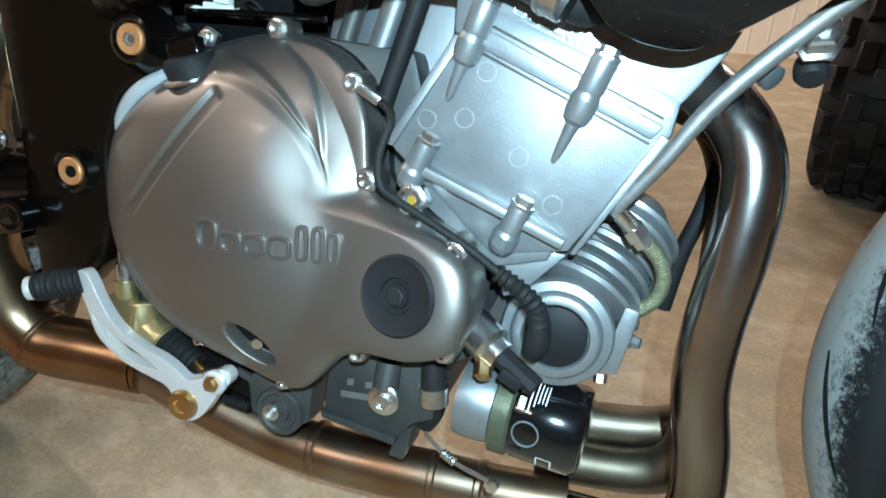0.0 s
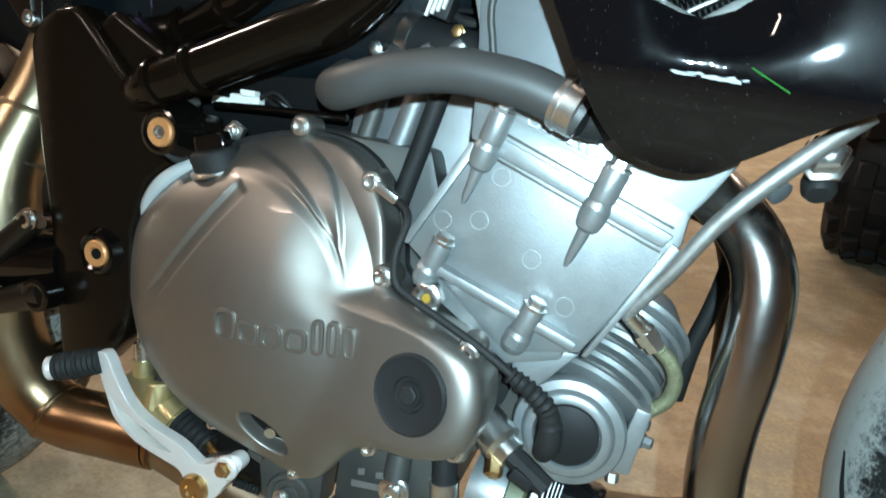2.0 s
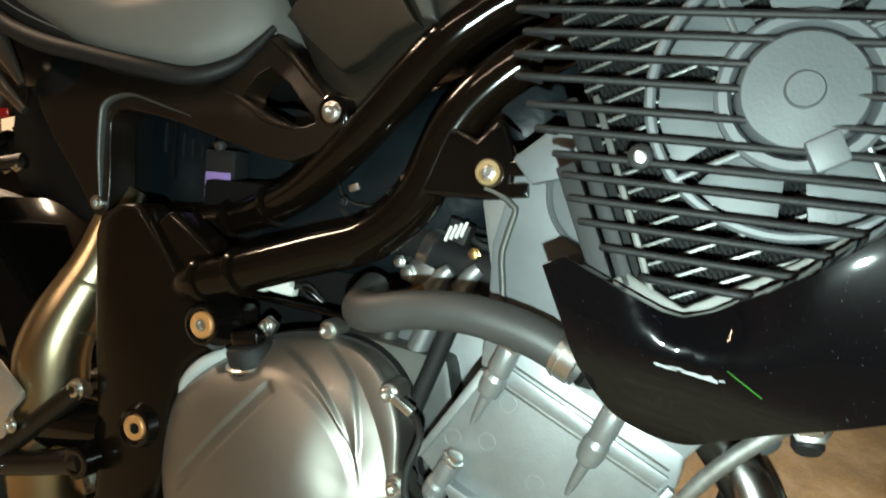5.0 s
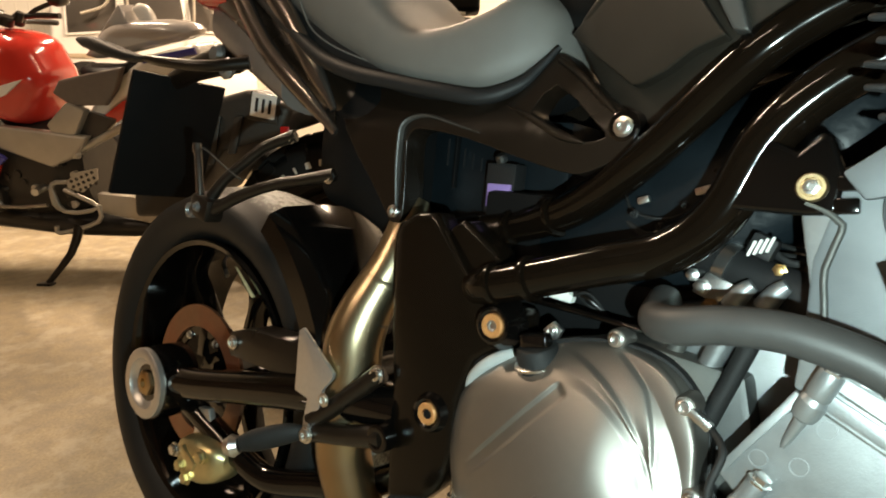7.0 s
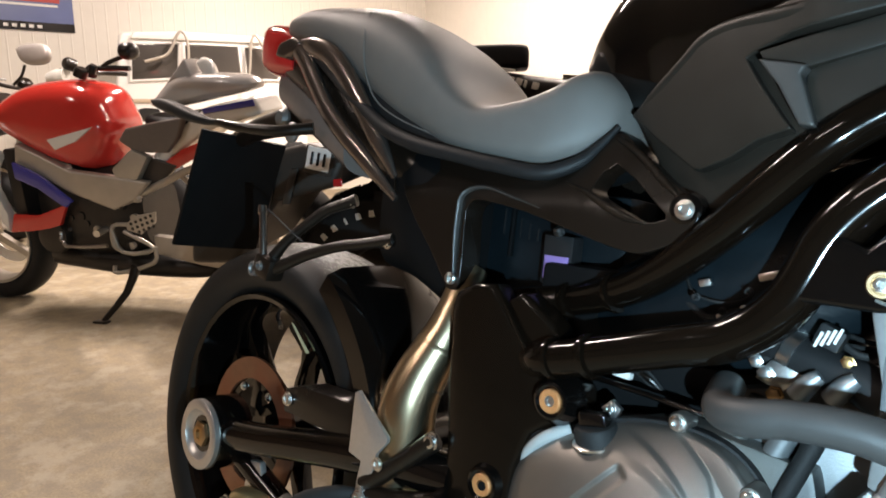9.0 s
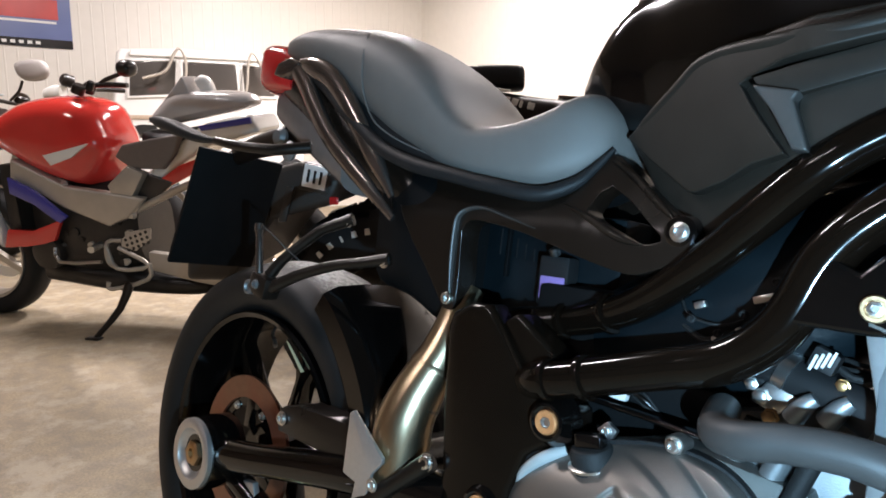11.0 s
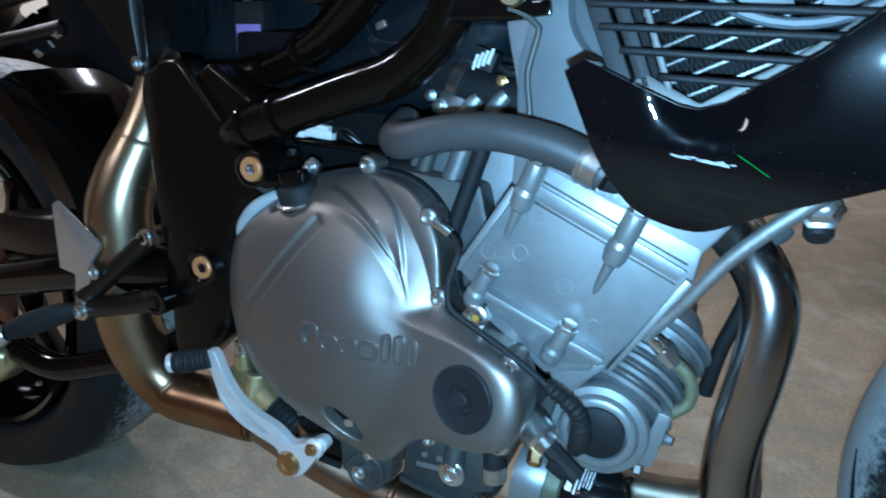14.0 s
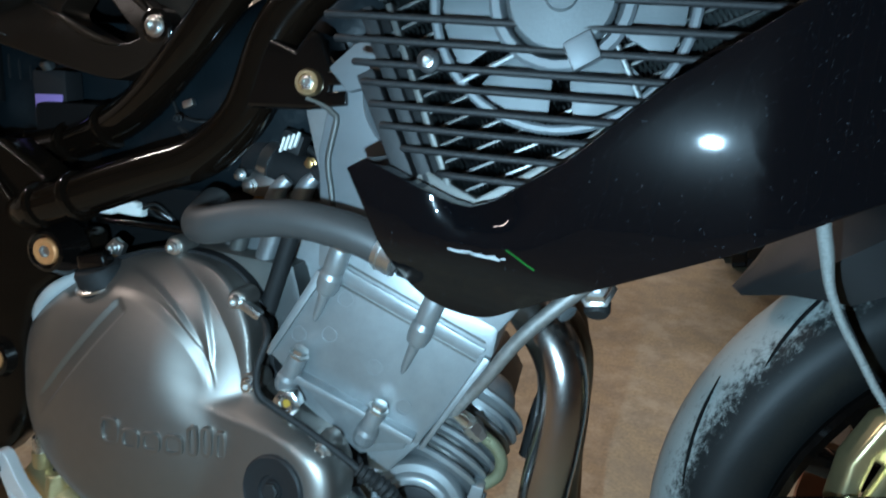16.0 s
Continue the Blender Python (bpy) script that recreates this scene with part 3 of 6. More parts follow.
part("end_bell", body([(96, 20, 392, 412, 0.9, -70), (112, 34, 382, 428, 0.9, -70), (134, 34, 378, 434, 0.9, -68), (150, 26, 386, 426, 0.9, -66), (157, 10, 398, 414, 0.9, -66)], 26), CAST, pump)
for bx, bz in ((136, 354), (139, 342)):
    bolt(pump, (bx, -116, bz), (1, -0.3, -0.1), 4.2, CASTD, 8, socket=False)
part("lug", prism([(122, 322), (134, 368), (144, 366), (134, 320)], -128, -110, 2), CAST, pump)
part("lug_bolt", lathe([(4.5, 0), (4.5, 6), (0, 7)], (124, -122, 318), (0, -0.3, -1), 6), ZINC, pump)
part("neck_rib", prism([(52, 388), (78, 402), (96, 400), (70, 372), (56, 366)], -136, -100, 3), CAST, pump)

# ---- sump, drain plug and oil filter
sump = part("oil_sump", prism([(-68, 300), (-72, 257), (-14, 246), (-1, 262), (14, 268), (16, 318), (-30, 322)], -138, 100, 4), SUMP, bike, "dark grey cast oil sump")
part("sump_rib", prism([(-72, 262), (-70, 256), (-13, 245), (-12, 251)], -143, -135, 1.5), SUMP, sump)
part("sump_leg", prism([(-14, 250), (-20, 232), (-8, 230), (0, 262)], -136, -100, 2), SUMP, sump)
part("drain_boss", tube([(-20, -138, 308), (-21, -142, 290)], [9, 9.5], 18, 1), SUMP, sump)
part("drain_washer", lathe([(11.5, 0), (11.5, 3), (10, 4), (0, 4)], (-20, -146, 283), (0, -1, 0), 28), STEEL, sump)
bolt(sump, (-20, -150, 283), r=7, h=5, material=ZINC, name="drain_plug")
for k, (mx, mz, w) in enumerate(((-52, 284, 5), (-38, 284, 6), (-57, 274, 34))):
    part("cast_mark", prism([(mx, mz), (mx + w, mz + 1), (mx + w, mz + 6), (mx, mz + 5)], -138.8, -136, 0.3), CASTD, sump)
part("hose_stub", tube([(12, -138, 322), (14, -141, 300), (14, -141, 292)], 9, 18, 3), RUBBER, sump)
part("stub_clamp", tube([(14, -141, 297), (15, -141, 284)], 10.5, 18, 1), STEEL, sump)
part("bottom_hose", tube([(14, -128, 290), (10, -122, 268), (2, -118, 254)], 8, 14, 3), RUBBER, sump)
fx = Vector((0.975, -0.08, -0.11)).normalized()
f0 = Vector((36, -112, 280))
filt = part("oil_filter", lathe([(30, 0), (31.5, 3), (31.5, 45), (29, 50), (22, 52), (0, 52)], f0 + fx * 33, fx, 44), CANBLK, bike, "black spin-on oil filter with white print")
part("filter_mount", lathe([(29, 0), (30, 6), (29, 22), (28, 26), (0, 26)], f0 - fx * 6, fx, 40), CAST, filt, "bare aluminium filter mount")
part("filter_strap", lathe([(31, 0), (33, 1), (33, 12), (31, 14), (0, 14)], f0 + fx * 21, fx, 40), OLIVE, filt, "olive metal strap")
fu = Vector((0.11, 0, 0.99))
fn = fx.cross(fu).normalized()
if fn.y > 0:
    fn = -fn


def on_can(along, angle, w, h):
    """A patch of print on the can."""
    bm = bmesh.new()
    q = f0 + fx * 33
    vs = []
    for i in range(7):
        a = radians(angle - h / 2 + h * i / 6)
        rad = (fn * math.cos(a) + fu * math.sin(a)) * 31.8
        vs.append((bm.verts.new((q + fx * (along - w / 2) + rad) * 0.001), bm.verts.new((q + fx * (along + w / 2) + rad) * 0.001)))
    for (a, b), (c, d) in zip(vs, vs[1:]):
        bm.faces.new((a, b, d, c))
    return bm


for along, angle, w, h in ((7, 62, 5, 20), (7, 40, 4.5, 16), (12, 52, 1.0, 44), (15, 56, 0.9, 34), (17.5, 58, 0.8, 28), (20, 58, 0.8, 26), (22.5, 58, 0.8, 28), (24, -42, 1, 34), (34, -42, 1, 34), (29, -60, 10, 1.5), (29, -25, 10, 1.5)):
    part("label_bar", on_can(along, angle, w, h), PRINT, filt)
part("label_ring", lathe([(9.5, -0.6), (9.4, 0.45), (8.5, 0.45), (8.3, -0.6)], f0 + fx * 47 + fn * 31.4 + fu * 2, fn, 26, closed=True), mat("faded_print", (0.14, 0.16, 0.17), 0.5), filt)
part("filter_spring", tube([(8, -138, 258), (30, -146, 246), (60, -150, 238)], 1.6, 8, 3), STEEL, filt)
part("spring_coil", tube([(24, -144, 249), (34, -147, 245)], 3.2, 10, 3, ribs=(2.4, 0.6)), STEEL, filt)
part("strap_bolt", lathe([(5, 0), (5, 6), (0, 7)], (62, -150, 238), (0, -1, 0), 6), ZINC, filt)

# ---- exhaust
part("near_header_pipe", tube([(120, -50, 536), (150, -86, 517), (175, -112, 497), (191, -124, 475), (196, -129, 450), (193, -130, 410), (187, -128, 365), (186, -124, 320), (194, -118, 270), (196, -108, 225), (186, -92, 190), (150, -75, 172), (90, -62, 166)], 18, 28, 7), HEADER, bike, "heat-browned steel header pipe")
part("overflow_hose", tube([(196, -2, 470), (190, 0, 434), (183, 0, 406), (174, 0, 377), (166, 2, 330)], 7, 12, 4), RUBBER, bike, "black overflow hose behind the headers")
part("middle_header_pipe", tube([(110, 0, 500), (170, -10, 490), (202, -24, 455), (205, -34, 400), (200, -40, 330), (200, -44, 260), (190, -40, 218), (160, -34, 198), (80, -30, 192)], [14, 14, 14, 14, 15, 18, 18.5, 18.5, 18.5], 20, 6), DULLPIPE, bike, "dull steel header pipe")
part("far_header_pipe", tube([(110, 110, 500), (180, 100, 480), (205, 70, 430), (206, 40, 340), (205, 14, 270), (206, 0, 240), (170, -6, 224), (80, -8, 218)], [12, 12, 12, 13, 16, 18.5, 18.5, 18.5], 20, 6), DULLPIPE, bike, "dull steel header pipe")
col = part("collector_pipe", tube([(110, -62, 172), (40, -62, 170), (0, -62, 170), (-60, -62, 170), (-134, -62, 175), (-205, -68, 197), (-258, -77, 223), (-288, -80, 237)], [22, 22, 23, 23.5, 23.5, 23, 22, 22], 30, 6), COLLECT, bike, "copper-tinted exhaust collector pipe")
for cx, cz, rr in ((-2, 170, 24.5), (-112, 174.5, 25.5), (38, 170, 24)):
    part("weld_ring", tube([(cx - 4, -62, cz), (cx - 2, -62, cz), (cx + 2, -62, cz), (cx + 4, -62, cz)], [rr - 2, rr, rr, rr - 2], 28, 1), COLLECT, col)
rear = part("rear_exhaust_pipe", tube([(-280, -80, 236), (-281, -80, 236), (-283, -80, 236), (-330, -84, 239), (-374, -87, 241), (-393, -91, 250), (-411, -97, 271), (-422, -102, 299), (-429, -106, 336), (-427, -106, 380), (-426, -106, 420), (-425, -106, 458), (-419, -99, 490), (-411, -89, 518), (-404, -79, 545), (-401, -66, 580), (-405, -48, 616)], [21, 26, 28.5, 29, 29, 28, 29, 31, 32, 33, 33.5, 33, 30.5, 27.5, 24.5, 21.5, 20.5], 30, 7), REARPIPE, bike, "straw-tinted steel exhaust pipe")
for (x, y, z), d in (((-419, -99, 487), (0.22, 0.25, 0.94)), ((-408, -85, 527), (0.25, 0.3, 0.92)), ((-388, -90, 246), (0.87, 0.1, -0.47))):
    part("pipe_joint", lathe([(27, -5), (30, -4), (30.4, 0), (28.6, 4), (25, 5)] if z == 487 else [(25, -4), (28.2, -3), (27.8, 0), (26.4, 3), (23, 4)] if z == 527 else [(27, -3.5), (29.6, -2), (30.2, 0), (29.6, 2), (27, 3.5)], (x, y, z), d, 30), DULLPIPE if z == 487 else REARPIPE, rear)

# ---- rear brake pedal and master cylinder
arm_edge = [(-267, 348), (-264, 332), (-258, 315), (-253, 300), (-245, 291), (-231, 281), (-216, 275), (-203, 271), (-192, 267), (-187, 260), (-188, 249), (-181, 242), (-170, 242), (-160, 249), (-152, 260), (-144, 271), (-137, 278), (-135, 284), (-139, 289), (-146, 288), (-155, 282), (-167, 276), (-175, 276), (-184, 283), (-195, 289), (-212, 295), (-230, 305), (-241, 317), (-249, 331), (-255, 344), (-260, 349), (-267, 348)]
pedal = part("brake_pedal", prism([tuple(p) for p in smooth_path(arm_edge, 3)[:-1]], -160, -150, 2.4, holes=[[(-255, 315), (-245, 306), (-235, 299), (-220, 292), (-211, 287), (-197, 279), (-207, 279), (-218, 281), (-231, 286), (-241, 293), (-249, 303)]], seg=3), WHITEAL, bike, "silver painted brake pedal with a slotted arm")
part("pedal_rubber", tube([(-264, -157, 341), (-280, -162, 337), (-298, -168, 333)], [9.5, 10.5, 10.5], 20, 4, ribs=(4.2, 0.8)), RUBBER, pedal)
part("pedal_pin", lathe([(8.5, 0), (9.2, 1), (9.2, 5), (8, 6), (0, 6)], (-298, -168.5, 333), (-0.9, -0.42, -0.15), 22), WHITEAL, pedal)
part("pivot_bolt", lathe([(12, 0), (12, 2), (10.5, 5), (6, 5.4), (5, 3), (0, 3)], (-176, -160, 255), (0, -1, 0), 30), YZINC, pedal, "yellow zinc pivot bolt")
part("clevis_boss", lathe([(9.5, 0), (9.5, 3), (8, 4.5), (0, 4.5)], (-147, -160, 279), (0, -1, 0), 24), WHITEAL, pedal)
bolt(pedal, (-148, -164, 279), r=5, h=5, material=YZINC, socket=False)
mcyl = part("rear_master_cylinder", tube([(-268, -122, 316), (-260, -122, 311), (-240, -124, 299), (-216, -126, 286)], [9, 12, 15, 15], 24, 3), GOLD, bike, "gold rear brake master cylinder")
part("inlet_tower", tube([(-256, -120, 300), (-256, -122, 322), (-256, -122, 332)], [10, 9, 8.5], 20, 2), GOLD, mcyl)
part("reservoir_tower", tube([(-236, -128, 298), (-233, -128, 314), (-233, -128, 318), (-233, -128, 320)], [12, 11, 12, 11], 22, 2), GOLD, mcyl)
part("body_collar", lathe([(14, -2), (16.5, -1), (16.5, 2), (14, 3)], (-219, -126, 288), (0.88, -0.06, -0.47), 28), GOLD, mcyl)
part("set_screw", lathe([(4, 0), (4, 2), (3, 3), (0, 3)], (-224, -140, 287), (0, -1, 0), 16), GOLD, mcyl)
part("inlet_cap", tube([(-233, -124, 317), (-233, -122, 330)], [9, 7], 16, 1), RUBBER, mcyl)
part("banjo_fitting", tube([(-256, -122, 332), (-256, -122, 346), (-256, -122, 347), (-256, -122, 362)], [7.5, 7.5, 5, 5], 12, 1), ZINC, mcyl)
part("brake_hose", tube([(-256, -122, 360), (-258, -118, 385), (-252, -112, 410), (-246, -108, 440)], [4.5, 4, 3.6, 3.6], 12, 5), WHITE, mcyl, "pale braided brake hose")
part("hose_sleeve", tube([(-249, -109, 424), (-246, -107, 440)], 4.6, 12, 1), mat("blue_heatshrink", (0.05, 0.12, 0.42), 0.4), mcyl)
part("hose_tag", tube([(-246, -112, 418), (-243, -111, 436)], 3.0, 10, 1), mat("red_plastic_tag", (0.5, 0.03, 0.02), 0.4), mcyl)
part("bellows", tube([(-216, -126, 286), (-186, -130, 272)], [14, 9], 22, 3, ribs=(5, 1.5)), RUBBER, mcyl)
part("push_rod", tube([(-192, -128, 279), (-172, -136, 269), (-152, -142, 276)], [3.5, 3.5, 3.5], 10, 2), YZINC, mcyl)
part("rod_clevis", box((-164, -146, 274), (22, 10, 10), 2, (0, -20, 0)), ZINC, mcyl)
# near-black colour carries the shade under the gearbox
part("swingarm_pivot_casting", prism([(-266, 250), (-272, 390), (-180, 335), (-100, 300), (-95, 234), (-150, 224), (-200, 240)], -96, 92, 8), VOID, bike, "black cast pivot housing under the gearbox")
for k, (bx, bz) in enumerate(((-232, 318), (-206, 300), (-150, 262))):
    part("pivot_rib", prism([(bx - 20, bz - 6), (bx + 20, bz - 22), (bx + 22, bz - 17), (bx - 18, bz)], -104, -94, 2), SUMP, bike)
mount = part("exhaust_mount", prism([(-142, 268), (-120, 292), (-84, 282), (-88, 240), (-112, 226), (-140, 240)], -128, -100, 4), SUMP, bike, "dark cast exhaust mount")
part("mount_disc", lathe([(20, 6), (20, 0), (18.5, -2), (15.5, -2), (14, 0), (9, 0.4), (8, -1.5), (0, -1.5)], (-113, -130, 246), (0, 1, 0), 36), SUMP, mount)
bolt(mount, (-118, -133, 246), r=5, h=5)
part("return_spring", tube([(-160, -134, 250), (-138, -132, 246)], 3.2, 10, 3, ribs=(2.6, 0.8)), RUBBER, mount)

# ---- frame
plate = part("frame_plate", prism([(-372, 581), (-366, 597), (-338, 610), (-313, 612), (-296, 594), (-274, 570), (-249, 540), (-231, 534), (-206, 534), (-203, 505), (-226, 494), (-250, 478), (-262, 440), (-262, 382), (-274, 345), (-296, 322), (-338, 314), (-344, 380), (-350, 440), (-360, 490), (-366, 540)], -114, -80, 8, seg=3, dense=22, shear=lambda x, z: -9 * max(0, 1 - ((x + 300) / 70) ** 2) - 0.03 * max(0, 590 - z)), FRAME, bike, "semi-gloss black frame side plate")
part("lower_tube_root", tube([(-330, -82, 518), (-300, -92, 533), (-268, -108, 547), (-238, -124, 554)], [10, 13, 15, 17], 22, 5), FRAME, plate)
part("tube_gusset", prism([(-298, 597), (-280, 609), (-240, 583), (-226, 560), (-224, 527), (-250, 538)], -119, -84, 6, seg=3), FRAME, plate)
part("upper_tube_root", tube([(-352, -72, 570), (-318, -64, 586), (-294, -56, 594), (-270, -53, 601)], [18, 22, 20, 18], 22, 5), FRAME, plate)
for pts in ([(-298, -121, 596), (-276, -123, 570), (-256, -126, 548), (-251, -128, 536)], [(-288, -84, 612), (-268, -98, 594), (-250, -112, 582), (-234, -120, 576)]):
    part("gusset_ridge", tube(pts, [1.2, 2.4, 2.6, 1.4], 10, 6), FRAME, plate)
for (bx, bz), hole in (((-225, 519), False), ((-290, 419), True)):
    by = -130 if hole else -131
    part("bush_boss", lathe([(26, 16), (22, 6), (19, 1), (17, -4), (14.5, -5), (12, -3.5), (11.6, 2), (0, 2)], (bx, by, bz), (0, 1, 0), 40), GLOSS, plate)
    part("bush", lathe([(11, 4), (11, -2.5), (10, -3.6), (5, -3.0), (4.5, 3), (0, 3)], (bx, by - 2, bz), (0, 1, 0), 30), BRONZE, plate, "dull bronze frame bush")
    if not hole:
        part("bush_socket", lathe([(6.4, 0), (6.4, 2.8), (4.4, 3.2), (3.4, 1.2), (0, 1.2)], (bx, by - 2, bz), (0, -1, 0), 6), STEEL, plate)
    else:
        # near-black disc in place of the bore's shaded inside
        part("bush_bore", lathe([(4.6, 0), (4.4, 0.8), (0, 0.8)], (bx + 2, by - 5.2, bz), (0, -1, 0), 16), VOID, plate)
for name, pts, rr in (("lower_frame_tube", [(-258, -114, 548), (-241, -123, 552), (-199, -128, 564.5), (-129, -130, 588), (-80, -131, 605), (-46, -132, 636), (-24, -132, 686), (0, -132, 716), (34, -130, 741), (86, -128, 764), (140, -124, 778), (230, -116, 802)], 17),
                      ("upper_frame_tube", [(-332, -50, 583), (-274, -52, 600), (-213, -71, 618), (-164, -87, 641), (-106, -106, 685), (-46, -119, 743), (-10, -118, 772), (30, -114, 792), (90, -108, 812), (200, -98, 836)], 16)):
    ob = part(name, tube(pts, rr, 28, 7), TUBE, bike, "glossy black steel frame tube")
    d = (Vector(pts[3]) - Vector(pts[1])).normalized()
    for k in (1, 1.9):
        q = Vector(pts[1]).lerp(Vector(pts[2]), k - 0.8 if k < 2 else 1)
        part("tube_collar", lathe([(rr, -4), (rr + 3.2, -3), (rr + 3.8, 0), (rr + 3.2, 3), (rr, 4)], q, d, 26), TUBE, ob)
for pts, rr in (([(-214, -40, 620), (-120, -30, 640), (0, -40, 700), (120, -50, 760)], 13), ([(-230, 40, 560), (-60, 60, 610), (20, 60, 720)], 13)):
    part("inner_frame_tube", tube(pts, rr, 16, 6), GLOSS, bike)
lug = part("engine_hanger", prism([(-44, 640), (-36, 676), (-20, 690), (0, 680), (12, 694), (19, 690), (28, 668), (27, 642), (10, 640), (-17, 640)], -148, -104, 4, seg=3), GLOSS, bike, "glossy black engine hanger lug")
part("hanger_bush", lathe([(9.2, 8), (9.2, -3), (8.2, -4.5), (6, -4.5), (5.6, -3), (0, -3)], (11, -149, 658), (0, 1, 0), 32), YZINC, lug, "zinc hanger bolt")
part("hanger_socket", lathe([(5, 0), (5, 2.2), (3, 2.6), (2.4, 1), (0, 1)], (11, -152, 658), (0, -1, 0), 6), ZINC, lug)
for z in (662, 648):
    part("clamp_ear", box((31, -142, z), (14, 18, 10), 2, (0, -6, 0)), GLOSS, lug)

# ---- airbox, throttle bodies and wiring in the frame
part("airbox", body([(-230, 60, 560, 640, 0.6, 0), (-150, 84, 560, 690, 0.6, 0), (-60, 92, 570, 740, 0.6, 0), (20, 92, 640, 770, 0.6, 0), (60, 70, 690, 770, 0.6, 0)], 24), AIRBOX, bike, "dark airbox between the frame tubes")
# filler body added over the gearbox; the gap's shade is its colour
part("gearbox_gap_filler", prism([(-296, 500), (-300, 640), (-214, 640), (-58, 612), (-62, 520), (-120, 528), (-212, 500)], -60, 60, 8), VOID, bike, "near-black filler for the shaded gap over the gearbox")
thr = part("throttle_body", tube([(-66, -72, 602), (-44, -80, 596), (-24, -86, 592), (0, -90, 586), (14, -90, 580)], [20, 19, 16, 16, 19], 26, 2), PLAST, bike, "black throttle body with clamps")
part("hose_clamp", tube([(-52, -78, 598), (-43, -80, 595)], 20.5, 26, 1), STEEL, thr)
for x, z in ((-38, 574), (-16, 577)):
    part("injector", tube([(x, -104, z - 4), (x + 8, -108, z + 8), (x + 14, -108, z + 14)], [8, 7, 5], 14, 2), CASTD, thr)
part("connector", box((-22, -100, 616), (18, 16, 16), 2, (0, 20, 0)), PLAST, thr)
for k in range(4):
    part("connector_rib", box((-28 + 4 * k, -109.5, 614 + 1.4 * k), (2, 3, 12), 0.4, (0, 20, 0)), WHITE, thr)
part("throttle_bracket", prism([(-70, 575), (-50, 568), (-36, 584), (-60, 592)], -98, -90, 2), STEEL, thr)
for k, (x, z, r) in enumerate(((-62, 580, 5), (-10, 600, 4), (-6, 590, 4), (-54, 566, 5), (-70, 588, 4))):
    bolt(thr, (x, -98, z), r=r, h=5, material=(ZINC, YZINC)[k % 2], socket=False)
random.seed(4)
for k in range(9):
    x0 = -180 + 22 * k
    pts = [(x0, -60 - random.random() * 30, 590 + random.random() * 40)]
    for j in range(4):
        pts.append((pts[-1][0] + 26, -70 - random.random() * 25, pts[-1][2] + random.uniform(-14, 26)))
    part("wiring_lead", tube(pts, random.uniform(1.6, 3.2), 8, 5), RUBBER, thr)
for x, z in ((-80, 640), (-98, 622), (-120, 630), (-60, 668)):
    bolt(thr, (x, -104, z), r=2.6, h=4, material=PLAST)
for x, z, w in ((-70, 654, 16), (-97, 618, 18), (-84, 626, 8), (-118, 642, 10)):
    part("cable_clip", box((x, -92, z), (w, 6, 6), 1.5, (0, -20, 0)), STEEL, thr)
part("loop_wire", tube([(-140, -84, 652), (-128, -92, 634), (-108, -96, 628), (-88, -92, 632), (-70, -86, 650)], 1.3, 8, 6), RUBBER, thr)
conn = part("white_connector", box((-197, -66, 547), (28, 10, 9), 2, (0, 6, 0)), WHITE, bike, "white plastic cable connector")
part("latch", box((-191, -71, 553), (14, 8, 5), 1.2, (0, 6, 0)), WHITE, conn)
part("nose", box((-218, -70, 546), (14, 10, 7), 1.5, (0, 6, 0)), WHITE, conn)
for k in range(3):
    part("lead", tube([(-183, -68 + 2 * k, 549 + 2 * k), (-166, -72, 554 - 5 * k), (-150, -64, 536)], 1.5, 8, 4), (RUBBER, SATIN, RUBBER)[k], conn)
part("clutch_rod", tube([(-206, -96, 542), (-150, -104, 541), (-84, -112, 538)], 2.6, 10, 3), GLOSS, bike, "thin black control rod")
brk = part("cable_bracket", prism([(-185, 522), (-176, 531), (-166, 525), (-171, 515)], -116, -110, 1), STEEL, bike, "plated steel cable bracket")
bolt(brk, (-176, -116, 523), r=4, h=4)
part("white_hose", tube([(-258, -112, 448), (-250, -118, 464), (-232, -122, 482), (-210, -116, 496)], 6, 16, 5), mat("pale_translucent_hose", (0.34, 0.36, 0.36), 0.35), bike, "pale translucent hose behind the cover")
for pts, rr, mt in (([(-62, -96, 486), (-34, -98, 562)], 9, CASTD), ([(-42, -110, 480), (-14, -112, 562)], 7, RUBBER), ([(-84, -92, 506), (-66, -92, 560)], 7, SUMP)):
    part("vertical_pipe", tube([pts[0], tuple((a + b) / 2 for a, b in zip(*pts)), pts[1]], rr, 16, 2), mt, bike)

# ---- coolant hose and clamp
hose = part("coolant_hose", tube([(-84, -112, 566), (-76, -146, 556), (-54, -166, 558), (-24, -171, 565), (12, -173, 568), (46, -173, 563), (67, -172, 556), (86, -170, 546)], [13, 13.5, 13.5, 13, 13, 13, 13, 13], 26, 8), HOSE, bike, "thick charcoal rubber coolant hose")
clampd = Vector((22, -4, -10)).normalized()
part("jubilee_clip", lathe([(13, -7.5), (15.2, -7), (15.2, 7), (13, 7.5)], (79, -171, 551), clampd, 30), ZINC, hose, "zinc hose clip")
part("clip_ridge", lathe([(15, -1), (16, -0.7), (16, 0.7), (15, 1)], (76, -171, 552.5), clampd, 30), STEEL, hose)
part("radiator_spigot", tube([(86, -170, 547), (94, -164, 545), (98, -140, 548)], [12, 12, 12], 24, 3), RUBBER, hose)

# ---- side radiator: core, fan, guard bars and shroud
CORE_EDGE = [(122, 594), (137, 586), (205, 626), (282, 688), (330, 735), (330, 800), (40, 800), (46, 770)]
# core block near-black, for the shade between tubes and fins
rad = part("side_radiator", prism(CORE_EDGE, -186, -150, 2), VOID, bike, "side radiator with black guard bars")
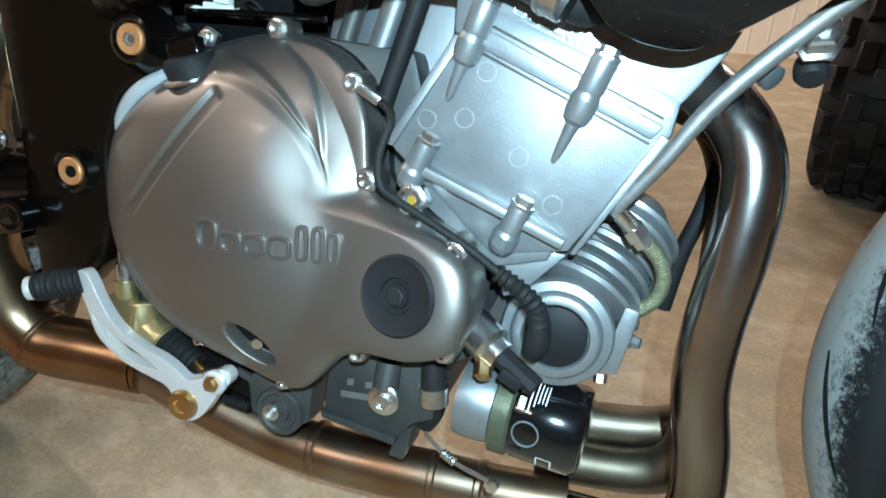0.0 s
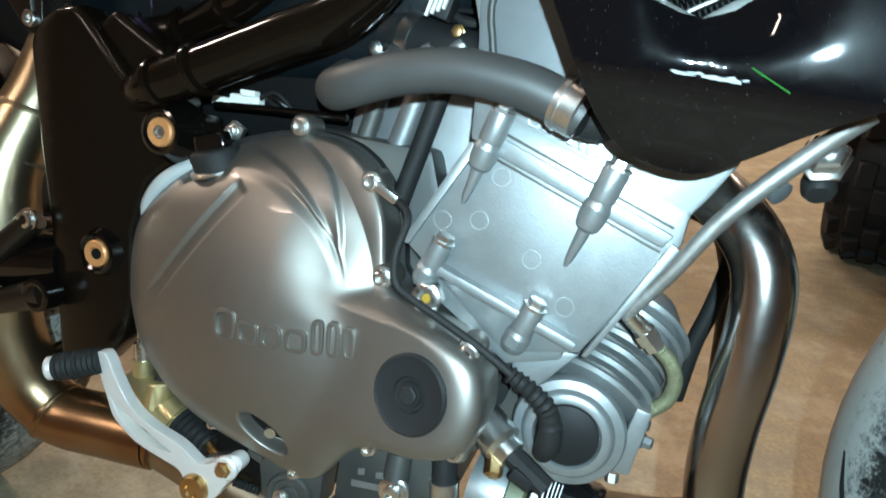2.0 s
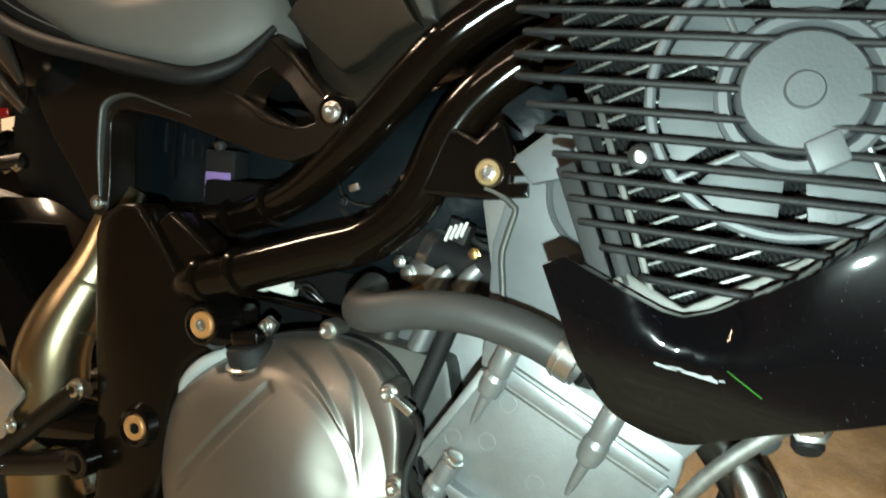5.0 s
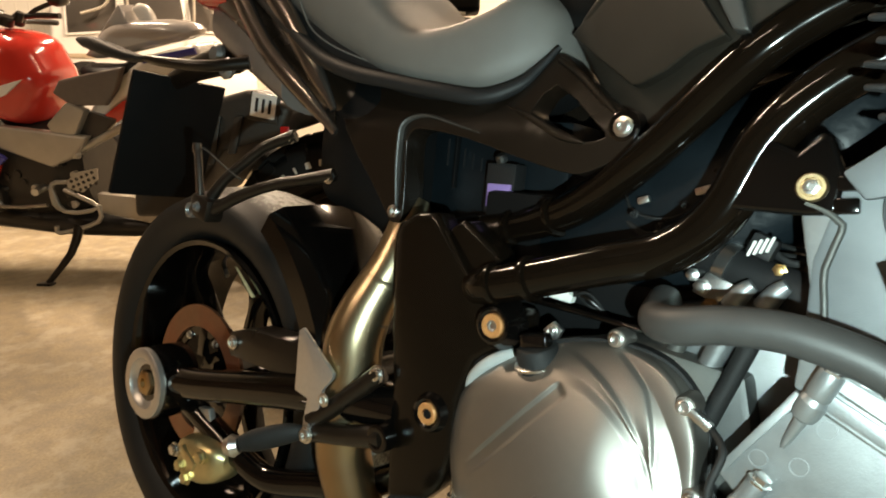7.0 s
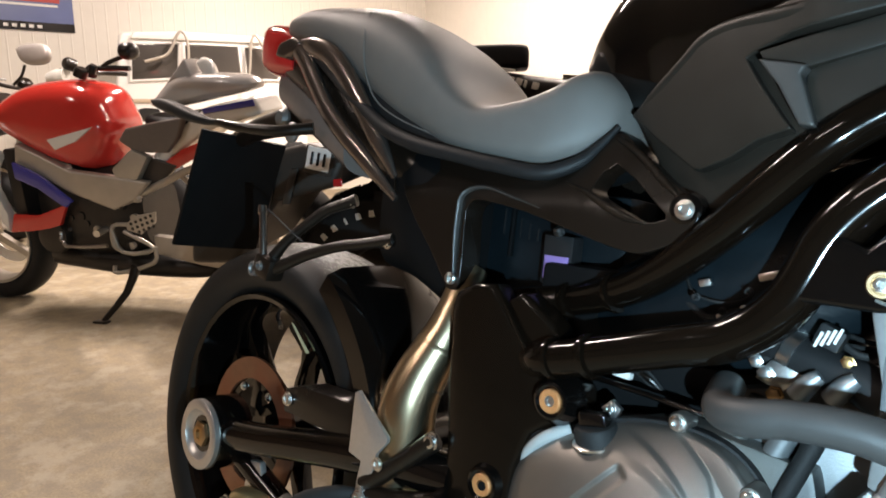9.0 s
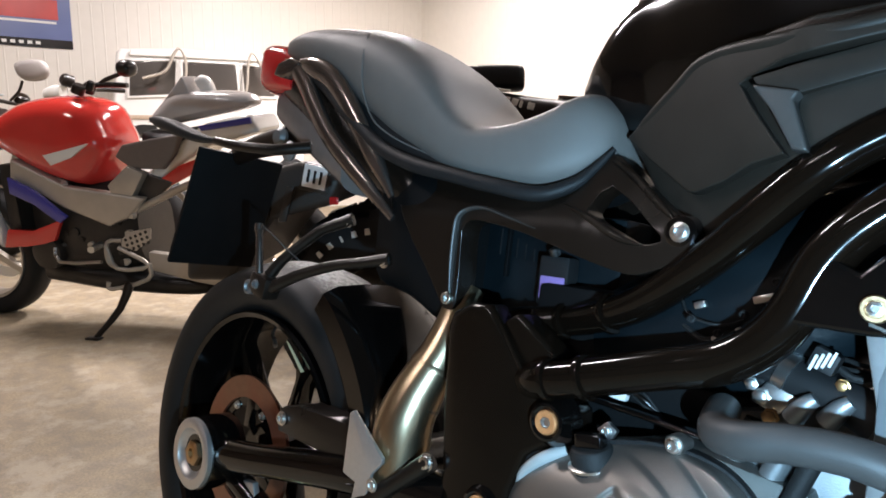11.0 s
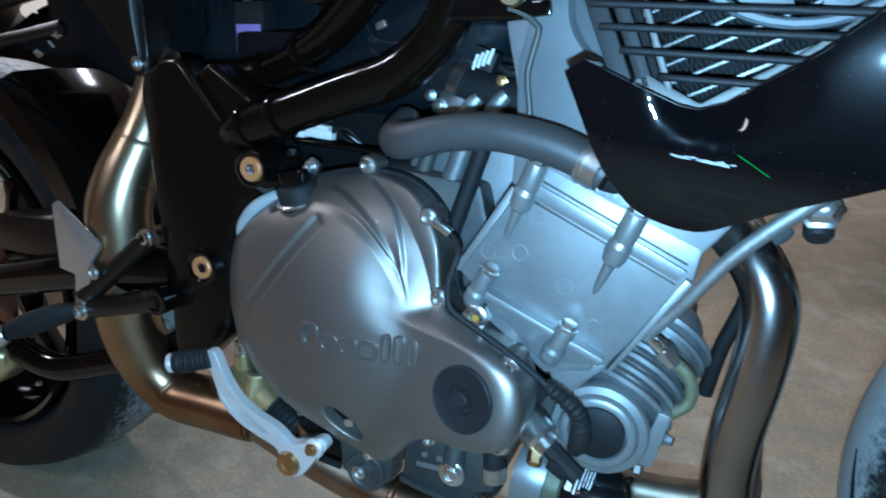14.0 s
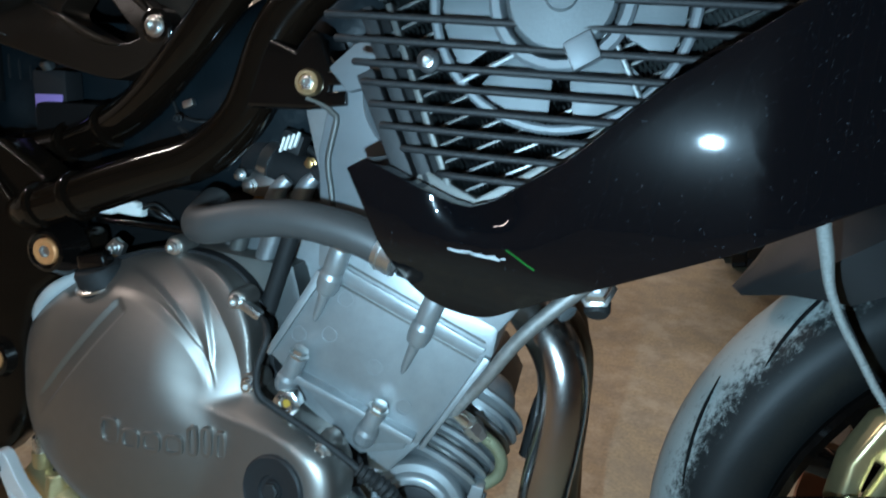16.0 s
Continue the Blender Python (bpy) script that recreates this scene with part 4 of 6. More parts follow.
CU, CV = (math.cos(radians(25)), math.sin(radians(25))), (-math.sin(radians(25)), math.cos(radians(25)))


def core_span(v):
    """Where the line at v across the tubes lies inside the core."""
    hits = []
    for (x0, z0), (x1, z1) in zip(CORE_EDGE, CORE_EDGE[1:] + CORE_EDGE[:1]):
        a, b = x0 * CV[0] + z0 * CV[1], x1 * CV[0] + z1 * CV[1]
        if (a - v) * (b - v) < 0:
            f = (v - a) / (b - a)
            hits.append((x0 + (x1 - x0) * f) * CU[0] + (z0 + (z1 - z0) * f) * CU[1])
    return (min(hits), max(hits)) if len(hits) > 1 else None


fins = bmesh.new()
for k in range(-1, 21):
    v = 485.3 + 10 * k
    span = core_span(v)
    if span and span[1] - span[0] > 6:
        at_uv = lambda u, w: (u * CU[0] + w * CV[0], u * CU[1] + w * CV[1])
        q = [at_uv(span[0], v - 0.9), at_uv(span[1], v - 0.9), at_uv(span[1], v + 0.9), at_uv(span[0], v + 0.9)]
        part("core_tube", prism(q, -197, -186, 0.3), CTUBE, rad)
    span = core_span(v + 5)
    if span:
        m, last = int((span[1] - span[0]) / 1.35), None
        for i in range(m):
            u, w = span[0] + 1.35 * i, v + 5 + (3.9 if i % 2 else -3.9)
            x, z = u * CU[0] + w * CV[0], u * CU[1] + w * CV[1]
            row = [fins.verts.new((x * 0.001, y * 0.001, z * 0.001)) for y in (-195.5, -186)]
            if last:
                fins.faces.new((last[0], row[0], row[1], last[1]))
            last = row
tagged(part("cooling_fin", fins, FINS, rad, smooth=False), kind="stuff")


def strip(a, b, w, y0, y1, bevel=1.5):
    """A straight bar of width w from a to b in the bike's side plane."""
    d = (Vector(b) - Vector(a)).normalized() * w / 2
    return prism([(a[0] - d.y, a[1] + d.x), (a[0] + d.y, a[1] - d.x), (b[0] + d.y, b[1] - d.x), (b[0] - d.y, b[1] + d.x)], y0, y1, bevel)


part("guard_rail", strip((70, 662), (97, 600), 11, -206, -186), PLAST, rad, "black rail of the radiator guard")
part("side_tank", strip((68, 698), (110, 598), 9, -203, -170, 3), PLAST, rad, "dark grey aluminium side tank")
# sunk strip with the groove's shade as its colour
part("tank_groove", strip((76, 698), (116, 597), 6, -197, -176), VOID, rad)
part("side_tank_edge", strip((82, 700), (122, 597), 4, -203, -180), SUMP, rad)
part("lower_channel", prism([(100, 603), (122, 592), (137, 584), (150, 591), (190, 616), (240, 655), (236, 660), (186, 622), (138, 593), (108, 608)], -203, -180, 1.5), SUMP, rad, "dark grey aluminium lower channel")
FC = (179, -200, 703)
part("fan_ring", lathe([(72, 6), (72, -5), (70.5, -6.5), (68, -6.5), (66.5, -5), (66.5, 6)], FC, (0, 1, 0), 60, closed=True), CASE, rad, "pale fan shroud ring")
part("fan_motor", lathe([(29.5, 8), (29.5, -10), (27, -13), (9, -14), (8, -16), (0, -16)], FC, (0, 1, 0), 44), FANPL, rad, "grey fan motor")
part("fan_motor_rim", lathe([(39, 6), (39, -8), (37, -10), (33, -10), (31, -6), (30, 6)], FC, (0, 1, 0), 48, closed=True), CASE, rad)
part("motor_bracket", prism([(181, 678), (195, 686), (202, 672), (188, 664)], -217, -198, 2), CASE, rad)
for k in range(7):
    a0 = 183 + 360 / 7 * k
    arc = [(r * math.sin(radians(a0 + d)), r * math.cos(radians(a0 + d))) for r, ds in ((38, (0, 14, 28, 39)), (65, (39, 29, 20, 10, 0))) for d in ds]
    bm = prism(arc, -2, 1, 0.5)
    bmesh.ops.transform(bm, matrix=pose(FC[0] * 0.001, FC[1] * 0.001, FC[2] * 0.001), verts=bm.verts)
    part("fan_blade", bm, FANPL, rad)
for k in range(4):
    a = radians(38 + 90 * k)
    part("fan_strut", tube([(FC[0] + 38 * math.sin(a), -206, FC[2] + 38 * math.cos(a)), (FC[0] + 70 * math.sin(a + 0.2), -205, FC[2] + 70 * math.cos(a + 0.2))], 1.6, 8, 1), CASTD, rad)
bolt(rad, (109, -213, 668), r=2.4, h=3, material=STEEL, name="guard_screw")
part("screw_clamp", lathe([(6.5, 0), (6.5, 5), (5, 6), (0, 6)], (109, -207, 668), (0, -1, 0), 20), PLAST, rad)
BARS = ((116, 606), (95, 619.5), (83, 632), (77, 644), (73, 656), (68, 667), (58, 680), (53, 693), (46, 708), (45, 720), (50, 732), (46, 744), (41, 757))
EDGE = ((138, 590), (151, 594), (188, 618), (236, 660), (282, 691), (343, 725), (395, 740))
for x, z in BARS:
    xe = float(np.interp(z, [q[1] for q in EDGE], [q[0] for q in EDGE])) + 12
    dip = -0.045
    part("guard_bar", tube([(x + 4, -196, z + 0.5), (x, -203, z + 0.5), (x + 5, -208, z), ((x + xe) / 2, -211, z + dip * (xe - x) / 2), (xe, -213, z + dip * (xe - x))], 2.05, 12, 5), PLAST, rad)


def shroud_form(x, z):
    """The shroud's outer face: a crease along its length, turned in below it and at the tail."""
    crease = 571 - 0.13 * (x - 95)
    u = min(300, max(0, x - 150))
    return 26 * sstep(crease + 1, crease - 44, z) - 0.08 * max(0, z - crease) - 0.09 * u - 0.00063 * min(u, 130) ** 2 + 0.08 * max(0, 110 - x) + 15 * math.exp(-((x - 148) / 20) ** 2) * sstep(574, 602, z)


shr = part("radiator_shroud", prism([(67, 608), (78, 614), (109, 600), (128, 592), (138, 590), (151, 594), (188, 618), (236, 660), (282, 691), (343, 725), (395, 740), (412, 686)] + [tuple(p) for p in smooth_path([(377, 634), (327, 609), (277, 583), (247, 569), (193, 545), (168, 531), (144, 521), (112, 529), (94, 549), (79, 582)], 5)], -225, -168, 7, seg=4, dense=12, shear=shroud_form), SHROUD, bike, "glossy black radiator shroud with scuffed edge")
scuff = mat("white_scratch", (0.22, 0.23, 0.23), 0.7, 0, 0.3, 400)
random.seed(2)
for k in range(22):
    x = 124 + 1.6 * k + random.uniform(-3, 3)
    z = 571 - 0.13 * (x - 95) + random.gauss(0, 0.5)
    w, h = random.uniform(4, 10), random.uniform(0.15, 0.45)
    part("scuff", prism([(x, z), (x + w * 0.6, z - h * 0.8 - 0.1 * w), (x + w, z + h * 0.3 - 0.15 * w), (x + w * 0.4, z + h)], -225.3 + shroud_form(x, z), -222 + shroud_form(x, z), 0), scuff, shr)
part("green_pinstripe", tube([(x, -225 + shroud_form(x, z), z) for x, z in ((160, 569), (168, 564), (176, 559))], 0.4, 6, 3), mat("green_paint_mark", (0.015, 0.09, 0.012), 0.7, spec=0.1), shr)

# ---- oil cooler pipe, braided hose and radiator stud
oil = part("oil_pipe", tube([(226, -160, 556), (207, -159, 539), (183, -157, 516), (162, -155, 492), (143, -152, 463), (124, -148, 438), (121, -146, 431)], [5.2, 5.2, 5.2, 5, 4.6, 4.4, 4.4], 14, 3, flat=0.8), GALV, bike, "galvanised steel oil pipe")
part("pipe_union", tube([(121, -146, 434), (134, -136, 420)], [5, 6], 12, 1), ZINC, oil)
part("union_nut", lathe([(7.5, 0), (7.5, 8), (6, 9), (6, 14), (0, 14)], (132, -137, 422), (0.6, 0.2, -0.75), 6), ZINC, oil)
part("braided_hose", tube([(139, -134, 414), (150, -128, 402), (155, -122, 388), (152, -116, 372), (141, -112, 360)], 4.6, 14, 6, ribs=(2.4, 0.25)), BRAID, oil, "olive braided oil hose")
stud = part("radiator_stud", lathe([(13.5, 0), (14, 2.5), (12.5, 3.5), (11.5, 4), (11.5, 11), (10, 12.5), (6, 13), (6, 17), (0, 18)], (212, -142, 531), (-0.1, -0.8, 0.5), 6), ZINC, bike, "zinc radiator mounting stud")
part("stud_rubber", lathe([(8, 0), (9, 3), (9, 10), (7, 13), (0, 13)], (214, -128, 522), (0, -0.6, -0.7), 20), RUBBER, stud)
part("stud_washer", lathe([(7, 0), (7, 5), (5, 6), (0, 6)], (192, -136, 514), (0.6, -0.6, -0.5), 24), FANPL, stud)


# ---------------------------------------------------------------- wheels
def tyre_bm(R, w, rim, seg=72):
    h = w / 2
    prof = [(rim - 4, -h * 0.62), (rim + 6, -h * 0.80), (rim + 24, -h * 0.97), (R - 34, -h * 1.0), (R - 22, -h * 0.93), (R - 10, -h * 0.66), (R - 3, -h * 0.36), (R, 0)]
    prof = prof + [(r, -y) for r, y in prof[-2::-1]]
    return lathe(prof, (0, 0, 0), (0, 1, 0), seg, closed=True)


def wheel(centre, R, w, rim, spokes, disc_r, name, turn=0, disc_y=(-1,), tyre_mat=None):
    """Parts of a wheel under the bike; spokes of Y shape between hub and rim."""
    m = pose(*[c * 0.001 for c in centre], 0, 0, turn)
    made = []

    def put(ob):
        ob.matrix_local = m
        made.append(ob)
        return ob

    ty = put(part(name + "_tyre", tyre_bm(R, w, rim), tyre_mat or TYRE, bike, "worn black motorcycle tyre"))
    h = w / 2
    rm = put(part(name + "_rim", lathe([(rim - 2, -h * 0.80), (rim + 2, -h * 0.86), (rim - 1, -h * 0.92), (rim - 8, -h * 0.88), (rim - 16, -h * 0.6), (rim - 26, -h * 0.25), (rim - 26, h * 0.25), (rim - 16, h * 0.6), (rim - 8, h * 0.88), (rim - 1, h * 0.92), (rim + 2, h * 0.86), (rim - 2, h * 0.8)], (0, 0, 0), (0, 1, 0), 64, closed=True), GLOSS, bike, "gloss black cast rim"))
    for k in range(spokes):
        a = 360 / spokes * k + 14
        bm = prism([(-14, 30), (14, 30), (10, 110), (40, rim - 16), (22, rim - 14), (0, 136), (-22, rim - 14), (-40, rim - 16), (-10, 110)], -15, 15, 4)
        ob = part("spoke", bm, GLOSS, rm)
        ob.matrix_local = pose(0, 0, 0, 0, a, 0)
    part("wheel_hub", lathe([(34, -60), (40, -40), (34, -20), (34, 20), (40, 40), (34, 60), (0, 60)], (0, 0, 0), (0, 1, 0), 36), GLOSS, rm)
    for s in disc_y:
        d = part("brake_disc", lathe([(disc_r - 34, 2.5), (disc_r, 2.5), (disc_r, -2.5), (disc_r - 34, -2.5)], (0, s * 82 if w > 150 else s * 60, 0), (0, 1, 0), 60, closed=True), RUST, rm, "rust-brown brake disc")
        yy = s * 78 if w > 150 else s * 56
        for k in range(6):
            bm = prism([(-13, 36), (13, 36), (9, disc_r - 30), (-9, disc_r - 30)], yy - 3, yy + 3, 1)
            ob = part("disc_carrier_arm", bm, GLOSS, rm)
            ob.matrix_local = pose(0, 0, 0, 0, 60 * k, 0)
        part("disc_carrier", lathe([(disc_r - 30, 2), (disc_r - 30, -2), (disc_r - 48, -2), (disc_r - 48, 2)], (0, yy, 0), (0, 1, 0), 48, closed=True), GLOSS, rm)
        for k in range(6):
            a = radians(60 * k + 30)
            bolt(rm, ((disc_r - 44) * math.sin(a), yy - 3, (disc_r - 44) * math.cos(a)), r=5, h=4, material=ZINC)
    return ty, rm


RW = (-800, 18, 308)
_, rrim = wheel(RW, 303, 186, 216, 5, 116, "rear", tyre_mat=dusty_tyre("dusty_rear_tyre", 0.2985))
part("valve", tube([(-120, 30, 150), (-105, 24, 140)], 4, 10, 1), ZINC, rrim)
part("rim_sticker", prism([(70, 186), (78, 182), (120, 150), (114, 148)], -79, -77, 0), mat("pale_rim_sticker", (0.5, 0.48, 0.3), 0.5), rrim)
# swingarm
arm = part("swingarm", tube([(-800, -122, 318), (-700, -122, 336), (-600, -120, 358), (-500, -118, 380), (-430, -112, 392), (-340, -104, 400)], [24, 22, 22, 23, 26, 28], 24, 5), GLOSS, bike, "gloss black tubular swingarm")
part("swingarm_lower_tube", tube([(-770, -100, 290), (-710, -96, 268), (-650, -92, 246), (-580, -90, 234), (-500, -80, 254), (-420, -70, 280), (-340, -66, 330)], 17, 18, 6), GLOSS, arm)
part("far_arm", tube([(-800, 122, 318), (-600, 120, 358), (-340, 104, 400)], 26, 20, 4), GLOSS, arm)
part("cross_member", tube([(-450, -110, 396), (-450, 110, 396)], 30, 20, 1), GLOSS, arm)
part("axle_eccentric", lathe([(53, 46), (54, 10), (52, -6), (0, -6)], (-800, -140, 316), (0, 1, 0), 44), GLOSS, arm)
part("eccentric_ring", lathe([(51, 4), (51, -6), (48, -8), (37, -7), (34, -2), (20, 4), (0, 4)], (-802, -147, 316), (0, 1, 0), 44), ALU, arm, "machined aluminium chain adjuster")
part("axle_nut", lathe([(19, 0), (19, 8), (16, 10), (8, 10), (7, 5), (0, 5)], (-802, -143, 316), (0, -1, 0), 6), YZINC, arm, "yellow axle nut")
part("arm_box", prism([(-640, 392), (-640, 424), (-600, 436), (-500, 440), (-470, 420), (-470, 392)], -124, -80, 6), SATIN, arm)
bolt(arm, (-628, -125, 412), r=7, h=5)
cal = part("rear_brake_caliper", body([(-745, 22, 210, 246, 0.6, -104), (-725, 28, 196, 256, 0.6, -106), (-690, 30, 196, 262, 0.6, -106), (-660, 26, 206, 258, 0.6, -104), (-645, 14, 222, 248, 0.6, -102)], 18), GOLD, bike, "gold rear brake caliper")
part("caliper_bracket", prism([(-740, 250), (-730, 292), (-705, 296), (-690, 256)], -106, -96, 2), ALU, cal)
for x, z in ((-735, 235), (-702, 205), (-668, 246), (-718, 218)):
    bolt(cal, (x, -134, z), r=8, h=8, material=(GOLD, ZINC)[x % 2], socket=False)
part("caliper_bridge", box((-700, -132, 234), (40, 14, 16), 4, (0, 25, 0)), GOLD, cal)
# hugger
bm = bmesh.new()
rings = []
for a in np.linspace(radians(2), radians(54), 12):
    ring = []
    for w_, rr in ((-98, 300), (-100, 330), (-84, 344), (-40, 350), (40, 350), (84, 344), (100, 330), (98, 300), (94, 328), (80, 339), (0, 345), (-80, 339), (-94, 328)):
        ring.append((-800 + rr * math.cos(a), w_, 315 + rr * math.sin(a)))
    rings.append(ring)
part("rear_hugger", loft(rings), GLOSS, bike, "black rear hugger over the tyre")
# licence plate carrier with its arms
carrier = part("plate_carrier_arm", tube([(-492, -96, 640), (-532, -111, 630), (-563, -121, 623), (-606, -135, 607), (-642, -147, 588), (-660, -152, 579)], [8, 7, 7, 7.5, 8, 9], 16, 5), SATIN, bike, "black tubular plate carrier")
part("upper_carrier_arm", tube([(-566, -98, 684), (-597, -114, 669), (-614, -122, 656), (-647, -139, 622), (-664, -147, 597)], [8, 7, 7, 7, 8], 16, 4), SATIN, carrier)
part("carrier_block", box((-668, -150, 583), (40, 28, 30), 7, (0, 14, 0)), SATIN, carrier)
part("upright_pin", tube([(-673, -156, 588), (-681, -157, 636), (-685, -157, 652), (-687, -157, 655), (-688, -157, 664)], [5.5, 5, 5, 6, 5.5], 14, 2), RAIL, carrier)
part("pin_wire", tube([(-688, -156, 660), (-676, -150, 656), (-639, -146, 637), (-612, -140, 623)], 1.2, 8, 5), HOSE, carrier, "thin pale wire from the pin")
part("carrier_eye", lathe([(10, 6), (10, -5), (7, -6), (5, -3), (0, -3)], (-688, -158, 578), (0, 1, 0), 24), CASTD, carrier)
bolt(carrier, (-668, -163, 584), r=5, h=5, material=CASTD)
bolt(carrier, (-498, -98, 637), r=6.5, h=6)
bolt(carrier, (-572, -100, 681), r=6.5, h=6)
bm = box((-1066, 6, 680), (10, 174, 226), 3, (0, 18, 0))
plateb = part("licence_plate_back", bm, VOID, bike, "black back of the licence plate holder")
for y_, z_ in ((-50, 600), (50, 600), (-34, 750), (60, 750)):
    bolt(plateb, (-1066 + (z_ - 690) * 0.32, y_, z_), (1, 0, 0.1), 5, PLAST, 3)
part("plate_stay", tube([(-1050, 0, 780), (-980, 0, 800), (-860, 0, 815)], [16, 20, 26], 14, 3), SATIN, plateb)
ind = part("turn_signal", body([(-1084, 3, 820, 826, 0.9, -150), (-1056, 9, 809, 826, 0.9, -150), (-1010, 14, 798, 821, 0.8, -150), (-955, 16, 787, 808, 0.7, -150), (-905, 14, 779, 795, 0.7, -150), (-866, 9, 777, 787, 0.8, -148), (-846, 5, 778, 784, 0.9, -148)], 22), PLAST, bike, "black teardrop turn signal on a stalk")
part("signal_stalk", tube([(-850, -148, 781), (-800, -142, 774), (-740, -118, 772), (-700, -80, 782)], [6, 7.5, 8, 9], 14, 4), SATIN, ind)

# ---- foot peg hanger, heel guard and peg
peg = part("footpeg_hanger", tube([(-362, -126, 439), (-400, -134, 404), (-445, -140, 366)], [11, 10, 12], 16, 3), SATIN, bike, "black footpeg hanger")
bolt(peg, (-362, -131, 439), r=7, h=6)
part("hanger_lower_arm", tube([(-340, -136, 380), (-400, -140, 364), (-447, -140, 354)], [13, 11, 12], 16, 3), SATIN, peg)
part("arm_eye", lathe([(14, 12), (14, -4), (11, -5), (8, -4), (7, 6), (0, 6)], (-340, -144, 380), (0, 1, 0), 26), GLOSS, peg)
bolt(peg, (-440, -152, 354), r=7, h=6)
part("footpeg", tube([(-452, -146, 352), (-468, -158, 348), (-492, -176, 338), (-508, -188, 331)], [8, 12, 13, 9], 18, 4, flat=0.7), RUBBER, peg, "ribbed black footpeg rubber")
part("peg_feeler", lathe([(9, -8), (13, 0), (9, 9), (0, 10)], (-516, -192, 327), (-0.8, -0.5, -0.3), 20), STEEL, peg)
hg = part("heel_guard", prism([(-471, 464), (-465, 468), (-411, 430), (-411, 424), (-425, 408), (-429, 386), (-435, 362), (-445, 354), (-453, 364), (-449, 392), (-471, 396)], -148, -143, 1.2), ALU, bike, "bare aluminium heel guard")
for x, z in ((-421, 398), (-443, 362)):
    bolt(hg, (x, -148, z), r=5.5, h=4)
part("exhaust_hanger", prism([(-372, 378), (-352, 400), (-330, 398), (-338, 372)], -120, -96, 2), STEEL, bike, "zinc exhaust hanger")

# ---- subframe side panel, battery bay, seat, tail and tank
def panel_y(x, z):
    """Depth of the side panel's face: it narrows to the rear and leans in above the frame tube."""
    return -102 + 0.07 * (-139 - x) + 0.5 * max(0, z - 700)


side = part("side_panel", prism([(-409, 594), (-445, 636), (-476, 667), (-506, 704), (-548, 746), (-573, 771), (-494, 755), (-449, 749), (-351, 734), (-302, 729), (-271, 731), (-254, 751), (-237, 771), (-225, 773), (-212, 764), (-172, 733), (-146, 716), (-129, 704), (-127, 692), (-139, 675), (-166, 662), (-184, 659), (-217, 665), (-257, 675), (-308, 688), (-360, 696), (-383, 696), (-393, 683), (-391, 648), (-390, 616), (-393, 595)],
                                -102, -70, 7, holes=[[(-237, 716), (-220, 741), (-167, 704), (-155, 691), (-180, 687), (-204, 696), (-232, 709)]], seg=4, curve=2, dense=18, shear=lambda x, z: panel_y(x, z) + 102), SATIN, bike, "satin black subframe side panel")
# paler tube that paints the highlight along the panel's opening
part("bay_edge_highlight", tube([(x, panel_y(x, z) - 1.5, z) for x, z in ((-399, 612), (-402, 650), (-402, 684), (-399, 700), (-388, 709), (-366, 711), (-330, 703), (-290, 693))], [2, 4.5, 5.2, 5.2, 4.6, 3.6, 2.8, 1], 14, 5, flat=0.55), HOOK, side, "pale highlight strip along the battery bay's edge")
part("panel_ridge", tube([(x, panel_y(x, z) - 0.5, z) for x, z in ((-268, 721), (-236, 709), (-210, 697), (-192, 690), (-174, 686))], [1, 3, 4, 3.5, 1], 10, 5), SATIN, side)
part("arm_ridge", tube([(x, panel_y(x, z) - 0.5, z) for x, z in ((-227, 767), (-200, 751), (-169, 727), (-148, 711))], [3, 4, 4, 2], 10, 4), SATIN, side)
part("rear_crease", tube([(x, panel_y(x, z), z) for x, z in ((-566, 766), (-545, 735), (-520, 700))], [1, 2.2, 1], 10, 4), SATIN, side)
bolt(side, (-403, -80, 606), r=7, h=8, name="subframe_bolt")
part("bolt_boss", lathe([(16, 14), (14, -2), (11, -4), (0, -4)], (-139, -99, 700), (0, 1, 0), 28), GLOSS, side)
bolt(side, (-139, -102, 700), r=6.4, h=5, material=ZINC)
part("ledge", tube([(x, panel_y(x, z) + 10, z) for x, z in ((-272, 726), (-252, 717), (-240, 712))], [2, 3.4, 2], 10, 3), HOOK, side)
bay = part("battery_tray", box((-325, 20, 650), (200, 90, 130), 8), AIRBOX, bike, "dark plastic battery tray")
part("tray_rib", box((-366, -28, 668), (4, 6, 60), 1), VOID, bay)
for k in range(5):
    part("tray_streak", box((-380 + 12 * k, -26, 678 - 3 * k), (1.0, 3, 30 - 4 * k), 0.3), PLAST, bay)
fuse = part("fuse_holder", box((-289, -40, 642), (36, 22, 52), 3), PLAST, bike, "black fuse holder with a purple label")
part("fuse_label", box((-288, -52.5, 634), (29, 2, 24), 0.6), PURPLE, fuse)
part("fuse_cap", lathe([(6, 0), (6, 6), (4, 8), (0, 8)], (-292, -46, 670), (0, -0.6, 0.8), 14), STEEL, fuse)
part("far_side_wall", prism([(-516, 750), (-222, 760), (-132, 690), (-380, 560), (-470, 660)], 60, 78, 4), SATIN, bike)
# near-black filler body, shade behind the side panel put into its colour
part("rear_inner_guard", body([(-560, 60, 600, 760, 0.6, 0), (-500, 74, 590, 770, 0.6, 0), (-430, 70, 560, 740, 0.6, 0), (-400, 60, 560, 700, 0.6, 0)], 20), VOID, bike)
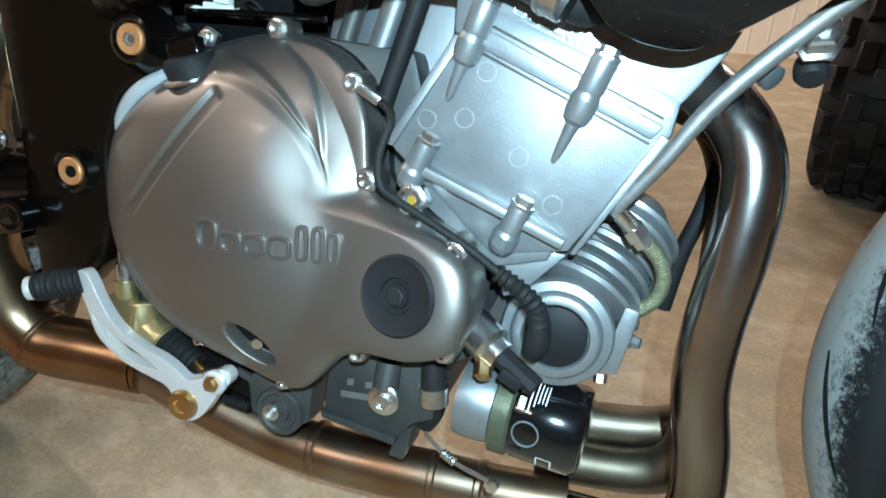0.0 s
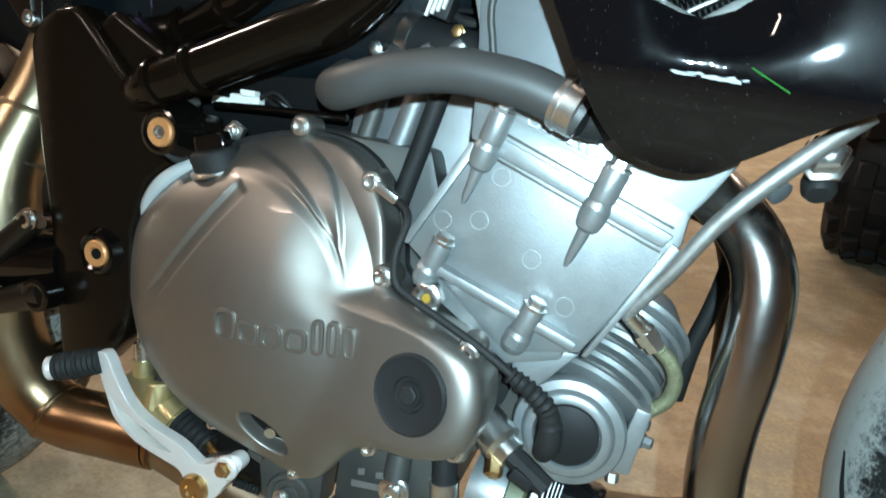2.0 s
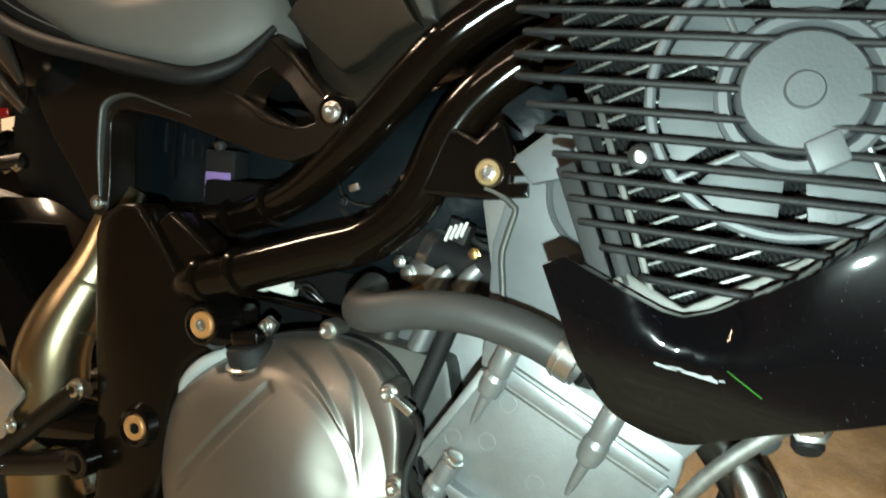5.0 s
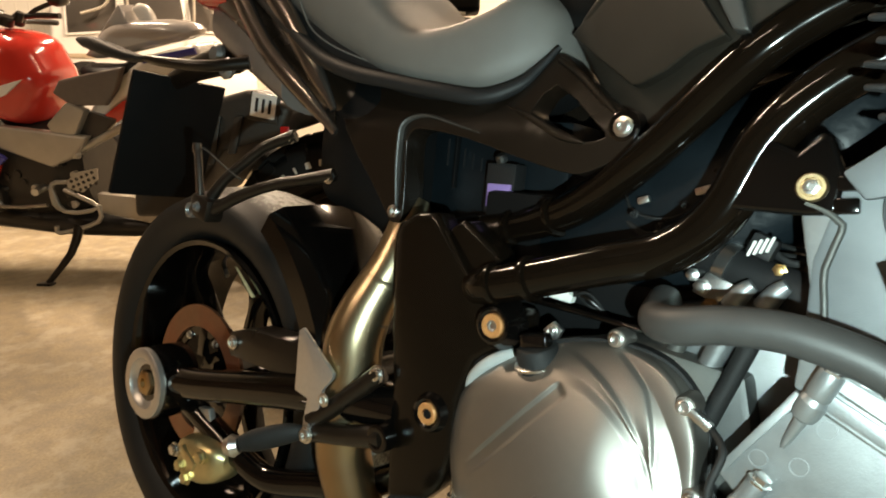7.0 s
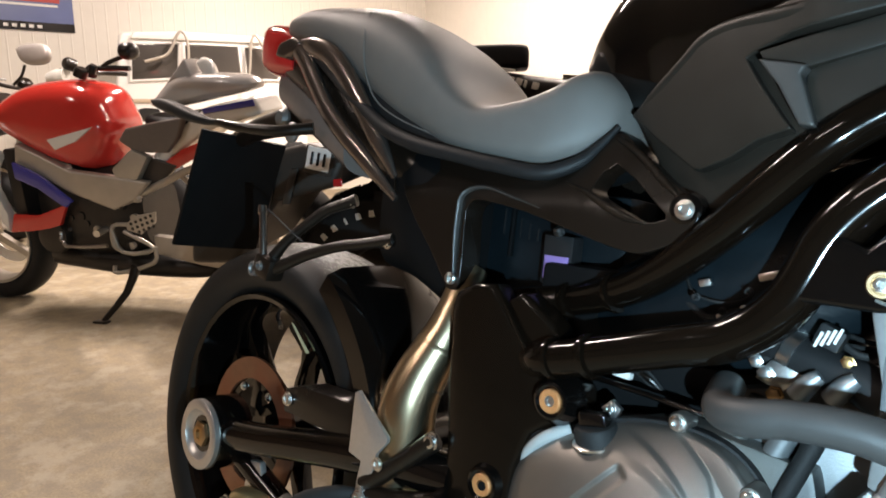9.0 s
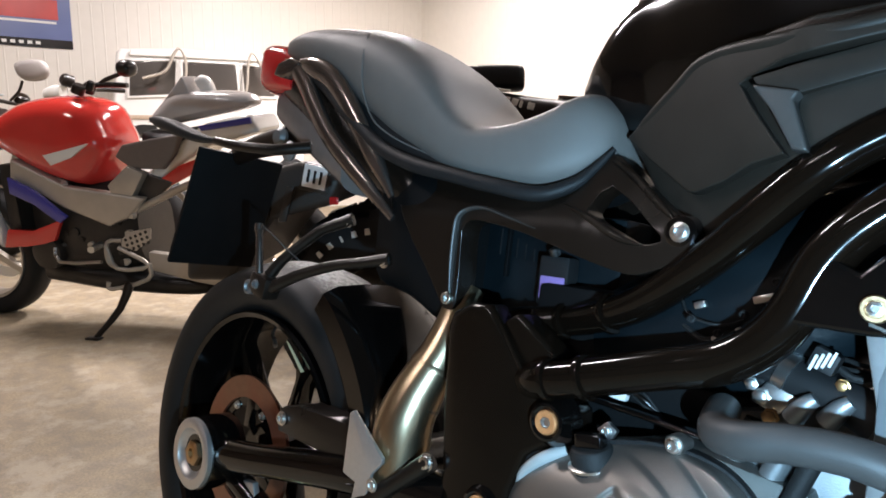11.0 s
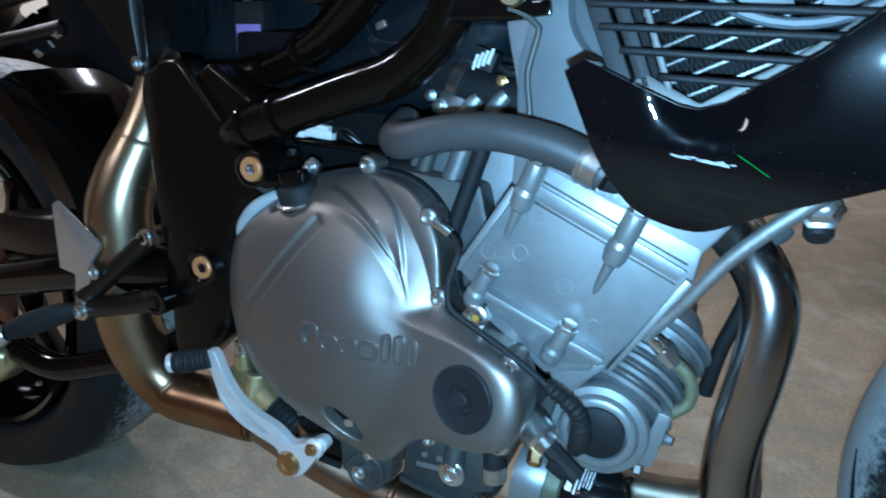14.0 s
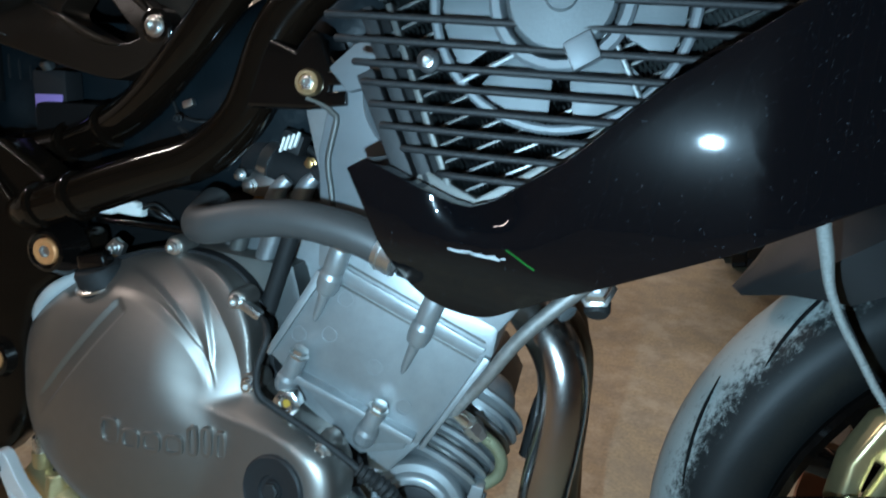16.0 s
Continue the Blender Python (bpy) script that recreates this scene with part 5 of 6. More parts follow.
seat = part("seat", body([(-228, 34, 776, 804, 0.7, 0), (-238, 58, 766, 822, 0.62, 0), (-260, 76, 744, 840, 0.58, 0), (-280, 86, 734, 838, 0.55, 0), (-305, 94, 730, 822, 0.5, 0), (-345, 102, 734, 808, 0.5, 0), (-390, 106, 742, 807, 0.5, 0), (-430, 107, 749, 836, 0.55, 0), (-470, 107, 758, 882, 0.66, 0), (-520, 106, 776, 918, 0.72, 0), (-580, 104, 810, 946, 0.78, 0), (-650, 100, 858, 960, 0.82, 0), (-730, 94, 896, 968, 0.8, 0), (-800, 74, 916, 966, 0.8, 0), (-828, 46, 930, 956, 0.8, 0)], 48, 6), SEAT, bike, "grey vinyl seat with stitched seam and raised pillion hump")
part("seat_skirt", tube([(-232, -58, 780), (-246, -66, 760), (-262, -77, 741), (-293, -92, 728), (-340, -103, 733), (-400, -107, 743), (-460, -107, 754), (-515, -105, 772), (-560, -103, 797), (-620, -101, 836), (-690, -96, 880)], [3, 5, 7, 8, 8, 8, 9, 9, 9, 8, 5], 12, 6), PLAST, seat, "black skirt under the seat edge")
part("seat_seam", tube([(-596, -84, 932), (-593, -90, 924), (-582, -102, 898), (-576, -104.5, 867), (-569, -101, 839), (-548, -98.5, 810), (-508, -96.5, 788), (-454, -94, 770), (-388, -98, 752), (-339, -89, 742), (-304, -76, 735), (-282, -68, 738)], 1.1, 8, 5), SEAT, seat)
part("seat_base", body([(-238, 44, 744, 780, 0.5, 0), (-320, 84, 726, 760, 0.5, 0), (-420, 94, 736, 780, 0.5, 0), (-540, 92, 780, 830, 0.5, 0), (-680, 80, 856, 900, 0.5, 0), (-780, 56, 904, 930, 0.5, 0)], 20), PLAST, seat)
tail = part("tail_unit", body([(-480, 66, 690, 745, 0.6, 0), (-560, 76, 720, 790, 0.6, 0), (-660, 78, 770, 860, 0.6, 0), (-760, 72, 830, 910, 0.6, 0), (-840, 60, 872, 930, 0.6, 0)], 22), SATIN, bike, "black tail unit with grab rails")
part("grab_rail", tube([(-772, -86, 897), (-735, -94, 892), (-706, -96, 868), (-682, -97, 840), (-631, -100, 790), (-558, -100, 737), (-500, -92, 690)], [11, 15, 15, 15, 14, 12, 5], 18, 7, flat=0.65), RAIL, tail, "dark polished grab rail")
part("grab_rail", tube([(-730, -92, 900), (-690, -98, 892), (-650, -100, 876), (-614, -101, 848), (-572, -101, 803), (-534, -100, 759), (-506, -92, 716)], [11, 15, 16, 16, 15, 13, 5], 18, 7, flat=0.65), RAIL, tail, "dark polished grab rail")
part("rail_end", prism([(-786, 888), (-776, 906), (-744, 912), (-722, 902), (-730, 888), (-760, 882)], -104, -84, 5, seg=3), RAIL, tail)
part("tail_light", body([(-786, 74, 866, 936, 0.5, 0), (-830, 74, 872, 954, 0.5, 0), (-880, 68, 880, 964, 0.5, 0), (-900, 54, 890, 960, 0.6, 0)], 22), mat("red_tail_light_lens", (0.55, 0.02, 0.02), 0.12, 0, 0.1, 60, coat=0.5), tail, "red tail light lens")
part("under_tail", body([(-640, 70, 720, 790, 0.6, 0), (-740, 64, 770, 850, 0.6, 0), (-850, 50, 830, 890, 0.6, 0)], 18), mat("brown_grey_tail_plastic", (0.16, 0.13, 0.115), 0.25), tail)
for x, z in ((-790, 800), (-762, 778)):
    part("signal_bracket", lathe([(14, 0), (16, 6), (10, 12), (0, 12)], (x, -70, z), (0, -1, 0), 18), CASTD, tail)
tank = part("fuel_tank", body([(-303, 10, 846, 862, 0.8, 0), (-284, 28, 834, 896, 0.75, 0), (-256, 42, 800, 936, 0.75, 0), (-215, 54, 775, 966, 0.8, 0), (-170, 74, 760, 990, 0.8, 0), (-110, 100, 745, 1005, 0.75, 0), (-20, 118, 760, 1008, 0.7, 0), (90, 126, 790, 1003, 0.7, 0), (200, 122, 820, 983, 0.7, 0), (280, 90, 850, 930, 0.7, 0)], 36, 6), GLOSS, bike, "gloss black fuel tank with charcoal side covers")


def cover_lean(x, z):
    """The tank's side cover runs in towards the seat."""
    return 0.476 * max(0, min(170, -50 - x))


cov = part("tank_side_cover", prism([(-228, 794), (-199, 812), (-160, 842), (-140, 858), (-100, 862), (0, 868), (130, 890), (130, 790), (40, 778), (-30, 758), (-42, 756), (-79, 728), (-120, 700), (-132, 700), (-182, 738)], -124, -96, 7, seg=3, dense=24, shear=cover_lean), GREYPL, tank, "charcoal tank side cover with a hooked recess")
part("cover_face", prism([(-220, 790), (-199, 806), (-164, 834), (-148, 848), (-132, 853), (-112, 854), (-70, 851), (-33, 851), (40, 860), (125, 880), (125, 862), (40, 844), (-10, 838), (-41, 833), (-67, 830), (-95, 822), (-101, 819), (-87, 798), (-67, 772), (-57, 760), (-83, 754), (-105, 742), (-131, 734), (-139, 735), (-185, 765)], -140, -116, 10, seg=5, dense=24, shear=cover_lean), GREYPL, cov)
part("cover_rim", tube([(x, -140 + cover_lean(x, z) + 5.5, z - 1.5) for x, z in ((-217, 790), (-196, 806), (-163, 832), (-147, 845), (-131, 850), (-108, 851), (-68, 848), (-30, 848), (40, 857))], [2, 6, 6.5, 6.5, 6.5, 6.5, 6.5, 6.5, 6.5], 14, 4), GREYPL, cov)
part("hook_edge", prism([(-86, 812), (-70, 792), (-53, 763), (-42, 761), (-50, 783), (-56, 799), (-52, 805), (-66, 808)], -137, -120, 2.5, seg=3), HOOK, cov, "worn charcoal hook of the recess")
part("recess_band", prism([(-88, 819), (-53, 828), (-11, 837), (60, 850), (125, 860), (125, 836), (60, 828), (-9, 816), (-56, 804), (-83, 811)], -130, -112, 2, seg=2), GREYPL, cov)
# floor darker than the cover around it: recess shade painted in
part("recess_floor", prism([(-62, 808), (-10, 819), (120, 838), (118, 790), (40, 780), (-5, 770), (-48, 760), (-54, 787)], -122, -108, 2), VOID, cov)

# ---- front end
FW = (575, -16, 296)
ftyre, frim = wheel(FW, 297, 120, 224, 5, 160, "front", turn=FTURN, disc_y=(-1, 1), tyre_mat=DUSTTYRE)
fm = pose(0.575, -0.016, 0.296, 0, 0, FTURN)
for k in range(15):
    a0 = radians(24 * k + 6)
    groove = [(rr * math.cos(a0 + radians(d)), yy, rr * math.sin(a0 + radians(d))) for d, rr, yy in ((0, 295.6, -20), (5, 293.2, -26), (10, 290.4, -32), (15, 287.0, -39), (18, 284.6, -43))]
    part("tread_groove", tube(groove, [0.5, 1.4, 1.6, 1.4, 0.4], 8, 3), VOID, ftyre)
def fender_bm():
    """A curved blade over the tyre that runs to a point at its tail."""
    rings = []
    for a in np.linspace(radians(139), radians(40), 22):
        s = sstep(radians(140), radians(116), a)
        s2 = sstep(radians(140), radians(127), a)
        k0, wd = 0.985 - 0.11 * s2, 0.06 + 0.94 * s2
        rings.append([(330 * math.cos(a) * k, w_ * wd, 330 * math.sin(a) * k) for w_, k in ((-70, k0), (-71, 0.985 + 0.005 * s), (-52, 1.0 + 0.03 * s), (0, 1.01 + 0.04 * s), (52, 1.0 + 0.03 * s), (71, 0.985 + 0.005 * s), (70, k0), (48, 0.985 + 0.03 * s), (0, 0.99 + 0.04 * s), (-48, 0.985 + 0.03 * s))])
    return loft(rings)


fend = part("front_fender", fender_bm(), PLAST, bike, "matt black front fender")
fend.matrix_local = fm
fork = part("front_fork", tube([(0, -104, 0), (-60, -104, 150), (-150, -104, 380), (-200, -104, 520)], [28, 27, 27, 26], 22, 2), GLOSS, bike, "black front fork leg")
fork.matrix_local = fm
ff = part("far_front_fork", tube([(0, 104, 0), (-60, 104, 150), (-150, 104, 380), (-200, 104, 520)], [28, 27, 27, 26], 22, 2), GLOSS, bike, "black front fork leg")
ff.matrix_local = fm
fcal = part("front_brake_caliper", prism([(-205, 92), (-200, 128), (-184, 160), (-156, 176), (-126, 172), (-118, 154), (-136, 142), (-150, 124), (-160, 100), (-172, 66), (-190, 62)], -92, -66, 4, holes=[[(-192, 98), (-184, 132), (-168, 122), (-178, 88)], [(-174, 146), (-154, 164), (-142, 154), (-160, 134)]], seg=3), GOLD, bike, "gold front brake caliper")
fcal.matrix_local = fm @ pose(0.018, 0, -0.008)
for k in range(4):
    bolt(fcal, (-192 + 18 * k, -96, 78 + 26 * k), r=8, h=6, material=(ZINC, GOLD)[k % 2])
part("caliper_window", prism([(-198, 84), (-192, 82), (-172, 130), (-148, 154), (-152, 160), (-178, 136)], -100, -90, 2), GOLD, fcal)
part("fender_stay", tube([(348, -122, 382), (400, -122, 388), (470, -118, 396)], [9, 12, 12], 18, 3), GLOSS, bike, "gloss black fender stay")
part("front_brake_hose", tube([(347, -122, 592), (349, -122, 580), (353, -122, 564), (358, -122, 542), (368, -122, 520), (381, -122, 499), (398, -122, 472), (418, -121, 448), (450, -118, 424)], [4.6, 4.6, 4.4, 3.2, 2.7, 2.6, 2.6, 2.6, 2.6], 12, 5, ribs=(3.0, 0.25)), mat("grey_braided_hose", (0.24, 0.25, 0.24), 0.6, 0.3, 0.3, 700, 0.4, 1500), bike, "grey braided front brake hose")
part("fork_yoke", body([(330, 100, 640, 760, 0.6, 0), (400, 110, 660, 800, 0.6, 0), (460, 80, 680, 780, 0.6, 0)], 18), VOID, bike)
part("gold_fork_stanchion", tube([(400, -104, 620), (360, -104, 740)], 26, 20, 1), GOLD, bike)
# side stand on the far side, which carries the lean
part("side_stand", tube([(-180, 120, 220), (-190, 190, 80), (-195, 214, 38)], [13, 11, 10], 14, 2), SATIN, bike, "black side stand")


# ---------------------------------------------------------------- the workshop
U = Vector((0.26, 0.966, 0)).normalized()
Vv = Vector((0.966, -0.26, 0)).normalized()
CORNER = Vector((-6.22, 5.95, 0))
RL, RW_, RH = 9.4, 12.0, 3.35


def concrete():
    m = mat("worn_concrete_floor", (0.33, 0.265, 0.165), 0.62, 0.0, 0.55, 150, 0.5, 130, second=(0.23, 0.20, 0.155), amount=0.6, rough_vary=0.15)
    t = m.node_tree
    b = t.nodes["Principled BSDF"]
    src = b.inputs["Base Color"].links[0].from_socket
    co = t.nodes.new("ShaderNodeTexCoord")
    n = t.nodes.new("ShaderNodeTexNoise")
    n.inputs["Scale"].default_value, n.inputs["Detail"].default_value, n.inputs["Roughness"].default_value = 120, 9, 0.8
    t.links.new(co.outputs["Object"], n.inputs["Vector"])
    r = t.nodes.new("ShaderNodeMapRange")
    r.inputs["From Min"].default_value, r.inputs["From Max"].default_value = 0.56, 0.64
    r.inputs["To Max"].default_value = 0.55
    t.links.new(n.outputs["Fac"], r.inputs["Value"])
    mx = t.nodes.new("ShaderNodeMix")
    mx.data_type = "RGBA"
    t.links.new(r.outputs["Result"], mx.inputs["Factor"])
    t.links.new(src, mx.inputs["A"])
    mx.inputs["B"].default_value = (0.15, 0.115, 0.08, 1)
    wear = t.nodes.new("ShaderNodeTexNoise")
    wear.inputs["Scale"].default_value, wear.inputs["Detail"].default_value, wear.inputs["Roughness"].default_value = 7, 10, 0.72
    t.links.new(co.outputs["Object"], wear.inputs["Vector"])
    wr = t.nodes.new("ShaderNodeMapRange")
    wr.inputs["From Min"].default_value, wr.inputs["From Max"].default_value, wr.inputs["To Max"].default_value = 0.5, 0.6, 0.6
    t.links.new(wear.outputs["Fac"], wr.inputs["Value"])
    pale = t.nodes.new("ShaderNodeMix")
    pale.data_type = "RGBA"
    t.links.new(wr.outputs["Result"], pale.inputs["Factor"])
    t.links.new(mx.outputs["Result"], pale.inputs["A"])
    pale.inputs["B"].default_value = (0.44, 0.38, 0.28, 1)
    t.links.new(pale.outputs["Result"], b.inputs["Base Color"])
    return m


CONC = concrete()
WALLP = mat("cream_wall_panel", (0.74, 0.71, 0.64), 0.5, 0, 0.04, 12, 0.03, 200)
# for added walls out of view, dark so black paint reflects little
DIMWALL = mat("unseen_wall_brown", (0.13, 0.085, 0.05), 0.6, 0, 0.3, 9, 0.1, 80)
# ceiling is out of view; its dark colour lowers fill light and reflections
CEILP = mat("unseen_dim_ceiling", (0.20, 0.17, 0.14), 0.6, 0, 0.04, 8)


def slab(name, pts, z0, z1, material):
    """A flat slab on the (x, y) outline, in metres."""
    bm = bmesh.new()
    lo = [bm.verts.new((x, y, z0)) for x, y in pts]
    hi = [bm.verts.new((x, y, z1)) for x, y in pts]
    bm.faces.new(lo[::-1])
    bm.faces.new(hi)
    k = len(pts)
    for i in range(k):
        bm.faces.new((lo[i], lo[(i + 1) % k], hi[(i + 1) % k], hi[i]))
    return part(name, bm, material, smooth=False)


def at(u, v):
    """A plan point: u metres from the corner along the poster wall, v along the other."""
    p = CORNER - U * u + Vv * v
    return (p.x, p.y)


tagged(slab("floor", [at(-0.3, -0.3), at(RL + 0.3, -0.3), at(RL + 0.3, RW_ + 0.3), at(-0.3, RW_ + 0.3)], -0.2, 0.0, CONC), "stained tan concrete workshop floor", "floor", kind="structure")
tagged(slab("ceiling", [at(-0.3, -0.3), at(RL + 0.3, -0.3), at(RL + 0.3, RW_ + 0.3), at(-0.3, RW_ + 0.3)], RH, RH + 0.2, CEILP), "unseen plain ceiling, dull brown to dim reflections", "ceiling", kind="structure")


def wall(name, a, b, out, label, skin):
    """A wall from plan point a to b, thick towards out, with standing sheet ribs on its face."""
    a, b, out = Vector((*a, 0)), Vector((*b, 0)), Vector(out)
    w = slab(name, [(a.x, a.y), (b.x, b.y), (b.x + out.x * 0.2, b.y + out.y * 0.2), (a.x + out.x * 0.2, a.y + out.y * 0.2)], 0, RH, skin)
    tagged(w, label, "wall", kind="structure")
    d = (b - a).normalized()
    length = (b - a).length
    n = int(length / 0.11)
    bm = bmesh.new()
    for i in range(n):
        p = a + d * (length * (i + 0.5) / n)
        q = [p - d * 0.008, p - d * 0.004 - out * 0.002, p + d * 0.004 - out * 0.002, p + d * 0.008]
        lo = [bm.verts.new((v.x, v.y, 0.0)) for v in q]
        hi = [bm.verts.new((v.x, v.y, RH)) for v in q]
        for k in range(3):
            bm.faces.new((lo[k], lo[k + 1], hi[k + 1], hi[k]))
    tagged(part("wall_rib", bm, skin, w, smooth=False), kind="stuff")
    return w


wall("wall_west", at(0, 0), at(RL, 0), (-Vv.x, -Vv.y, 0), "cream ribbed metal wall with a poster", WALLP)
wall("wall_north", at(0, 0), at(0, RW_), (U.x, U.y, 0), "cream ribbed metal workshop wall", WALLP)
# east and south walls are unseen, added for what the paint reflects
wall("wall_east", at(0, RW_), at(RL, RW_), (Vv.x, Vv.y, 0), "unseen plain brown wall added to close the room", DIMWALL)
wall("wall_south", at(RL, 0), at(RL, RW_), (-U.x, -U.y, 0), "unseen plain brown wall added to close the room", DIMWALL)
for lx, ly, share in LAMPS:
    ob = part("ceiling_light", box((0, 0, 0), (1360, 300, 60), 10), WHITE, None)
    ob.matrix_world = pose(lx, ly, 3.31, 0, 0, -15)
    tagged(ob, "white ceiling light fitting", "ceiling light", "ceiling lights")

# poster on the west wall
pm = Matrix.Translation((*at(4.11, 0.012), 0)) @ pose(0, 0, 0, 0, 0, math.degrees(math.atan2(-Vv.x, Vv.y)) + 180)
poster = thing("poster", "blue motorcycle poster with a red machine, on the wall", "poster", pm)
BLUEP = mat("poster_blue_print", (0.08, 0.11, 0.30), 0.35, 0, 0.3, 3, second=(0.35, 0.40, 0.52), amount=0.5)
REDP = mat("poster_red_print", (0.45, 0.05, 0.04), 0.35, 0, 0.3, 5)


def flat(name, x0, z0, x1, z1, material, parent, y=0.0, depth=4):
    return part(name, prism([(x0, z0), (x1, z0), (x1, z1), (x0, z1)], y - depth, y, 0), material, parent, smooth=False)


# ---------------------------------------------------------------- the other machines
RED = mat("red_tank_paint", (0.55, 0.035, 0.025), 0.16, 0, 0.08, 12, coat=0.5)
WHITEP = mat("white_fairing_paint", (0.72, 0.70, 0.66), 0.25, 0, 0.05, 12, coat=0.3)
BLUEF = mat("blue_fairing_paint", (0.05, 0.05, 0.30), 0.2, 0, 0.1, 12, coat=0.4)
TANFR = mat("dusty_aluminium_beam", (0.46, 0.42, 0.36), 0.42, 0.5, 0.12, 20, 0.1, 300)
DARK = mat("grimy_engine_black", (0.018, 0.0165, 0.015), 0.45, 0.3, 0.5, 18, 0.4, 120, second=(0.075, 0.06, 0.045), amount=0.45)
SMOKE = mat("smoked_screen", (0.42, 0.39, 0.37), 0.18, 0, 0.15, 10, coat=0.4)


def loose_wheel(owner, centre, R, w, rim, knobs=0, disc=True):
    ob = part("tyre", tyre_bm(R, w, rim, 56), RUBBER, owner)
    m = pose(*[c * 0.001 for c in centre])
    ob.matrix_local = m
    rm = part("rim", lathe([(rim - 2, -w * 0.42), (rim + 3, -w * 0.45), (rim - 10, -w * 0.40), (rim - 22, -w * 0.1), (rim - 22, w * 0.1), (rim - 10, w * 0.4), (rim + 3, w * 0.45), (rim - 2, w * 0.42)], (0, 0, 0), (0, 1, 0), 48, closed=True), TANFR if disc else DARK, owner)
    rm.matrix_local = m
    for k in range(3 if disc else 5):
        o = part("spoke", prism([(-18, 0), (18, 0), (14, rim - 18), (-14, rim - 18)], -14, 14, 3), TANFR if disc else DARK, rm)
        o.matrix_local = pose(0, 0, 0, 0, (120 if disc else 72) * k, 0)
    if disc:
        part("brake_disc", lathe([(100, 2), (150, 2), (150, -2), (100, -2)], (0, -62, 0), (0, 1, 0), 44, closed=True), STEEL, rm)
    if knobs:
        bm = bmesh.new()
        for k in range(knobs):
            for row in range(-2, 3):
                a = 2 * math.pi * (k + (row % 2) * 0.5) / knobs
                q = box((0, 0, 0), (R * 2 * math.pi / knobs * 0.56, w / 6.0, 40), 3, bm=None, seg=1)
                yy = row * w / 5.2
                rr = R - 1 - 26 * (abs(row) / 2) ** 2 * 0.9
                bmesh.ops.transform(q, matrix=pose(rr * math.sin(a) * 0.001, yy * 0.001, rr * math.cos(a) * 0.001, 0, math.degrees(a), 0) @ pose(0, 0, 0, 14 * row, 0, 0), verts=q.verts)
                join(bm, q)
        tagged(part("tread_knob", bm, RUBBER, ob), kind="stuff")
    return ob


def puff(outline, half, p=2.6, steps=11, curve=3, yc=0.0):
    """A rounded body: the (x, z) outline swelling from both flanks to its full size in the middle."""
    pts = [tuple(q) for q in smooth_path([*outline, outline[0]], curve)[:-1]]
    cx, cz = sum(q[0] for q in pts) / len(pts), sum(q[1] for q in pts) / len(pts)
    rings = []
    for k in range(steps):
        t = -0.985 + 1.97 * k / (steps - 1)
        t = math.copysign(abs(t) ** 0.7, t)
        f = (1 - abs(t) ** p) ** (1 / p)
        rings.append([(cx + (x - cx) * (0.35 + 0.65 * f), yc + half * t, cz + (z - cz) * (0.35 + 0.65 * f)) for x, z in pts])
    return loft(rings)


# red and white sport motorcycle: x forward in its own axes; its left side (+y) faces the camera
sport = thing("sport_motorcycle", "red and white sport motorcycle parked on its side stand", "motorcycle", pose(-2.87, 0.655, 0, 0, 0, 210.5) @ pose(0, 0, 0, -6, 0, 0))
loose_wheel(sport, (700, 0, 302), 302, 125, 216)
loose_wheel(sport, (-690, 0, 308), 308, 180, 216)
part("tank", puff([(500, 880), (400, 935), (300, 972), (160, 988), (50, 980), (-32, 945), (-72, 862), (-94, 790), (-50, 700), (20, 622), (145, 636), (267, 680), (385, 742), (490, 811)], 172), RED, sport, "glossy red fuel tank with white flash")
part("tank_flash", prism([(175, 760), (-42, 808), (44, 751), (142, 719)], 158, 171, 2), WHITEP, sport)
part("tank_badge", prism([(265, 845), (196, 905), (140, 926), (190, 868), (250, 834)], 150, 162, 2), mat("dark_tank_badge", (0.12, 0.03, 0.02), 0.4), sport)
part("rider_seat", body([(-230, 90, 770, 850, 0.6, 0), (-300, 120, 780, 845, 0.6, 0), (-380, 120, 790, 850, 0.6, 0), (-440, 110, 810, 865, 0.6, 0)], 20), PLAST, sport, "black rider seat")
part("tail_cowl", prism([(-220, 660), (-340, 775), (-520, 880), (-720, 920), (-750, 850), (-520, 790), (-390, 712), (-281, 640)], -100, 112, 26, seg=3), WHITEP, sport, "white tail cowl with red and blue stripes")
part("tail_stripe", prism([(-270, 640), (-395, 717), (-490, 750), (-450, 684), (-360, 640)], 100, 117, 3), RED, sport)
part("tail_line", prism([(-500, 872), (-720, 905), (-726, 880), (-510, 852)], 108, 116, 2), BLUEF, sport)
part("pillion_cover", puff([(-225, 880), (-313, 965), (-410, 1000), (-647, 995), (-700, 945), (-496, 900), (-297, 868)], 84), SMOKE, sport, "smoke-grey pillion seat cover")
part("screen", prism([(-260, 905), (-333, 972), (-418, 1060), (-450, 975), (-380, 930)], -40, 60, 8, seg=3), SMOKE, sport)
part("screen_mirror", puff([(-440, 1045), (-470, 1062), (-505, 1040), (-520, 985), (-490, 972), (-460, 1005)], 26), WHITEP, sport)
part("side_cover", prism([(-132, 753), (-170, 800), (-285, 822), (-440, 845), (-398, 762), (-340, 705), (-203, 705)], 110, 140, 10, seg=3), mat("brown_grey_seat_panel", (0.13, 0.105, 0.09), 0.4), sport)
part("lower_side_cover", prism([(-135, 557), (-203, 649), (-260, 684), (-366, 651), (-309, 605), (-154, 522)], 90, 122, 8, seg=3), mat("dark_brown_panel", (0.035, 0.028, 0.024), 0.4), sport)
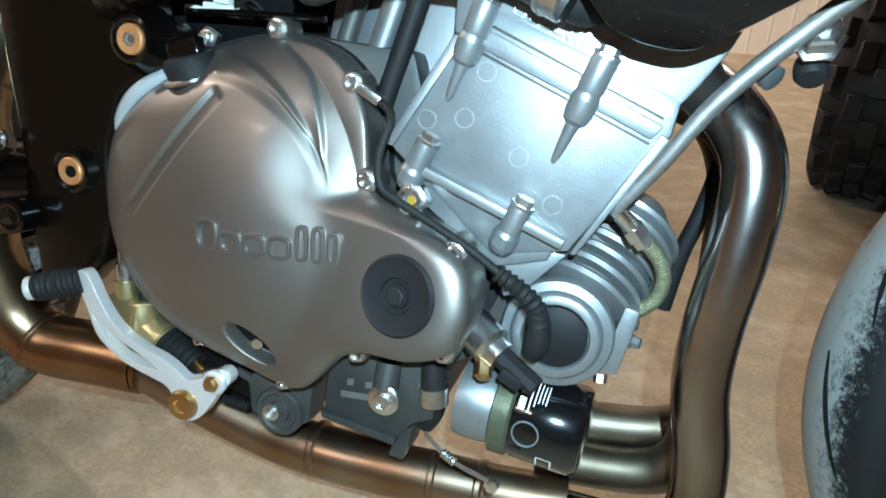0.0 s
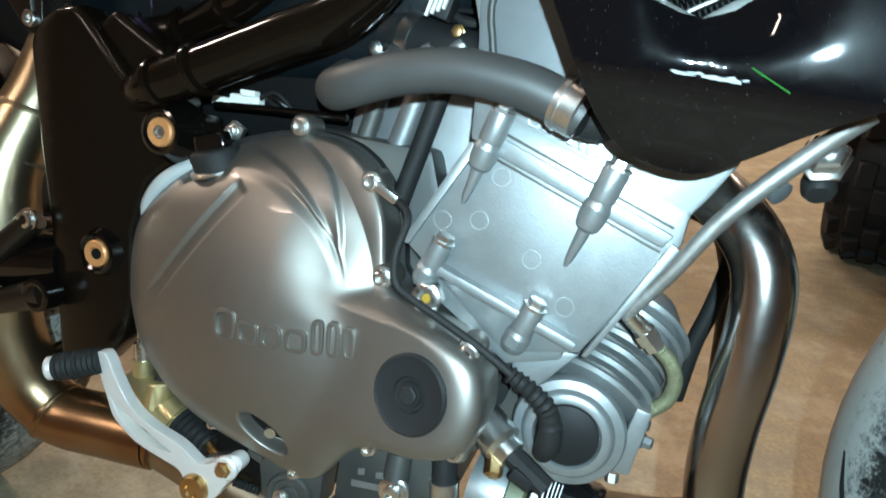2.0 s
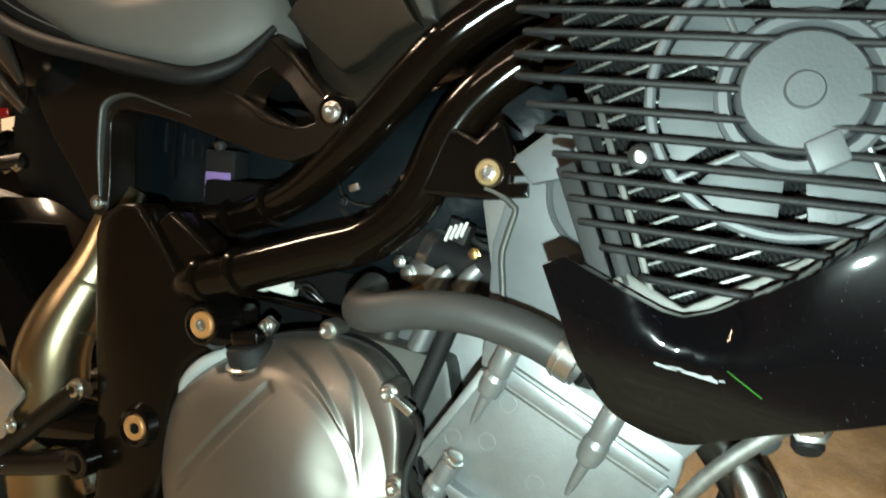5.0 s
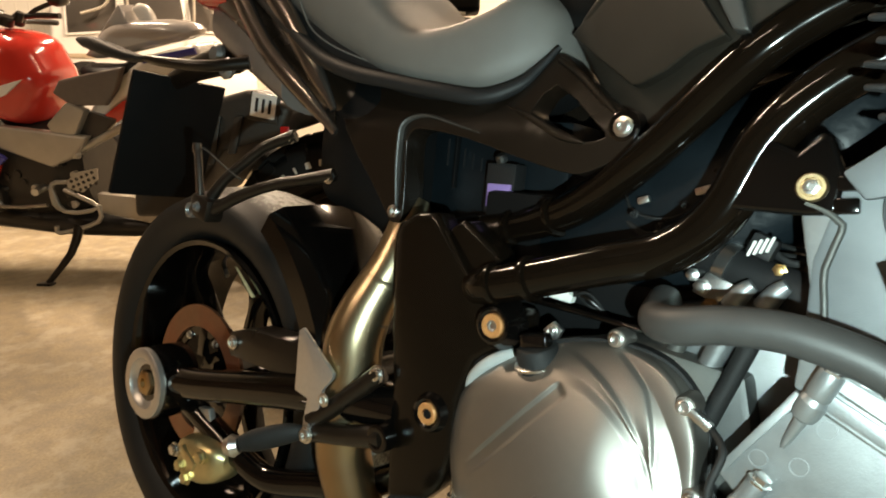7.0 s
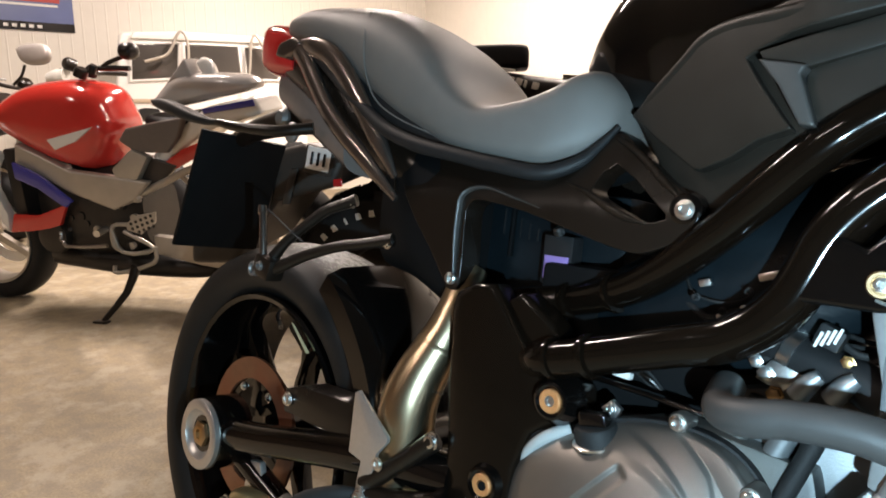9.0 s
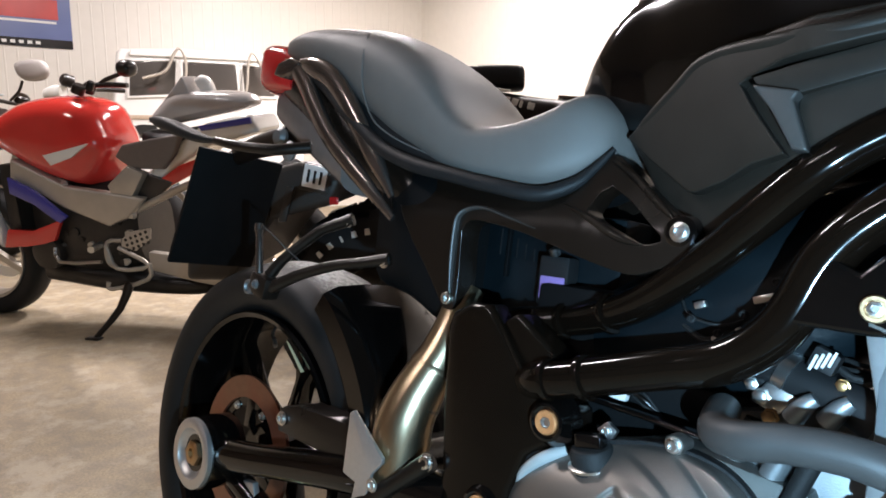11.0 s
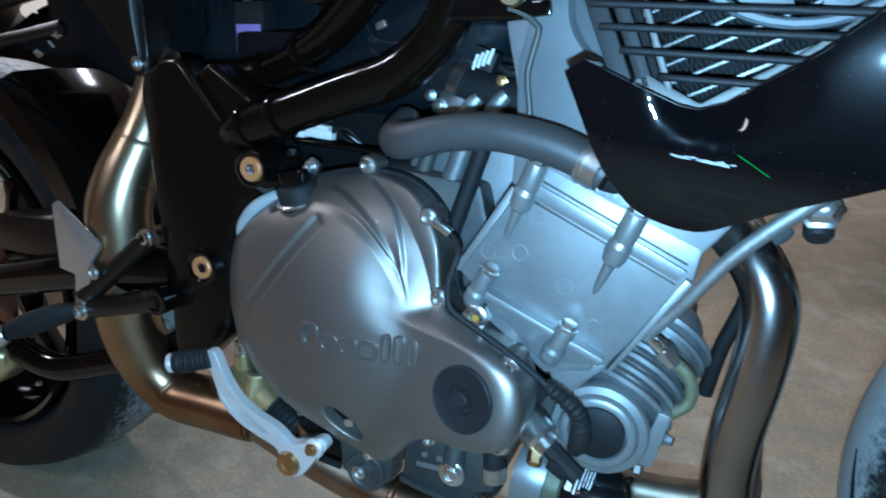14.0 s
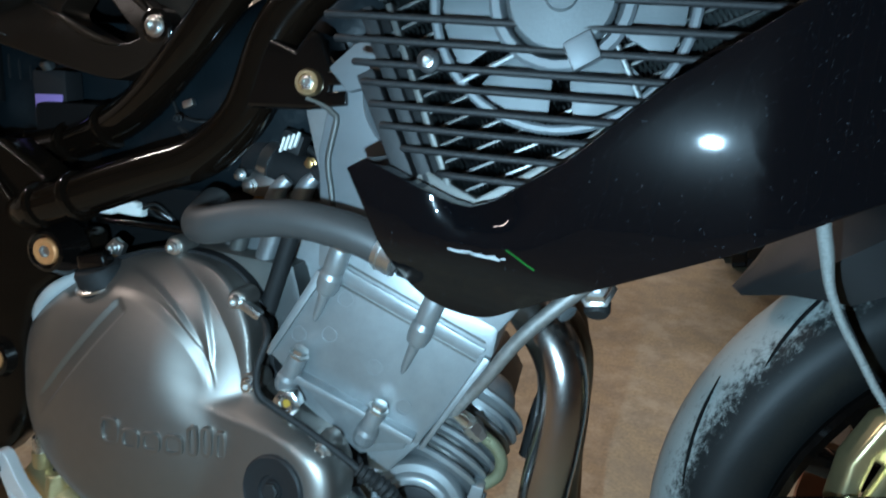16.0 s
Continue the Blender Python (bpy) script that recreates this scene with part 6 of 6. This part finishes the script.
part("beam_frame", prism([(342, 745), (244, 700), (101, 634), (-77, 614), (-252, 592), (-176, 512), (-78, 472), (119, 542), (261, 620), (361, 655)], 120, 165, 12, seg=3), TANFR, sport, "dusty aluminium beam frame")
part("beam_upright", prism([(-90, 640), (-190, 720), (-262, 690), (-200, 600), (-110, 590)], 112, 156, 8), TANFR, sport)
part("subframe_rail", tube([(-140, 122, 514), (-300, 122, 586), (-460, 112, 654), (-600, 100, 700)], 15, 12, 3), TANFR, sport)
part("subframe_strut", tube([(-380, 116, 610), (-440, 116, 540), (-420, 116, 500)], 11, 10, 2), TANFR, sport)
part("engine", body([(-180, 120, 300, 560, 0.6, 0), (0, 150, 250, 640, 0.6, 0), (200, 150, 260, 640, 0.6, 0), (330, 110, 320, 600, 0.6, 0)], 20), DARK, sport)
part("engine_cover", lathe([(72, 0), (68, 30), (46, 38), (0, 38)], (230, 150, 352), (0, 1, 0), 36), DARK, sport)
part("belly_pan", body([(340, 90, 190, 300, 0.6, 0), (200, 130, 192, 290, 0.6, 0), (-60, 130, 168, 270, 0.6, 0), (-400, 110, 166, 250, 0.6, 0), (-470, 60, 200, 250, 0.6, 0)], 18), DARK, sport)
part("fairing", prism([(400, 700), (560, 800), (700, 740), (620, 560), (470, 420), (430, 370), (420, 446), (460, 560), (440, 640)], 150, 190, 12), WHITEP, sport, "white, blue and red side fairing")
part("fairing_blue", prism([(345, 672), (227, 618), (127, 538), (92, 512), (130, 484), (238, 560), (345, 604)], 172, 192, 5), BLUEF, sport)
part("fairing_red", prism([(420, 372), (390, 452), (267, 450), (118, 502), (168, 410), (224, 394), (309, 380)], 172, 192, 5), RED, sport)
part("radiator", box((380, 0, 560), (60, 320, 320), 10), DARK, sport)
ft = part("foot_plate", prism([(-138, 424), (-186, 458), (-280, 476), (-273, 432), (-199, 380), (-136, 396)], 172, 180, 2), TANFR, sport, "perforated alloy foot plate")
for r_ in range(3):
    for c_ in range(5):
        part("plate_hole", lathe([(7, 0), (7, 1.5), (0, 1.5)], (-160 - 24 * c_ - 4 * r_, 180, 424 + 9 * c_ - 21 * r_), (0, 1, 0), 10), DARK, ft)
for pts in ([(-60, 176, 400), (-100, 178, 300), (-250, 178, 320), (-120, 178, 390)], [(-50, 180, 240), (-60, 182, 210), (-240, 182, 262), (-256, 182, 330)], [(-100, 176, 300), (-60, 176, 330), (-70, 176, 410), (-140, 176, 420)]):
    part("footrest_bracket", tube(pts, 9, 10, 3), TANFR, ft)
part("footpeg", tube([(-40, 180, 400), (-60, 260, 400)], 14, 12, 1), STEEL, sport)
part("shift_rod", tube([(-40, 190, 330), (160, 190, 320), (180, 180, 380)], 8, 8, 2), STEEL, sport)
part("side_stand", tube([(-150, 180, 240), (-118, 220, 140), (-40, 285, 36)], [20, 15, 11], 12, 2), SATIN, sport)
part("stand_foot", box((-38, 294, 36), (60, 34, 10), 3, (6, 0, 0)), SATIN, sport)
part("swingarm", prism([(-215, 362), (-362, 352), (-546, 312), (-700, 300), (-700, 240), (-573, 221), (-423, 240), (-215, 281)], 90, 130, 10), TANFR, sport)
part("handlebar", tube([(110, 0, 1000), (60, 30, 1022), (-20, 10, 1030), (-130, 0, 1026)], 11, 12, 3), SATIN, sport)
part("far_handlebar", tube([(110, 0, 1000), (160, -160, 1010), (120, -300, 1000)], 11, 12, 3), SATIN, sport)
part("bar_end_mirror", body([(-96, 10, 1080, 1108, 0.9, 0), (-116, 38, 1062, 1124, 0.95, 0), (-138, 42, 1058, 1128, 0.95, 0), (-160, 36, 1064, 1122, 0.95, 0), (-176, 10, 1082, 1106, 0.9, 0)], 18), SATIN, sport)
part("mirror_arm", tube([(-10, 10, 1032), (-40, 10, 1050), (-104, 0, 1072)], 9, 8, 2), SATIN, sport)
for k, (x, y, z, r) in enumerate(((60, 60, 1000, 26), (90, -40, 1004, 24), (20, 40, 1012, 16), (130, -80, 1000, 24))):
    part("clock_pod", lathe([(r, 0), (r, 30), (r * 0.8, 36), (0, 36)], (x, y, z), (-0.5, 0, 0.85), 20), SATIN, sport)
part("fork_leg", tube([(700, 80, 302), (590, 90, 620), (480, 95, 900)], 26, 14, 2), STEEL, sport)
part("fork_leg", tube([(700, -80, 302), (590, -90, 620), (480, -95, 900)], 26, 14, 2), STEEL, sport)
part("head_fairing", body([(560, 120, 760, 940, 0.6, 0), (680, 130, 740, 940, 0.6, 0), (780, 90, 760, 880, 0.6, 0)], 18), DARK, sport)
random.seed(7)
for k in range(26):
    x, z = random.uniform(-200, 300), random.uniform(280, 640)
    part("engine_detail", lathe([(random.uniform(8, 22), 0), (random.uniform(6, 18), 20), (0, 22)], (x, 140, z), (0, 1, 0), 10), (DARK, DARK, TANFR, DARK)[k % 4], sport)

# a second motorcycle beyond, of which clocks and a mirror show
second_b = thing("parked_motorcycle", "dark motorcycle with round mirror and clear headlamp", "motorcycle", pose(-4.6, 0.99, 0, 0, 0, 200))
loose_wheel(second_b, (700, 0, 302), 302, 125, 216)
loose_wheel(second_b, (-690, 0, 308), 308, 170, 216)
part("tank", body([(-160, 120, 760, 880, 0.66, 0), (0, 150, 720, 940, 0.7, 0), (250, 90, 800, 920, 0.7, 0)], 22), DARK, second_b)
part("engine", body([(-200, 110, 300, 600, 0.6, 0), (100, 140, 250, 640, 0.6, 0), (320, 100, 320, 600, 0.6, 0)], 18), DARK, second_b)
part("seat", body([(-160, 110, 770, 840, 0.6, 0), (-420, 110, 790, 850, 0.6, 0), (-700, 80, 840, 900, 0.6, 0)], 18), PLAST, second_b)
part("handlebar", tube([(300, -330, 1080), (330, -120, 1040), (330, 120, 1040), (300, 330, 1080)], 13, 10, 3), SATIN, second_b)
part("grip", tube([(300, 330, 1080), (286, 420, 1084)], 18, 12, 1), RUBBER, second_b)
part("clock_pod", lathe([(44, 0), (44, 40), (30, 52), (0, 52)], (340, 40, 1050), (-0.5, 0, 0.85), 20), SATIN, second_b)
part("brake_lever", tube([(300, 180, 1085), (330, 300, 1090), (350, 400, 1080)], 7, 8, 3), STEEL, second_b)
part("mirror_stem", tube([(60, 300, 1040), (-20, 300, 1090), (-60, 300, 1150)], 8, 8, 3), SATIN, second_b)
part("mirror", puff([(-10, 1240), (-60, 1262), (-210, 1266), (-270, 1240), (-284, 1190), (-240, 1150), (-120, 1146), (-40, 1180)], 30, yc=300), SMOKE, second_b, "pale grey rounded mirror back")
for ax, az, rr in ((-50, 1180, 40), (20, 1120, 34), (80, 1100, 46)):
    part("control_pod", lathe([(rr, -30), (rr, 20), (rr * 0.7, 34), (0, 36)], (ax, 0, az), (0.2, 1, 0.3), 16), SATIN, second_b)
part("white_reservoir", body([(-30, 30, 1080, 1150, 0.6, 20), (20, 50, 1060, 1150, 0.6, 20), (90, 50, 1060, 1130, 0.6, 20)], 16), WHITE, second_b)
part("headlamp", lathe([(30, 0), (85, 60), (90, 130), (0, 140)], (400, 0, 860), (1, 0, 0), 24), CHROME, second_b)

# four-wheeled all-terrain vehicles behind the motorcycle
atv = thing("quad_bike", "black quad bike with knobbly tyres and a rear box", "quad bike", pose(-1.156, 1.453, 0, 0, 0, 39), "quad bikes")
for cx, cy in ((-560, -400), (-560, 400), (720, -400), (720, 400)):
    loose_wheel(atv, (cx, cy, 305), 305, 230, 160, 17, False)
WHITEPLATE = mat("white_reflective_plate", (0.86, 0.86, 0.84), 0.3, 0, 0.05, 40)
LETTER = mat("white_tyre_lettering", (0.68, 0.66, 0.6), 0.6, 0, 0.1, 100)
for k in range(10):
    a = radians(62 + 9 * k)
    ob = part("sidewall_letter_bar", prism([(-8, -9), (8, -9), (6, 9), (-6, 9)] if k % 3 else [(-3, -9), (3, -9), (3, 9), (-3, 9)], -3, 3, 1), LETTER, atv)
    ob.matrix_local = pose(-0.56 + 0.246 * math.cos(a), -0.517, 0.305 + 0.246 * math.sin(a), 0, math.degrees(-a) + 90, 0)
part("rear_fender", body([(-860, 480, 640, 700, 0.5, 0), (-700, 500, 660, 740, 0.5, 0), (-480, 500, 680, 750, 0.5, 0), (-300, 380, 640, 740, 0.5, 0)], 22), SATIN, atv, "black rear fender")
part("front_fender", body([(380, 420, 640, 740, 0.5, 0), (600, 500, 680, 770, 0.5, 0), (880, 480, 660, 760, 0.5, 0)], 22), SATIN, atv)
part("chassis", body([(-800, 180, 300, 560, 0.6, 0), (0, 240, 250, 600, 0.6, 0), (900, 180, 300, 560, 0.6, 0)], 18), DARK, atv)
part("axle", tube([(-560, -300, 305), (-560, 300, 305)], 40, 12, 1), DARK, atv)
part("seat", body([(-560, 150, 700, 940, 0.5, 0), (-330, 170, 700, 972, 0.5, 0), (-80, 170, 700, 944, 0.5, 0), (90, 150, 720, 926, 0.5, 0), (260, 70, 740, 890, 0.6, 0)], 20), SATIN, atv, "black seat with white print")
part("seat_flash", prism([(-300, 968), (-190, 955), (-190, 962), (-300, 976)], -176, -160, 2), WHITE, atv)
for k in range(6):
    x0, w = -268 + 26 * k, 20 if k not in (4,) else 8
    z0 = 936 - 0.25 * (x0 + 268)
    part("seat_letter_bar", prism([(x0, z0), (x0 + w, z0 - 5), (x0 + w + 6, z0 + 15), (x0 + 6, z0 + 20)], -178, -160, 2), LETTER, atv)
part("rear_box", body([(-346, 80, 975, 1030, 0.45, 0), (-326, 110, 972, 1048, 0.45, 0), (-166, 110, 972, 1050, 0.45, 0), (-142, 90, 975, 1034, 0.45, 0)], 22), PLAST, atv, "black rear top box")
part("brake_lamp", box((-280, -112, 988), (40, 10, 18), 4), mat("red_lamp_lens", (0.6, 0.03, 0.03), 0.2), atv)
part("seat_chrome", prism([(-40, 930), (40, 926), (40, 940), (-40, 946)], -174, -150, 3), CHROME, atv)
part("handlebar", tube([(420, -340, 1080), (460, -120, 1040), (460, 120, 1040), (420, 340, 1080)], 13, 10, 3), SATIN, atv)
part("steering_post", tube([(560, 0, 700), (460, 0, 1040)], 22, 10, 1), SATIN, atv)
pl = part("licence_plate", box((-712, -617, 704), (62, 6, 60), 3, (0, 12, 0)), WHITEPLATE, atv, "white number plate with dark bars")
for k in range(3):
    part("plate_bar", box((-728 + 16 * k, -621, 707 - 3.4 * k), (7, 3, 34), 1, (0, 12, 0)), SATIN, pl)
part("red_reflector", box((-664, -612, 642), (24, 8, 20), 4), mat("red_reflector_lens", (0.5, 0.02, 0.02), 0.2), atv)
part("plate_mount", box((-712, -609, 700), (76, 10, 74), 6, (0, 12, 0)), DARK, atv)
part("rear_mud_guard", prism([(-1080, 420), (-1057, 670), (-757, 743), (-640, 700), (-670, 630), (-830, 590), (-960, 420)], -606, -60, 20, seg=3), DARK, atv, "grimy black rear mud guard")
for k in range(5):
    part("guard_rib", prism([(-1040 + 56 * k, 480 + 26 * k), (-1018 + 56 * k, 480 + 26 * k), (-990 + 56 * k, 680), (-1012 + 56 * k, 680)], -616, -600, 5), DARK, atv)
other = copy_thing(atv, pose(1.29, 1.95, 0, 0, 0, 72))
tagged(other, "black quad bike with muddy knobbly tyres, seen past the front wheel", "quad bike", "quad bikes")

# white pickup cab by the far wall
truck = thing("pickup_truck", "white pickup truck with a tubular roof rack", "truck", pose(-6.42, 2.94, 0, 0, 0, 63.4))
TWHITE = mat("white_truck_paint", (0.78, 0.77, 0.74), 0.25, 0, 0.04, 8, coat=0.3)
GLASS = mat("dim_window_glass", (0.06, 0.055, 0.05), 0.08, 0, 0.2, 3, coat=0.5, second=(0.16, 0.14, 0.12), amount=0.7)
part("cab", prism([(-900, 500), (-900, 1150), (-830, 1720), (-780, 1760), (760, 1760), (820, 1720), (900, 1150), (900, 500)], -700, 700, 50, seg=3), TWHITE, truck)
part("lower_body", box((0, 0, 620), (1900, 1500, 620), 60), TWHITE, truck)
for name_, pts in (("side_window", [(-712, 1635), (-296, 1655), (-318, 1338), (-735, 1305)]), ("side_window", [(-228, 1650), (270, 1646), (290, 1330), (-236, 1336)]), ("side_window", [(345, 1645), (640, 1620), (660, 1340), (358, 1340)])):
    wn = part(name_, prism(pts, -712, -690, 16), GLASS, truck, "dim side window")
    cx_, cz_ = sum(p[0] for p in pts) / 4, sum(p[1] for p in pts) / 4
    grow = lambda g: [(x + math.copysign(g, x - cx_), z + math.copysign(g, z - cz_)) for x, z in pts]
    part("window_frame", prism(grow(24), -718, -700, 5, holes=[grow(4)]), TWHITE, wn)
part("roof_lip", prism([(-720, 1690), (-690, 1752), (-229, 1774), (302, 1760), (760, 1740), (760, 1690)], -730, -690, 12, seg=3), TWHITE, truck)
part("door_trim", prism([(-800, 1120), (-300, 1125), (-300, 1085), (-800, 1080)], -712, -698, 5), mat("tan_door_trim", (0.45, 0.36, 0.26), 0.5), truck)
for pts in ([(-601, 1471), (-396, 1546), (-308, 1708), (-253, 1769), (-207, 1697), (-204, 1526), (-262, 1309)], [(340, 1300), (375, 1434), (401, 1684), (449, 1758), (510, 1661), (560, 1500)]):
    part("rack_hoop", tube([(x, -800, z) for x, z in pts], 14, 10, 4), TANFR, truck)
for cy in (-560, 560):
    for cx in (-800, 800):
        part("truck_tyre", lathe([(200, -110), (340, -115), (370, -70), (370, 70), (340, 115), (200, 110)], (cx, cy, 370), (1, 0, 0), 36), RUBBER, truck)

# poster sheet
flat("poster_sheet", -900, 1720, 0, 2420, BLUEP, poster)
flat("poster_machine", -860, 1990, -110, 2180, REDP, poster, -5)
flat("poster_band", -900, 1722, 0, 1800, SATIN, poster, -5)
for k in range(5):
    flat("poster_text_bar", -600 + 70 * k, 1745, -560 + 70 * k, 1775, PRINT, poster, -10)
flat("poster_pale_band", -880, 1950, -130, 1972, PRINT, poster, -5)
truck.scale = (0.93, 0.93, 0.93)
